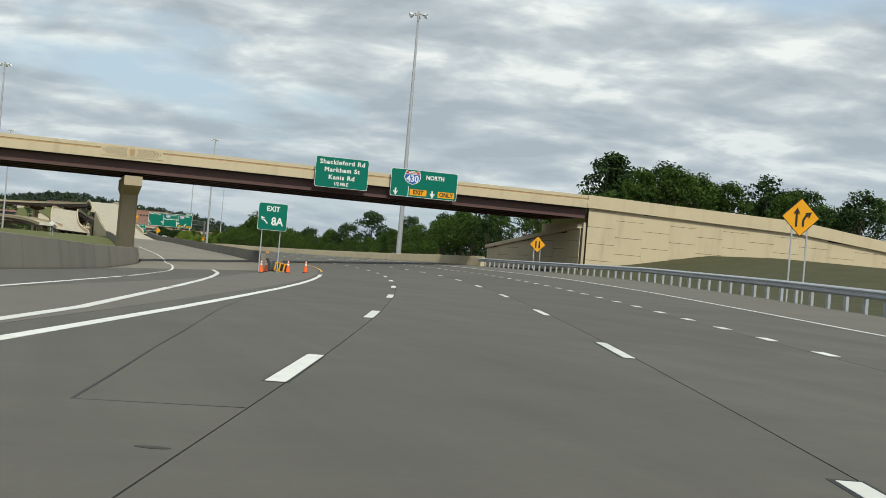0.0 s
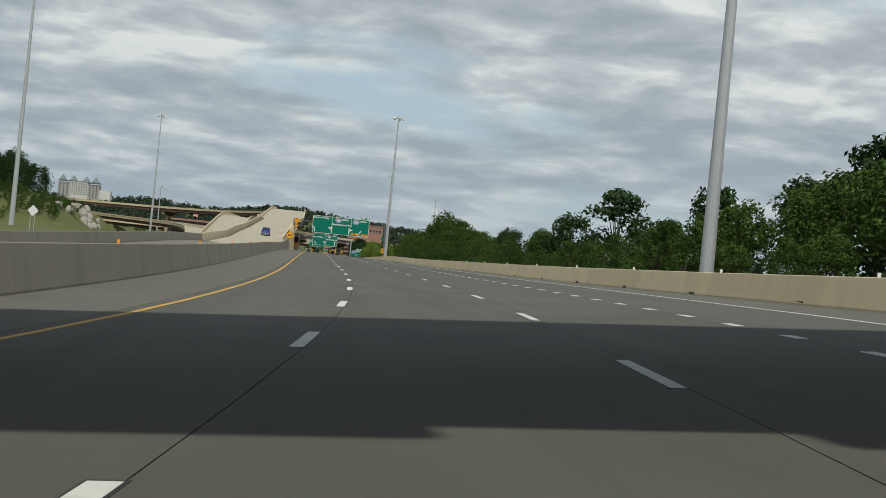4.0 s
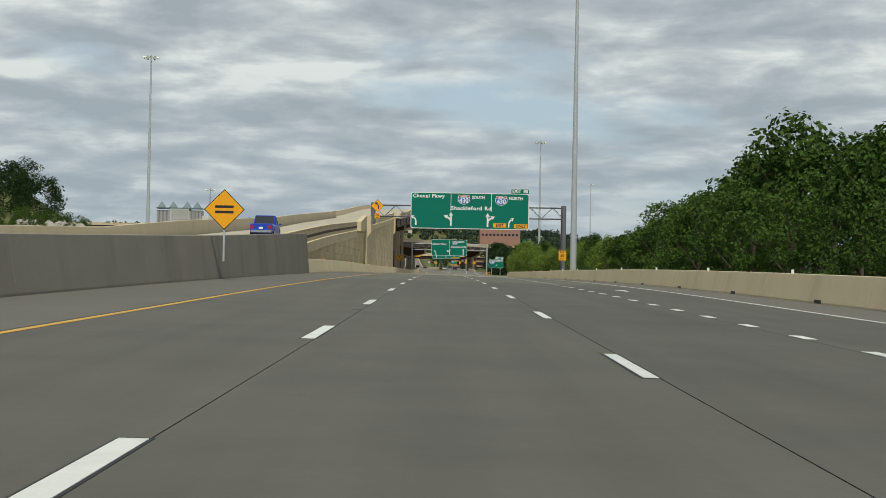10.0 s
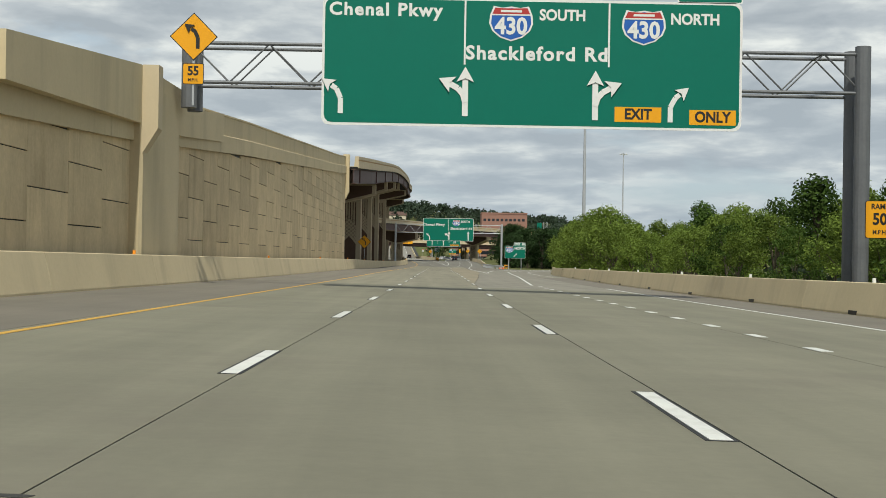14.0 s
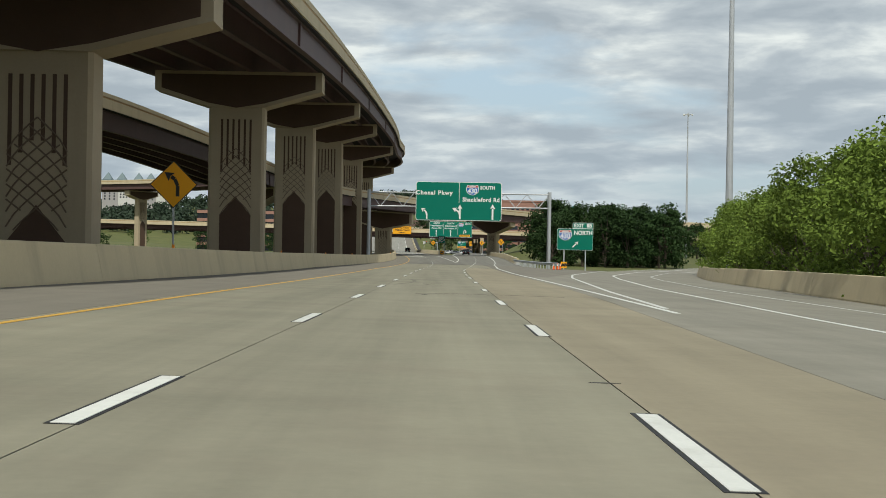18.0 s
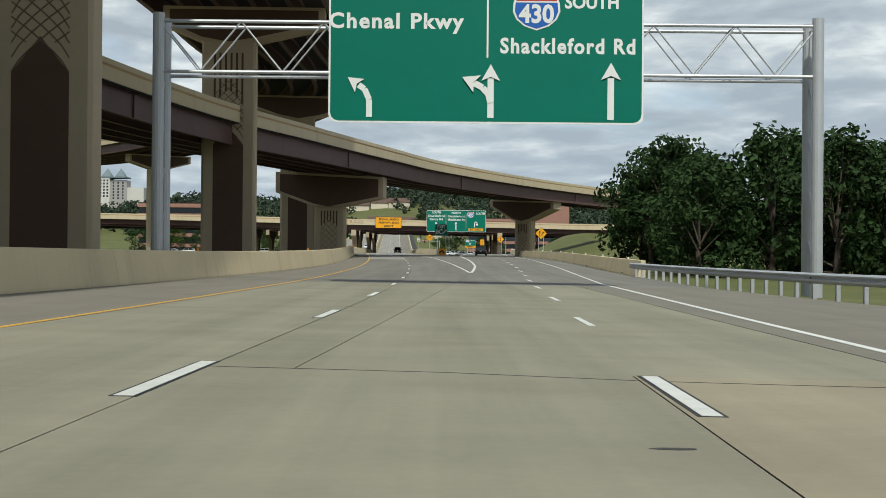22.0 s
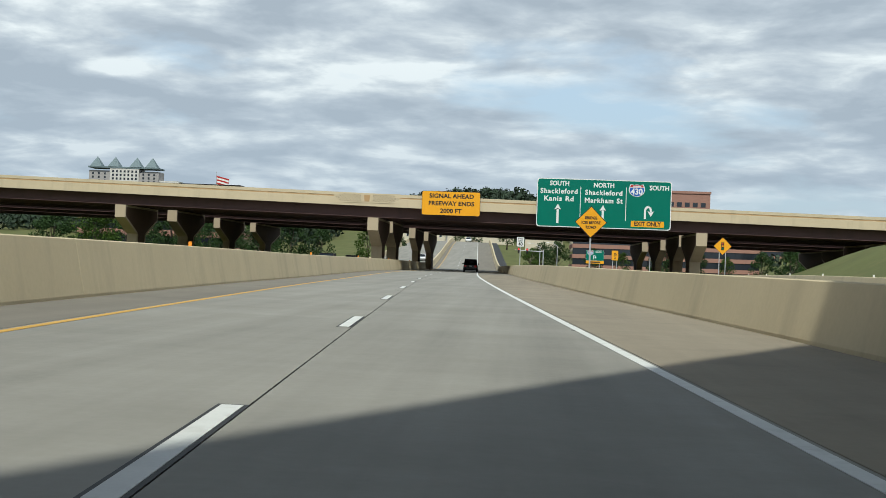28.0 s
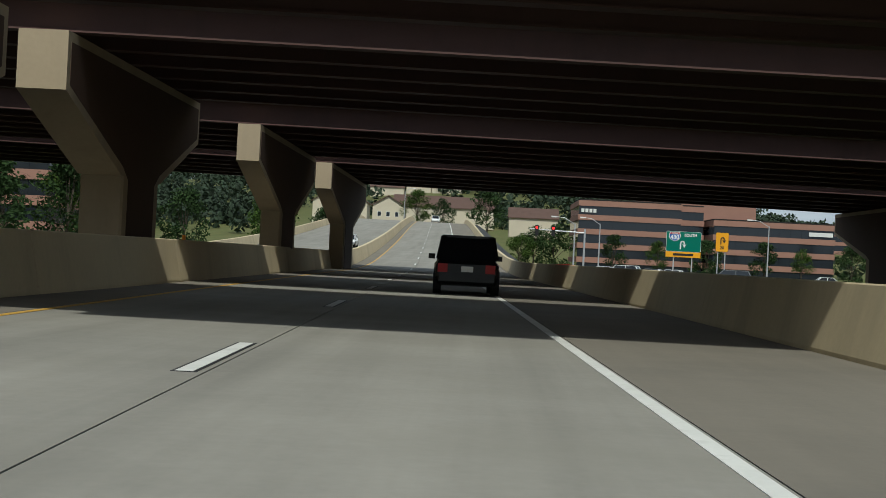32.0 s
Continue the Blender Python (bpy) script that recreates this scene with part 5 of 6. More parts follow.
PROTO, CROWN = {}, {}
for kind, seeds, mt, lab in (("broad", (1, 2, 3), LEAF, "leafy green broadleaf tree"), ("tall", (4, 5), LEAF, "tall leafy green tree"), ("dark", (6, 7, 8), LEAF_DARK, "dense dark green tree"), ("pine", (9, 10), LEAF_PINE, "dark green pine tree"), ("bush", (11, 12), LEAF, "rounded green roadside bush"), ("pale", (13, 14), LEAF_SUNLIT, "pale green sun-lightened leafy tree"), ("thicket", (15, 16), LEAF_SUNLIT, "pale green sun-lightened leafy bush"), ("shrub", (11, 12), LEAF, "low rounded green shrub")):
    PROTO[kind], CROWN[kind] = [], []
    for q in seeds:
        trunk, crown = tree_proto(kind, q)
        CROWN[kind].append(np.array(crown[0]))
        PROTO[kind].append((mesh_of("trunk", *trunk, BARK), mesh_of("crown", *crown, mt), lab))
TREE_RND = random.Random(5)
PLACE = {"a": "on the grass beside the freeway barrier", "b": "behind the overpass approach wall", "c": "on the wooded hill behind the ramp", "d": "between freeway and exit ramp", "e": "beyond the crossing bridge"}


def tree(kind, x, y, h, where, z=None):
    tm, cm, lab = TREE_RND.choice(PROTO[kind])
    t = thing("bush" if kind in ("bush", "thicket", "shrub") else "tree", (x, y, (ground_z(x, y) if z is None else z)), lab + " " + PLACE[where], "bush" if kind in ("bush", "thicket", "shrub") else "tree", group="roadside trees", turn=TREE_RND.uniform(0, 6.28))
    k = h / 10.0
    w = k * TREE_RND.uniform(0.9, 1.2)
    t.scale = (w, w, k)
    for nm, me in (("trunk", tm), ("crown", cm)):
        o = new(nm, me)
        o.parent = t
    return t


def stand(name, spots, material, label):
    """Trees of a wood too many to count, as one canopy: spots of (kind, x, y, height)."""
    rnd, verts = random.Random(31), []
    for kind, x, y, h in spots:
        c = rnd.choice(CROWN[kind]).reshape(-1, 4, 3)[::2].reshape(-1, 3)
        a, k = rnd.uniform(0, 6.28), h / 10.0
        w = k * rnd.uniform(0.9, 1.2)
        verts.append(np.stack([x + w * (c[:, 0] * math.cos(a) - c[:, 1] * math.sin(a)), y + w * (c[:, 0] * math.sin(a) + c[:, 1] * math.cos(a)), ground_z(x, y) + k * c[:, 2]], axis=1))
    v = np.concatenate(verts)
    f = np.arange(len(v)).reshape(-1, 4)
    return solo(name, (v.tolist(), f.tolist()), material, label, "woods", kind="stuff")


def top_right(s):
    return tab(s, (150, 5.6), (200, 6.2), (222, 5.4), (236, 4.6), (262, 5.0), (286, 7.0), (300, 6.6), (330, 7.0), (356, 8.4), (385, 9.8), (402, 13.0), (418, 10.2), (440, 7.6), (470, 6.9), (540, 7.0), (600, 7.6), (680, 9))


for s in np.arange(165, 560, 5.0):
    for row in range(2):
        u = 18.8 + row * 7.0 + TREE_RND.uniform(-1.8, 2.2)
        p = at(s + TREE_RND.uniform(-2, 2), u)
        if math.hypot(p.x - 57.4, p.y - 215.7) < 4 or math.hypot(p.x - 58.7, p.y - 497) < 3 or (u < 19.5 and 470 < s < 500):
            continue
        h = top_right(s) * (0.66, 1.0)[row] * TREE_RND.uniform(0.82, 1.12)
        kind = TREE_RND.choice(("bush", "bush", "broad") if row == 0 and s < 440 else ("thicket", "thicket", "bush") if row == 0 else ("broad", "tall", "dark") if s < 330 else ("broad", "tall", "broad") if s < 440 else ("pale", "pale", "tall"))
        tree(kind, p.x, p.y, h, "a")
for s in np.arange(556, 706, 4.2):
    p = at(s, (ramp_mid(s) if s > 560 else 7.3) + TREE_RND.uniform(8.8, 10.2))
    tree("thicket", p.x, p.y, TREE_RND.uniform(5.8, 8.0), "a")
for k in range(30):
    s = TREE_RND.uniform(575, 705)
    u = ramp_mid(s) + TREE_RND.uniform(10.5, 34)
    p = at(s, u)
    tree(TREE_RND.choice(("pale", "tall", "pale")), p.x, p.y, TREE_RND.uniform(7.0, 9.2), "a")
for k in range(36):
    x = TREE_RND.uniform(64.5, 92)
    y = TREE_RND.uniform(806, min(900, 792 + (x - 45.3) / 0.341))
    if x > 64 + (y - 796) * 0.75 + 14 or math.hypot(x - 60, y - 915) < 8:
        continue
    tree("dark", x, y, TREE_RND.uniform(8.5, 11.2) if x > 68 else TREE_RND.uniform(8.0, 10.0), "d")
for x, y, h in ((65.6, 845, 11.8), (67.6, 838, 12.2), (69.5, 851, 12.0)):
    tree("dark", x, y, h, "d")
for k in range(14):
    x, y = TREE_RND.uniform(95, 190), TREE_RND.uniform(860, 960)
    tree(TREE_RND.choice(("dark", "broad")), x, y, TREE_RND.uniform(8, 11), "d")
for k in range(46):
    x, y = 74 + 76 * (k + TREE_RND.random()) / 46, TREE_RND.uniform(176, 206)
    tree(TREE_RND.choice(("broad", "broad", "dark", "tall")), x, y, TREE_RND.uniform(8.0, 10.5) if x > 80 else 6.5, "b")
for k in range(14):
    tree(TREE_RND.choice(("dark", "dark", "broad")), TREE_RND.uniform(64, 86), TREE_RND.uniform(190, 240), TREE_RND.uniform(5.5, 7.6), "b")
tree("dark", 81, 190, 11.5, "b")
tree("dark", 74.5, 231, 9.6, "a")
tree("dark", 66.4, 273, 9.6, "a")
tree("dark", 63.0, 279, 7.4, "a")
tree("pine", 84, 196, 12.5, "b")
hill_spots = []
for k in range(92):
    x = -TREE_RND.uniform(52, 150)
    y = TREE_RND.uniform(645, tab(-x, (45, 712), (60, 735), (90, 830), (140, 880)) - 12)
    if -x > 84:
        hill_spots.append((TREE_RND.choice(("pine", "dark", "broad")), x, y, TREE_RND.uniform(11, 17)))
    else:
        tree(TREE_RND.choice(("shrub", "shrub", "shrub")), x, y, TREE_RND.uniform(2.4, 5.0), "c")
for k in range(50):
    hill_spots.append((TREE_RND.choice(("dark", "broad", "pine")), TREE_RND.uniform(-132, -80), TREE_RND.uniform(590, 695), TREE_RND.uniform(10, 15)))
stand("hill_woods", hill_spots, LEAF_DARK, "dense dark green mixed woods on the hill behind the ramp")
for k in range(60):
    x, y = -TREE_RND.uniform(50, 92), TREE_RND.uniform(612, 700)
    tree(TREE_RND.choice(("shrub", "shrub", "shrub")), x, y, TREE_RND.uniform(2.2, 4.6), "c")
for k in range(50):
    tree(TREE_RND.choice(("shrub", "shrub", "shrub")), TREE_RND.uniform(-82, -49), TREE_RND.uniform(575, 660), TREE_RND.uniform(2.6, 5.0), "c")
for x, y, h, kind in ((-60, 1180, 11, "dark"), (-58, 1202, 10, "dark"), (-52, 1208, 11, "dark"), (-44, 1204, 9, "dark"), (-38, 1210, 10, "broad"), (-31, 1204, 10, "dark"), (-24, 1196, 9, "dark"), (-9, 1152, 9, "dark"), (-4, 1159, 9.5, "dark"), (-15, 1149, 9, "dark"), (-48, 1172, 12, "broad"), (-36, 1190, 11, "dark"), (-20, 1210, 12, "broad"), (-8, 1225, 10, "dark"), (2, 1240, 11, "broad"), (-26, 1165, 10, "dark"), (8, 1260, 9, "dark"), (36.5, 1420, 13, "dark"), (46, 1400, 10, "broad"), (50, 1405, 12, "dark"), (56, 1410, 13, "dark"), (66, 1340, 9, "dark"), (76, 1338, 8, "broad"), (88, 1342, 9, "dark"), (102, 1345, 9, "dark"), (112, 1350, 8, "broad"), (124, 1350, 10, "dark"), (134, 1352, 12, "dark"), (18, 1380, 10, "broad"), (24, 1400, 9, "dark"), (-100, 1150, 12, "dark"), (-85, 1165, 12, "broad"), (150, 1360, 13, "dark"), (160, 1365, 12, "dark"), (140, 1370, 13, "broad")):
    tree(kind, x, y, h, "e", 12.5 if 1380 <= y and 15 < x < 40 else None)


def woods(name, n, area, size, label, seed, tall=8.0, wide=4.2):
    """Far woods: n rounded, ragged crowns of leaf clumps on the land."""
    rng = np.random.default_rng(seed)
    m = 40
    spot = np.array([area(rng) for i in range(n)])
    base = np.array([ground_z(x, y) for x, y in spot])
    h, w = tall * rng.uniform(0.55, 1.15, n), wide * rng.uniform(0.6, 1.2, n)
    d = rng.normal(size=(n, m, 3))
    d /= np.linalg.norm(d, axis=2)[:, :, None]
    r = rng.uniform(0.7, 1.08, (n, m))
    p = np.stack([spot[:, 0, None] + d[:, :, 0] * r * w[:, None], spot[:, 1, None] + d[:, :, 1] * r * w[:, None], base[:, None] + h[:, None] * (0.5 + 0.5 * d[:, :, 2] * r)], axis=2).reshape(-1, 3)
    nor = d.reshape(-1, 3) + rng.normal(scale=0.5, size=(n * m, 3))
    a = np.cross(nor, rng.normal(size=(n * m, 3)))
    a /= np.linalg.norm(a, axis=1)[:, None]
    b = np.cross(nor, a)
    b /= np.linalg.norm(b, axis=1)[:, None]
    a, b = a * size * rng.uniform(0.5, 1.1, (n * m, 1)), b * size * rng.uniform(0.4, 0.9, (n * m, 1))
    v = np.stack([p - a, p - b, p + a, p + b], axis=1).reshape(-1, 3)
    return solo(name, (v.tolist(), np.arange(len(v)).reshape(-1, 4).tolist()), LEAF_FAR, label, "woods", kind="stuff")


def ridge(r):
    x, y = float(r.uniform(-420, 560)), float(r.uniform(1590, 2000))
    if -55 < x < 35 and y < 1770 and r.random() > 0.12:
        y = 1790 + (y - 1590) * 0.9
    return x, y


woods("far_woods", 2600, ridge, 1.5, "dense dark woods covering a far ridge", 21, 9.0, 5.0)
woods("far_woods", 900, lambda r: (float(r.uniform(-900, -60)), float(r.uniform(1545, 1700))), 1.5, "dark wooded rise far behind the flyovers", 22, 9.0, 5.0)
woods("far_woods", 900, lambda r: (float(r.uniform(150, 800)), float(r.uniform(1080, 1560))), 1.4, "distant dark woods beyond the interchange", 23, 9.5, 5.0)
woods("far_woods", 420, lambda r: (float(r.uniform(-300, -112)), float(r.uniform(650, 860))), 1.1, "dark woods behind the ramp bank", 24, 8.0, 4.0)
woods("roadside_woods", 1100, lambda r: (float(r.uniform(72, 150)), float(r.uniform(262, 590))), 0.5, "green thicket behind the roadside trees", 25, 4.2, 2.4)


# ---- guardrails ----
def guardrail(s0, s1, u, label, face=-1):
    g = thing("guardrail", at(s0, u(s0)), label, "guardrail")
    f = face
    prof = [(0, 0.46), (0.03 * f, 0.50), (0.08 * f, 0.54), (0.08 * f, 0.58), (0.02 * f, 0.62), (0.02 * f, 0.66), (0.08 * f, 0.70), (0.08 * f, 0.74), (0.03 * f, 0.78), (0, 0.80), (-0.012 * f, 0.80), (0.0, 0.64), (-0.012 * f, 0.46)]
    part("rail_beam", sweep(along(s0, s1, u, 2.0, 0.0), prof), GALV, g, "galvanised W-beam", absolute=True)
    for s in np.arange(s0 + 0.4, s1, 1.9):
        p = at(s, u(s) - 0.12 * f)
        part("rail_post", box(p.x - 0.06, p.y - 0.08, p.z - 0.7, p.x + 0.06, p.y + 0.08, p.z + 0.74), GALV, g, absolute=True)
        part("block", box(p.x - 0.05 + 0.08 * f, p.y - 0.06, p.z + 0.48, p.x + 0.05 + 0.08 * f, p.y + 0.06, p.z + 0.78), BARK, g, absolute=True)
    return g


guardrail(-40, 113, lambda s: tab(s, (-40, 14.2), (60, 14.2), (113, 12.8)), "long galvanised steel guardrail along the grass bank")
guardrail(709, 758, lambda s: tab(s, (709, 13.4), (724, 11.6), (758, 10.9)), "galvanised steel guardrail before the barrier")
guardrail(905, 990, lambda s: exit_c(s) + 0.6, "galvanised steel guardrail along the second exit")


# ---- traffic cones and crash drums at the first gore ----
def cone(x, y, z):
    c = thing("traffic_cone", (x, y, z), "orange traffic cone with white bands", "traffic cone", group="cones at the gore")
    c.scale = (0.8, 0.8, 0.8)
    part("cone_base", box(-0.2, -0.2, 0, 0.2, 0.2, 0.04, 0.03), RUBBER, c)
    part("cone_body", tube((0, 0, 0.04), (0, 0, 0.92), 0.16, 0.035, 12), CONE, c)
    for z0, r in ((0.55, 0.092), (0.74, 0.066)):
        part("white_band", tube((0, 0, z0), (0, 0, z0 + 0.12), r, r - 0.02, 12), SWHITE, c)


for s, u in ((57, -8.9), (58.4, -7.4), (60.5, -6.4), (61, -8.8)):
    p = at(s, u)
    cone(p.x, p.y, p.z)
p = at(65.5, -8.4)
cu = thing("crash_cushion", p, "bent yellow and black crash cushion before the barrier end", "crash cushion")
part("cushion_nose", moved(box(-0.45, -2.2, 0, 0.45, -2.05, 0.55, 0.05), Matrix.Rotation(0.16, 4, "Y")), ORANGE, cu, "bent yellow nose")
for k in range(4):
    part("cushion_bay", moved(box(-0.42, -1.95 + k * 1.2, 0.05, 0.42, -0.85 + k * 1.2, 0.6 + 0.07 * k, 0.06), Matrix.Rotation((0.12, -0.09, 0.05, 0.0)[k], 4, "Y")), DARKST, cu)
for k in range(3):
    part("chevron_stripe", moved(box(-0.09, -2.215, 0.05, 0.09, -2.201, 0.5), Matrix.Rotation(0.16, 4, "Y") @ Matrix.Translation((-0.28 + k * 0.28, 0, 0))), SBLACK, cu)
p = at(872.5, 5.2)
bc = thing("barrier_cushion", (p.x, p.y - 1.5, p.z), "yellow chevron board and rail at the barrier nose", "crash cushion")
part("cushion_body", box(-0.4, -2.6, 0.1, 0.4, 1.0, 0.75, 0.06), GALV, bc)
part("chevron_board", box(-0.45, -2.75, 0.15, 0.45, -2.65, 1.05, 0.04), ORANGE, bc, "yellow board with black chevron")
part("chevron", join(stroke([(-0.38, 0.35), (0, 0.75)], 0.2), stroke([(0.38, 0.35), (0, 0.75)], 0.2)), SBLACK, bc).location = (0, -2.76, 0)
p = at(708.5, 14.0)
hz = thing("striped_marker", (p.x, p.y, p.z), "yellow and black striped marker at the guardrail end", "marker sign")
part("marker_panel", box(-0.35, -0.02, 0.2, 0.35, 0.02, 0.95), ORANGE, hz)
for k in range(4):
    part("marker_stripe", moved(box(-0.07, -0.03, -0.1, 0.07, -0.021, 0.32), Matrix.Translation((-0.26 + k * 0.18, 0, 0.48)) @ Matrix.Rotation(0.6, 4, "Y")), SBLACK, hz)


# ---- vehicles ----
def car(x, y, z, paint, label, turn=0.0, kind="sedan", category="car"):
    """A car facing +y at turn 0; built of a shaped body, cabin, glass, wheels and lamps."""
    c = thing("car" if kind != "pickup" else "pickup_truck", (x, y, z), label, category, turn=turn)
    L, W, H = {"sedan": (4.7, 1.82, 1.45), "suv": (4.7, 1.88, 1.70), "pickup": (5.5, 1.95, 1.85)}[kind]
    a, w = L / 2, W / 2
    belt = H * 0.60
    # body: cross-sections from tail to nose (y, half width, bottom, top)
    sec = [(-a, w * 0.86, 0.42, belt * 0.86), (-a + 0.12, w * 0.95, 0.30, belt * 0.97), (-a * 0.6, w, 0.24, belt), (0, w, 0.22, belt), (a * 0.55, w, 0.24, belt * 0.97), (a * 0.86, w * 0.94, 0.28, belt * 0.84), (a, w * 0.78, 0.40, belt * 0.66)]
    if kind == "pickup":
        sec[0], sec[1] = (-a, w * 0.93, 0.55, belt * 0.98), (-a + 0.1, w * 0.97, 0.45, belt)
    v, f = [], []
    for yy, hw, z0, z1 in sec:
        v += [(-hw * 0.9, yy, z0), (-hw, yy, z0 + 0.15), (-hw, yy, z1 - 0.16), (-hw * 0.88, yy, z1), (hw * 0.88, yy, z1), (hw, yy, z1 - 0.16), (hw, yy, z0 + 0.15), (hw * 0.9, yy, z0)]
    for k in range(len(sec) - 1):
        f += [(8 * k + i, 8 * k + (i + 1) % 8, 8 * k + 8 + (i + 1) % 8, 8 * k + 8 + i) for i in range(8)]
    f += [tuple(range(7, -1, -1)), tuple(range(8 * len(sec) - 8, 8 * len(sec)))]
    part("body", (v, f), paint, c, smooth=False)
    y0, y1, y2, y3 = {"sedan": (-a + 0.55, -a + 1.25, a * 0.18, a * 0.52), "suv": (-a + 0.10, -a + 0.48, a * 0.22, a * 0.55), "pickup": (-a * 0.32, -a * 0.22, a * 0.22, a * 0.50)}[kind]
    t = w * 0.78

    def cabin(g, zt):
        return ([(-w * 0.9 * g, y0, belt - 0.02), (w * 0.9 * g, y0, belt - 0.02), (w * 0.9 * g, y3, belt - 0.04), (-w * 0.9 * g, y3, belt - 0.04), (-t * g, y1, zt), (t * g, y1, zt), (t * g, y2, zt), (-t * g, y2, zt)], [(3, 2, 1, 0), (4, 5, 6, 7), (0, 1, 5, 4), (1, 2, 6, 5), (2, 3, 7, 6), (3, 0, 4, 7)])
    part("glasshouse", cabin(1.0, H - 0.05), GLASS, c, "dark glass")
    part("roof", box(-t, y1 - 0.02, H - 0.07, t, y2 + 0.05, H, 0.12), paint, c)
    for sx in (-1, 1):
        part("pillar", join(tube((sx * w * 0.9, y0, belt), (sx * t, y1, H - 0.05), 0.05, n=5), tube((sx * w * 0.9, y3, belt - 0.04), (sx * t, y2, H - 0.05), 0.04, n=5), tube((sx * w * 0.9, (y1 + y2) / 2, belt), (sx * t, (y1 + y2) / 2, H - 0.05), 0.04, n=5)), paint, c)
        part("tail_lamp", box(sx * w * 0.72 - 0.16, -a - 0.015, belt * 0.62, sx * w * 0.72 + 0.12, -a + 0.12, belt * 0.86), REDLAMP, c, "red tail lamp")
        part("headlamp", box(sx * w * 0.62 - 0.16, a - 0.14, belt * 0.48, sx * w * 0.62 + 0.14, a + 0.012, belt * 0.62), SWHITE, c, "clear headlamp")
        part("mirror", box(sx * (w + 0.1) - 0.1, y3 - 0.35, belt - 0.02, sx * (w + 0.1) + 0.1, y3 - 0.22, belt + 0.14, 0.03), paint, c)
        for yy in (-a * 0.62, a * 0.62):
            r = 0.33 if kind == "sedan" else 0.38
            tyre = part("wheel", tube((sx * (w - 0.22), yy, r), (sx * (w + 0.01), yy, r), r, n=18), RUBBER, c, "black tyre on a bright rim")
            part("rim", tube((sx * (w - 0.05), yy, r), (sx * (w + 0.02), yy, r), r * 0.62, n=12), CHROME, tyre)
    part("bumper", box(-w * 0.88, -a - 0.06, 0.38, w * 0.88, -a + 0.1, 0.58, 0.05), paint if kind != "pickup" else CHROME, c)
    part("number_plate", box(-0.17, -a - 0.075, 0.66, 0.17, -a - 0.02, 0.82), SWHITE, c, "pale number plate")
    if kind == "pickup":
        part("bed_liner", box(-w * 0.82, -a + 0.15, belt - 0.02, w * 0.82, y0 - 0.05, belt + 0.01), RUBBER, c)
    return c


PBLACK = plain("black car paint", (0.012, 0.013, 0.015), 0.25, 0.1, 0.6)
PBLUE = plain("blue car paint", (0.01, 0.05, 0.42), 0.3, 0.2, 0.6)
PWHITE = plain("white car paint", (0.75, 0.76, 0.76), 0.3, 0.0, 0.6)
PRED = plain("red car paint", (0.42, 0.02, 0.02), 0.3, 0.1, 0.6)
PGREY = plain("grey car paint", (0.20, 0.21, 0.22), 0.3, 0.3, 0.6)
p = at(1038.5, 0.85)
car(p.x, p.y + 2.4, p.z, PBLACK, "black sport utility car driving ahead in the middle lane", head(1041), "suv")
p = at(412, -15.0)
car(p.x, p.y, p.z + ramp_top(412) - 1.15, PBLUE, "bright blue pickup truck with black cover on the ramp", head(338), "pickup", "pickup truck")
p = at(900, 13.5)
car(p.x, p.y, p.z, PBLACK, "black sedan taking the second exit", head(900) - 0.12)
for x, y, mt, lab, kd, tr in ((20.8, 1178, PWHITE, "white sedan coming down the far hill", "sedan", 3.14), (24.0, 1348, PWHITE, "white utility car at the hill crest", "suv", 3.14), (44.6, 1182, PRED, "red car waiting at the side street", "sedan", 0.4), (49.0, 1184, PWHITE, "white car waiting in a row", "sedan", 1.2), (51.6, 1188, PWHITE, "white utility car waiting in a row", "suv", 1.2), (54.4, 1184, PGREY, "grey sedan waiting in a row", "sedan", 1.2), (57.6, 1190, PWHITE, "white sedan waiting in a row", "sedan", 1.2), (60.2, 1168, PGREY, "grey utility car on the side street", "suv", 1.4), (3.0, 1130, PBLACK, "black utility car on the cross street", "suv", 1.5), (-12, 1150, PWHITE, "white van on the cross street", "suv", 1.5), (-22, 1155, PGREY, "grey sedan on the cross street", "sedan", 1.5), (82, 1215, PWHITE, "white sedan parked by the offices", "sedan", 1.5)):
    zz = ground_z(x, y) + 0.05
    if x < 26 and y > 1170:
        zz = at(s_of(y), -13).z
    car(x, y, zz, mt, lab, tr, kd)


# ---- beyond the crossing bridge ----
for s in np.arange(1062, 1330, 67):
    slab(s, s + 67, -19.0, lambda q: left_edge(q) - 0.5, PAVE_PALE, road, thick=11)
wall_run("concrete_barrier", 1075, 1330, -19.0, 1.0, BARRIER, "tan concrete barrier on the far side of the hill road")
street = thing("cross_street", (60, 1150, ground_z(60, 1150)), "pale side street with a kerb beyond the bridge", "street", kind="structure")
part("street_pavement", ([(41.5, 1112, ground_z(60, 1150) + 0.02), (110, 1140, ground_z(60, 1150) + 0.02), (110, 1196, ground_z(60, 1150) + 0.02), (41.5, 1196, ground_z(60, 1150) + 0.02)], [(0, 1, 2, 3)]), PAVE, street, absolute=True)

BRICKP = surf("pink brown brick", (0.30, 0.165, 0.125), 0.9, var=0.08, scale=0.3, fine=5)
GLZ = plain("dark office glass", (0.018, 0.022, 0.028), 0.12, 0.0, 0.7)
STUCCO = surf("cream stucco", (0.55, 0.49, 0.38), 0.9, var=0.06, scale=0.3)
ROOFT = surf("brown shingle roof", (0.10, 0.062, 0.05), 0.9, var=0.15, scale=0.6, fine=5)


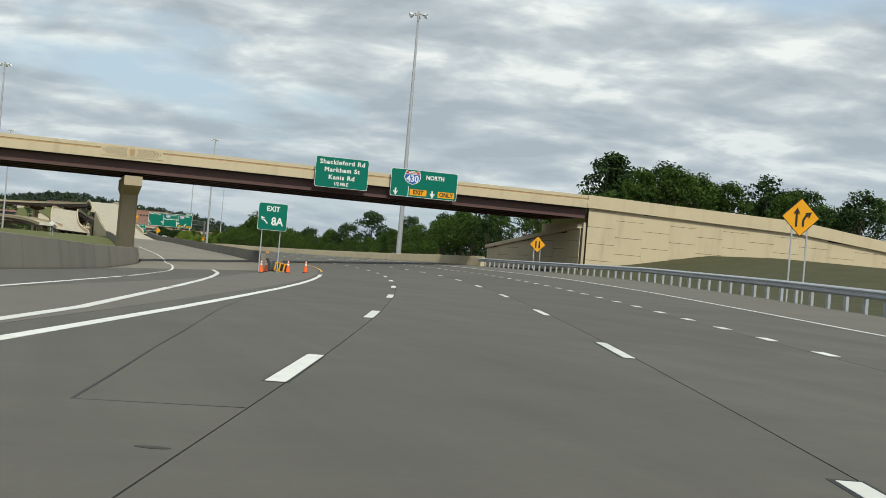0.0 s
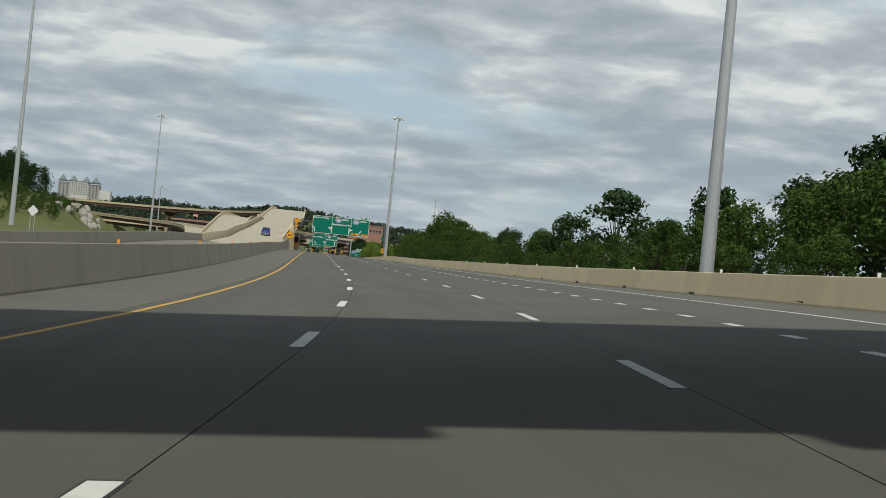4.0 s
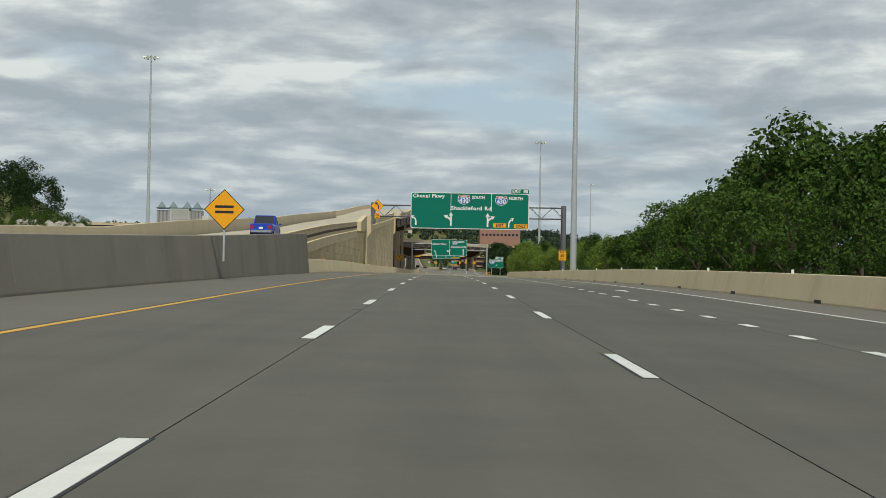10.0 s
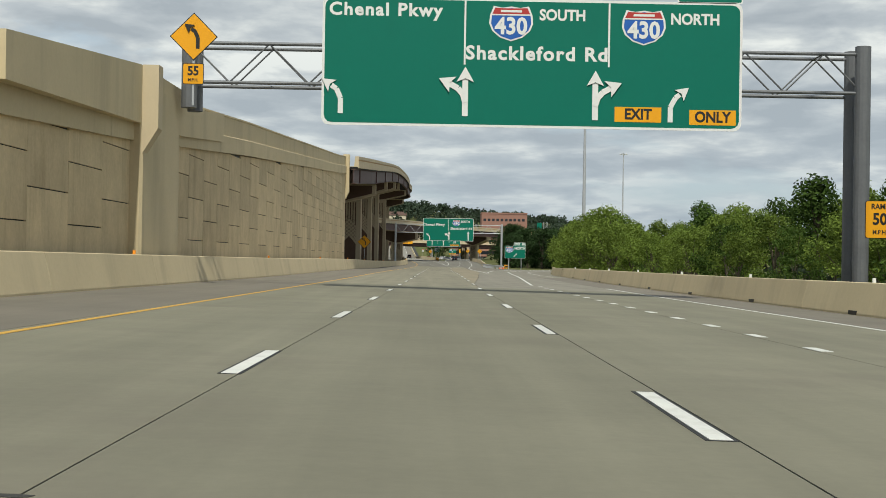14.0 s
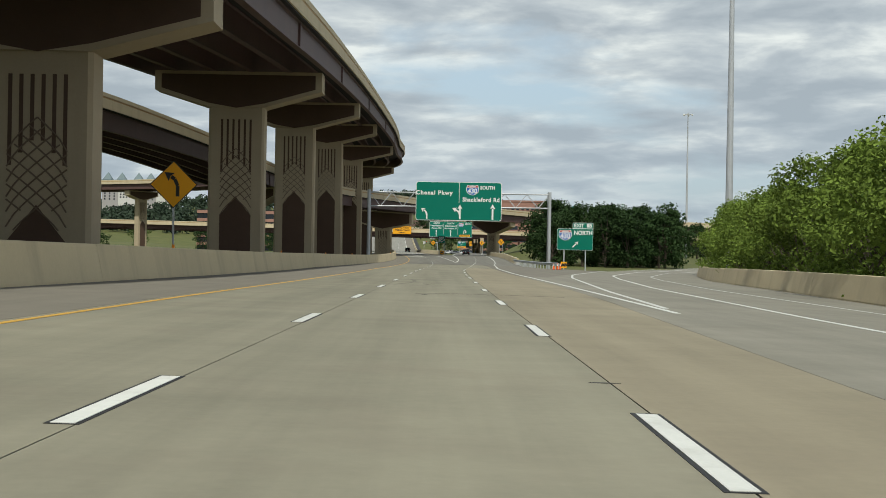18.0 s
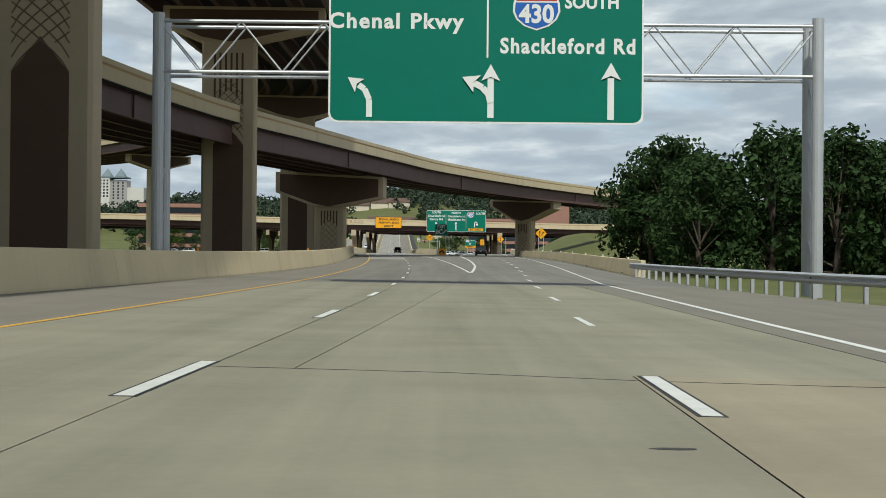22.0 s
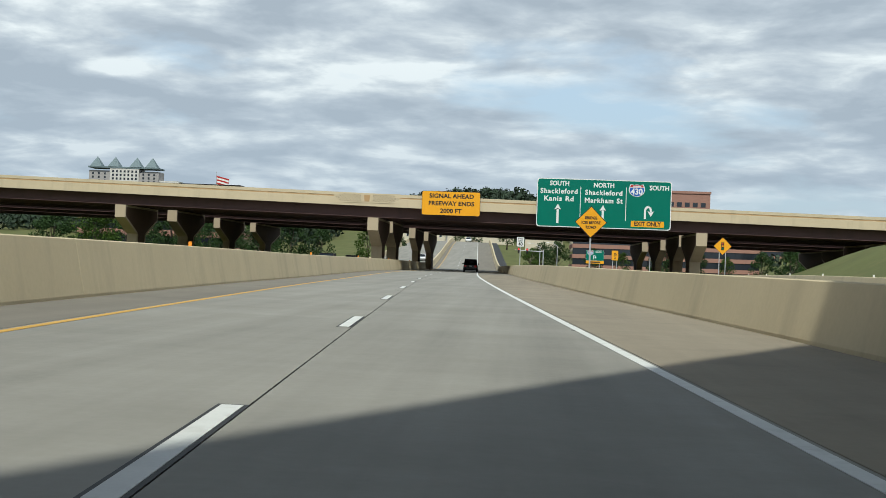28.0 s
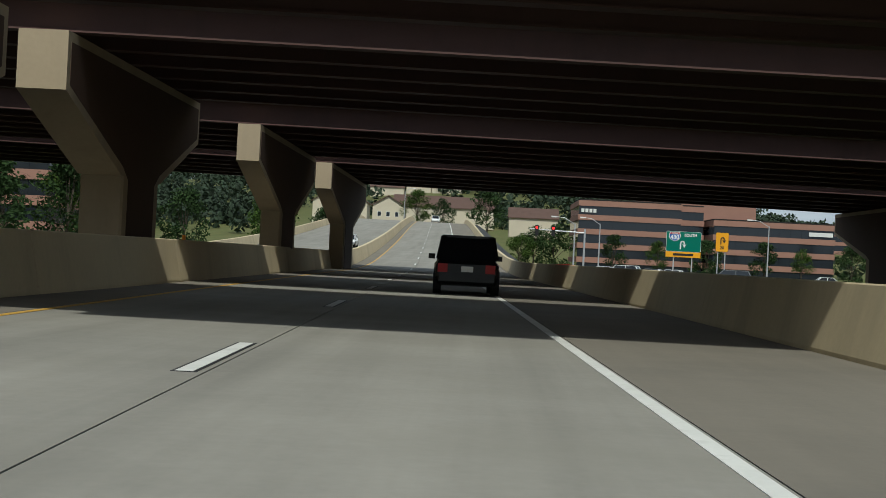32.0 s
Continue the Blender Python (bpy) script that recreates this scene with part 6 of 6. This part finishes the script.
def office(x0, y0, x1, y1, z0, floors, label, fh=3.9):
    b = thing("office_building", ((x0 + x1) / 2, (y0 + y1) / 2, z0), label, "building")
    for k in range(floors):
        z = z0 + k * fh
        part("floor_band", box(x0, y0, z + fh - 1.5, x1, y1, z + fh), BRICKP, b, "pink brown band", absolute=True)
        n = max(3, int((x1 - x0) / 3.0))
        for i in range(n):
            a, e = x0 + 0.25 + i * (x1 - x0 - 0.5) / n, x0 + 0.25 + (i + 1) * (x1 - x0 - 0.5) / n
            part("window", box(a + 0.04, y0 + 0.25, z, e - 0.04, y0 + 0.4, z + fh - 1.5), GLZ, b, absolute=True)
        part("glazed_core", box(x0 + 0.2, y0 + 0.45, z, x1 - 0.2, y1 - 0.2, z + fh - 1.5), GLZ, b, absolute=True)
    part("roof", box(x0 + 0.3, y0 + 0.3, z0 + floors * fh, x1 - 0.3, y1 - 0.3, z0 + floors * fh + 0.4), DECK_SHADE, b, absolute=True)
    return b


zo = ground_z(90, 1400)
ob = office(61.5, 1396, 90, 1430, zo, 5, "five-storey office building with pink bands and dark glass")
office(90.5, 1404, 97.5, 1432, zo, 5, "recessed brick office entrance block")
office(98, 1392, 131, 1428, zo, 4, "four-storey office wing with pink bands and dark glass")
lg = thing("roof_sign", (64.5, 1395.85, zo + 16.2), "white company sign on the office building", "sign")
for k in range(4):
    part("text_bar", box(-2.2 + k * 1.1, -0.1, 0, -1.4 + k * 1.1, 0.1, 1.0), SWHITE, lg)
lg = thing("roof_sign", (127, 1391.85, zo + 12.4), "white company sign on the office wing", "sign")
part("text_bar", box(-3.2, -0.1, 0, 3.2, 0.1, 1.1), SWHITE, lg)
UP = thing("office_building", (101, 1446, zo), "tall pink brick office block behind the glass offices", "building")
part("wall", box(-17, -12, -1, 17, 12, 37.6 - zo), BRICKP, UP)
part("roof_edge", box(-17.3, -12.3, 37.6 - zo, 17.3, 12.3, 38.6 - zo), BRICKP, UP)
for k in range(10):
    part("window", box(-15.6 + k * 3.2, -12.1, 32.2 - zo, -13.6 + k * 3.2, -11.9, 34.0 - zo), GLZ, UP)
office(-72, 1230, -30, 1262, ground_z(-50, 1240), 5, "brown banded office building behind dark trees")
office(130, 1600, 260, 1660, ground_z(190, 1600) - 18, 7, "long pink brown office block on the far hill")


def house(x, y, z, w, d, h, label, roof=ROOFT, wall=STUCCO, turn=0.0):
    b = thing("house", (x, y, z), label, "house", turn=turn)
    part("wall", upright([(-w / 2, -2), (w / 2, -2), (w / 2, h), (0, h + w * 0.28), (-w / 2, h)], -d / 2, d / 2), wall, b)
    for sx in (-1, 1):
        part("roof", ([(0, -d / 2 - 0.4, h + w * 0.28 + 0.25), (0, d / 2 + 0.4, h + w * 0.28 + 0.25), (sx * (w / 2 + 0.5), d / 2 + 0.4, h - 0.15), (sx * (w / 2 + 0.5), -d / 2 - 0.4, h - 0.15), (0, -d / 2 - 0.4, h + w * 0.28), (0, d / 2 + 0.4, h + w * 0.28), (sx * (w / 2 + 0.5), d / 2 + 0.4, h - 0.4), (sx * (w / 2 + 0.5), -d / 2 - 0.4, h - 0.4)], [(0, 1, 2, 3), (7, 6, 5, 4), (0, 3, 7, 4), (1, 5, 6, 2), (2, 6, 7, 3)]), roof, b)
    for k in (-1, 0, 1):
        for zz in np.arange(1.0, h - 1.2, 2.8):
            win = part("window", box(k * w * 0.28 - 0.55, -d / 2 - 0.04, zz, k * w * 0.28 + 0.55, -d / 2 + 0.05, zz + 1.4), SWHITE, b)
            part("pane", box(k * w * 0.28 - 0.45, -d / 2 - 0.05, zz + 0.1, k * w * 0.28 + 0.45, -d / 2 - 0.041, zz + 1.3), GLZ, win)
    return b


house(9.5, 1395, 11.5, 8.5, 12, 7.0, "pale gabled apartment house on the hill")
house(22, 1480, 17, 13, 34, 5.0, "brown-roofed apartment row with cream walls", turn=1.5708)
house(52, 1470, 15, 11, 16, 4.6, "cream apartment block with a brown roof", turn=1.5708)
house(-12, 1470, 16, 18, 12, 6, "pale gabled house among trees")
for x, y, w in ((-43, 1778, 13), (-19.5, 1775, 19), (-2, 1782, 14), (14, 1780, 17)):
    house(x, y, ground_z(x, y), 12, w, 4.2, "pale house with a brown roof on the wooded ridge", turn=1.5708)

# the hotel on the skyline
HTL = (-243.6, 1830, 40.0)
ht = thing("hotel", HTL, "grey and cream hotel with green pyramid roof caps", "hotel")
GREYR = surf("green grey metal roof", (0.13, 0.17, 0.18), 0.6, var=0.08)
PALE = surf("pale hotel stucco", (0.55, 0.53, 0.49), 0.9, var=0.05)
GREYW = surf("grey hotel stucco", (0.33, 0.31, 0.30), 0.9, var=0.05)
ht.scale = (0.88, 0.88, 0.88)
hz0 = 30.7
part("centre_wall", box(-12, -9, -6, 12, 9, hz0), PALE, ht, "pale centre block")
part("wing", box(-30, -7, -6, -12, 9, hz0 - 2), GREYW, ht)
part("wing", box(12, -7, -6, 28, 9, hz0 - 2), GREYW, ht)
part("low_wing", box(28, -5, -6, 44, 9, hz0 - 9), PALE, ht)
part("roof_band", box(-30.3, -9.3, hz0, 28.3, 9.3, hz0 + 1.2), GREYR, ht)
for x in (-24, -9, 9, 22):
    part("roof_cap", ([(x - 5, -9.5, hz0 + 1.2), (x + 5, -9.5, hz0 + 1.2), (x + 5, 0.5, hz0 + 1.2), (x - 5, 0.5, hz0 + 1.2), (x, -4.5, hz0 + 9.6)], [(0, 1, 4), (1, 2, 4), (2, 3, 4), (3, 0, 4), (3, 2, 1, 0)]), GREYR, ht, "green grey pyramid roof")
for j in range(6):
    for i in range(7):
        part("window", box(-10.2 + i * 3.2, -9.12, hz0 - 3.4 - j * 3.0, -8.6 + i * 3.2, -9.0, hz0 - 1.6 - j * 3.0), GLZ, ht)
    for i in range(3):
        part("window", box(-27.5 + i * 5, -7.12, hz0 - 5.4 - j * 3.0, -26 + i * 5, -7.0, hz0 - 3.6 - j * 3.0), GLZ, ht)
        part("window", box(14.5 + i * 4.5, -7.12, hz0 - 5.4 - j * 3.0, 16 + i * 4.5, -7.0, hz0 - 3.6 - j * 3.0), GLZ, ht)

# signs and lights beyond the bridge
z6 = ground_z(57, 1180)
u4 = board("guide_sign", (57.4, 1180, 6.75), 3.8, 2.2, "green southbound turn-back guide sign on two posts", [("shield", 24, 26, 34), ("t", "SOUTH", 70, 18, 14), ("u_turn", 46, 66, 44)], (0, 0, 100, 100))
part("yellow_strip", box(-1.9, -0.01, -0.62, 1.9, 0.03, -0.03), ORANGE, u4, "yellow lower panel")
part("text_bar", box(-1.1, -0.02, -0.45, 1.1, -0.011, -0.2), SBLACK, u4)
for q in (-1.0, 1.0):
    part("post", box(q - 0.06, 0.13, z6 - 6.9, q + 0.06, 0.22, 2.0), GALV, u4)
tb = board("turn_back_sign", (61.6, 1180, 6.95), 1.4, 2.1, "yellow turn-back advisory sign on two posts", [("u_turn", 50, 42, 40), ("t", "20", 50, 80, 16)], (0, 0, 100, 100), ORANGE, SBLACK, SBLACK)
for q in (-0.4, 0.4):
    part("post", box(q - 0.05, 0.13, z6 - 7.1, q + 0.05, 0.2, 1.9), GALV, tb)


def lamp_post(x, y, z, h, reach, label="grey street lamp with a long curved arm"):
    l = thing("street_lamp", (x, y, z), label, "street lamp", group="street lamps")
    part("pole", tube((0, 0, -0.3), (0, 0, h), 0.11, 0.06, 9), GALV, l)
    part("arm", join(tube((0, 0, h - 0.1), (reach * 0.5, 0, h + 0.6), 0.05, n=6), tube((reach * 0.5, 0, h + 0.6), (reach, 0, h + 0.7), 0.04, n=6)), GALV, l)
    part("lamp_head", box(reach - 0.35, -0.14, h + 0.6, reach + 0.35, 0.14, h + 0.76, 0.05), SWHITE, l)


lamp_post(45.8, 1185, z6, 6.2, -2.4)
lamp_post(71, 1200, z6, 7.5, -2.4)
lamp_post(50, 1200, z6, 6.8, -2.2)
lamp_post(17.5, 1330, 12, 7.5, 2.0)
ts = thing("traffic_signal", (46.4, 1178, z6), "traffic signal mast arm with red lights lit", "traffic signal")
part("mast_pole", tube((0, 0, -0.3), (0, 0, 5.4), 0.12, 0.1, 9), GALV, ts)
part("mast_arm", tube((0, 0, 5.0), (-6.0, 0, 5.2), 0.08, 0.05, 7), GALV, ts)
GLOWRED = plain("lit red lens", (1.0, 0.02, 0.02), 0.4, 0, 0.3, 2.5)
for q in (-3.4, -5.2):
    hd = part("signal_head", box(q - 0.2, -0.16, 4.5, q + 0.2, 0.1, 5.6, 0.04), RUBBER, ts, "black signal head")
    part("red_lens", tube((q, -0.2, 5.35), (q, -0.165, 5.35), 0.13, n=12), GLOWRED, hd)
tw = thing("lattice_tower", (94.3, 1028, ground_z(94, 1028)), "galvanised lattice sign tower with a green panel", "lattice tower")
for sx in (-0.9, 0.9):
    for sy in (-0.6, 0.6):
        part("leg", tube((sx, sy, -0.3), (sx * 0.8, sy * 0.8, 12.5), 0.07, n=6), GALV, tw)
for k in range(8):
    z0 = k * 1.56
    part("brace", join(tube((-0.9, -0.6, z0), (0.9, -0.6, z0 + 1.56), 0.035, n=4), tube((0.9, -0.6, z0), (-0.9, -0.6, z0 + 1.56), 0.035, n=4), tube((-0.9, -0.6, z0), (0.9, -0.6, z0), 0.03, n=4)), GALV, tw)
part("sign_panel", box(-3.6, -0.7, 9.5, -1.6, -0.62, 12.0), GREEN, tw, "green sign panel")
fl = thing("flagpole", (-60, 1330, ground_z(-60, 1330)), "tall flagpole with a striped flag", "flagpole")
part("pole", tube((0, 0, 0), (0, 0, 30), 0.2, 0.08, 8), GALV, fl)
for k in range(7):
    part("flag_stripe", upright([(0.1, 28.6 - k * 0.55), (4.2, 27.6 - k * 0.55), (4.2, 27.05 - k * 0.55), (0.1, 28.05 - k * 0.55)], -0.02, 0.02), SRED if k % 2 == 0 else SWHITE, fl)


# ---- bridge ornaments ----
ORN = surf("dark ornament paint", (0.10, 0.075, 0.055), 0.85, var=0.1)


def ornament(x0, x1, y, zb, zt, bridge):
    """A cream field with two fans of crossing arcs and an ochre keystone, on a parapet's face."""
    part("ornament_field", box(x0 - 0.15, y - 0.03, zb - 0.08, x1 + 0.15, y, zt + 0.08), CREAM, bridge, "cream field with crossing arcs", absolute=True)
    mid, h = (x0 + x1) / 2, zt - zb
    k = (x1 - x0) * 0.05
    part("keystone", upright([(mid - k * 0.72, zb + 0.06), (mid + k * 0.72, zb + 0.06), (mid + k, zt - 0.1), (mid - k, zt - 0.1)], y - 0.045, y - 0.031), surf_band, bridge, "ochre keystone emblem", absolute=True)
    for sgn in (-1, 1):
        inner, outer = mid + sgn * (x1 - x0) * 0.09, (x1 if sgn > 0 else x0)
        span = abs(outer - inner)
        for fam in (-1, 1):
            for i in range(9):
                pts = []
                for q in range(13):
                    f = q / 12
                    d = i / 8 * span * 1.02 - 0.12 * span + (f ** 1.6 if fam > 0 else (1 - f) ** 1.6) * span * 0.26
                    z = zb + 0.02 + f * (h - 0.04)
                    lim = span * (1 - 0.30 * abs(2 * f - 1) ** 2)
                    if 0.0 <= d <= lim:
                        pts.append(Vector((inner + sgn * d, y - 0.036, z)))
                if len(pts) > 1:
                    part("arc_rib", join(*[tube(a, b, h * 0.016, n=4) for a, b in zip(pts, pts[1:])]), ORN, bridge, absolute=True)


ornament(20.0, 27.3, 1050.49, 11.3, 12.22, front_bridge)
ornament(9.9, 15.4, 147.89, 9.62, 10.42, ov_a)

# ---- drain slots and reflectors on the barriers ----
# Black strips laid on the face stand for the shade inside open slots.
for s in np.arange(125, 556, 12.19):
    u = right_edge(s) - 0.4
    part("drain_slot", sweep(along(s, s + 0.75, u - 0.004, 1.0), [(0.02, 0.012), (0.02, 0.13), (-0.004, 0.13), (-0.004, 0.012)]), SBLACK, right_run, absolute=True)
for s in np.arange(764, 1000, 12.19):
    part("drain_slot", sweep(along(s, s + 0.75, lambda q: exit_c(q) - 0.304, 1.0), [(0.02, 0.012), (0.02, 0.13), (-0.004, 0.13), (-0.004, 0.012)]), SBLACK, exit_run, absolute=True)
AMBER = plain("amber reflector plastic", (0.85, 0.30, 0.03), 0.3)


def reflector(p, material, run):
    part("reflector", box(p.x - 0.05, p.y - 0.03, p.z - 0.02, p.x + 0.05, p.y + 0.03, p.z + 0.13, 0.015), material, run, absolute=True)


for s in np.arange(130, 556, 14.6):
    reflector(at(s, right_edge(s) - 0.08, 0.95), SWHITE, right_run)
for s in np.arange(764, 1000, 14.6):
    reflector(at(s, exit_c(s) + 0.02, 0.95), SWHITE, exit_run)
for s in np.arange(78, 318, 24.4):
    reflector(at(s, -9.25, 1.15), AMBER, grey_run)
for s in np.arange(404, 1040, 33.4):
    reflector(at(s, left_edge(s) - 0.3, tab(s, (389, 0.95), (560, 1.1), (800, 1.15))), AMBER, left_run)

# ---- wear on the pavement ----
SKID = surf("rubber skid mark", (0.085, 0.078, 0.064), 0.9, var=0.35, scale=1.5, fine=12)
SKID_OLD = surf("rubber mark on dark concrete", (0.062, 0.058, 0.050), 0.9, var=0.3, scale=1.5, fine=12)
SKID_FAINT = surf("faint rubber mark", (0.150, 0.138, 0.108), 0.9, var=0.25, scale=1.5, fine=12)
SEAL = surf("dark sealant blob", (0.042, 0.040, 0.037), 0.8, var=0.3, scale=3)


def trace(name, pts, w0, w1, material, top=0.003):
    """A thin mark along (s, u) places, widening from w0 to w1."""
    fine = []
    for (s0, u0), (s1, u1) in zip(pts, pts[1:]):
        for k in range(4):
            f = k / 4
            fine.append((s0 + (s1 - s0) * f, u0 + (u1 - u0) * f))
    fine.append(pts[-1])
    v, n = [], len(fine)
    for i, (s, u) in enumerate(fine):
        a, b = fine[max(i - 1, 0)], fine[min(i + 1, n - 1)]
        d = Vector((b[0] - a[0], b[1] - a[1])).normalized()
        w = (w0 + (w1 - w0) * i / (n - 1)) / 2
        for q, z in ((-w, 0.0005), (-w, top), (w, top), (w, 0.0005)):
            v.append(at(s - d.y * q, u + d.x * q, z))
    f = [(4 * k + i, 4 * k + (i + 1) % 4, 4 * k + 4 + (i + 1) % 4, 4 * k + 4 + i) for k in range(n - 1) for i in range(4)]
    return part(name, (v, f + [(3, 2, 1, 0), tuple(4 * n - 4 + i for i in range(4))]), material, road, absolute=True)


trace("skid_mark", [(591.2, -0.20), (591.85, -0.12), (592.3, 0.05), (592.7, 0.25), (593.05, 0.55), (593.3, 0.9), (593.5, 1.4), (593.62, 1.75)], 0.11, 0.07, SKID)
trace("skid_mark", [(593.62, 1.78), (593.68, 2.4), (593.66, 3.1), (593.5, 4.0)], 0.07, 0.05, SKID)
trace("skid_mark", [(592.1, -0.42), (592.6, -0.25), (593.0, 0.0), (593.25, 0.35), (593.4, 0.8)], 0.06, 0.05, SKID_FAINT)
trace("skid_mark", [(607.9, 0.35), (607.2, -0.1), (606.5, -0.44), (605.7, -0.40), (605.2, -0.15), (605.0, 0.3)], 0.10, 0.06, SKID)
trace("skid_mark", [(617, -1.2), (612, -0.9), (608, -1.0), (604, -1.5)], 0.16, 0.10, SKID_FAINT)
trace("skid_mark", [(223.4, -1.29), (221.5, -1.36), (220.0, -1.42)], 0.05, 0.08, SKID_OLD)
trace("saw_joint", [(-10.65, -2.86), (-10.55, -2.3), (-10.45, -1.76)], 0.02, 0.02, JOINT)
trace("saw_joint", [(-10.65, -2.86), (-6, -3.4), (-2, -3.82), (2.8, -4.33), (20, -5.5)], 0.025, 0.02, JOINT)
WEAR = random.Random(77)
spots = [(-12.4, -1.92), (216.75, -1.87), (217.65, -1.87), (212.95, 1.79), (225.5, 1.84), (251.5, -6.6), (250.2, -6.8), (278.0, -1.84), (290.7, -1.92), (297.85, 1.83), (413.35, -1.82), (408.05, 1.83), (420.65, 1.92), (593.05, 1.74), (763.8, -1.84), (812.6, -1.88), (812.95, -1.85), (812.05, -1.76), (978.05, -1.88), (989.2, -0.02)]
spots += [(k * 21.7 + WEAR.uniform(-6, 6), WEAR.choice((-1.84, -1.8, 1.82)) + WEAR.uniform(-0.05, 0.05)) for k in range(1, 47)]
for s, u in spots:
    r, e = WEAR.uniform(0.05, 0.09), WEAR.uniform(0.14, 0.32)
    ring = [(e * 0.5 * math.cos(a) * WEAR.uniform(0.7, 1.1), r * math.sin(a) * WEAR.uniform(0.7, 1.1)) for a in np.arange(0, 6.2, 0.7)]
    low, hi = [at(s + b * 0.6, u + a, 0.0005) for a, b in ring], [at(s + b * 0.6, u + a, 0.0035) for a, b in ring]
    n = len(ring)
    part("sealant_blob", (low + hi, [tuple(range(n, 2 * n))[::-1]] + [(i, (i + 1) % n, n + (i + 1) % n, n + i) for i in range(n)]), SEAL, road, absolute=True)

# lights on the signal-ahead sign
for z, mt in ((1.12, SRED), (0.884, ORANGE), (0.64, GREEN)):
    part("signal_disc", tube((0, -0.05, z), (0, -0.03, z), 0.085, n=14), mt, sah)

trace("saw_joint", [(944.1, -1.62), (944.0, 0.85), (943.95, 1.9)], 0.02, 0.02, JOINT)
trace("stain_band", [(87.2, -5.4), (86.95, -1.8), (86.6, -0.65), (86.85, 1.76), (87.0, 4.5)], 0.3, 0.5, surf("dark road stain", (0.066, 0.063, 0.056), 0.9, var=0.3, scale=0.8))
for q in range(9):
    trace("stain_streak", [(85.1 + q * 0.21, 1.0 + WEAR.uniform(-0.2, 0.3)), (85.1 + q * 0.21, 1.75 + WEAR.uniform(-0.2, 0.1))], 0.03, 0.09, SKID)

# ---- rocks at the foot of the wooded hill ----
STONE = surf("weathered pale rock", (0.34, 0.31, 0.27), 0.95, var=0.25, scale=0.5, fine=3, bump=0.5, tint=(0.14, 0.13, 0.11), each=0.1)
ROCKS = random.Random(9)
for k in range(26):
    x, y = -44.5 - 15 * ROCKS.random(), ROCKS.uniform(648, 700)
    r = ROCKS.uniform(1.0, 2.3)
    v, f = [], []
    for j, (zz, rr) in enumerate(((-0.6, 1.0), (0.5, 1.05), (1.1, 0.7), (1.4, 0.25))):
        v += [(r * rr * math.cos(i * 0.785) * ROCKS.uniform(0.75, 1.15), r * rr * math.sin(i * 0.785) * ROCKS.uniform(0.75, 1.15), r * zz * ROCKS.uniform(0.85, 1.1)) for i in range(8)]
    for j in range(3):
        f += [(8 * j + i, 8 * j + (i + 1) % 8, 8 * j + 8 + (i + 1) % 8, 8 * j + 8 + i) for i in range(8)]
    f.append(tuple(range(24, 32)))
    b = Vector((x, y, ground_z(x, y)))
    solo("rock", ([(b.x + q[0], b.y + q[1], b.z + q[2]) for q in v], f), STONE, "pale weathered rock at the foot of the wooded hill", "rock", group="rocks", base=b)

for s, u in ((706.5, 13.1), (707.5, 13.5), (705.5, 12.6)):
    p = at(s, u)
    cone(p.x, p.y, p.z)

trace("saw_joint", [(696.1, -1.74), (695.95, 0.5), (695.5, 2.3), (695.4, 3.5), (695.3, 5.3)], 0.025, 0.025, JOINT)

# ---- traffic on the opposite roadway ----
for s in (880, 940, 1000):
    slab(s, s + 60, -24.0, lambda q: left_edge(q) - 0.6, PAVE_PALE, road, top=-0.1, thick=0.3)
PSILVER = plain("silver car paint", (0.42, 0.43, 0.45), 0.3, 0.4, 0.6)
for s, u, mt, lab, kd in ((1036, -14.5, PBLACK, "black utility car on the opposite roadway", "suv"), (1014, -15.2, PBLACK, "dark utility car behind the concrete barrier", "suv")):
    p = at(s, u, -0.1)
    car(p.x, p.y, p.z, mt, lab, 3.14 + head(s), kd)
for x, y, mt, lab, kd in ((-37, 1150, PWHITE, "white utility car in the car park beyond the bridge", "suv"), (-8, 1152, PSILVER, "silver sedan in the car park beyond the bridge", "sedan"), (-14, 1156, PGREY, "grey sedan in the car park beyond the bridge", "sedan"), (-43, 1154, PWHITE, "white sedan in the car park beyond the bridge", "sedan")):
    car(x, y, ground_z(x, y) + 0.02, mt, lab, 1.4, kd)
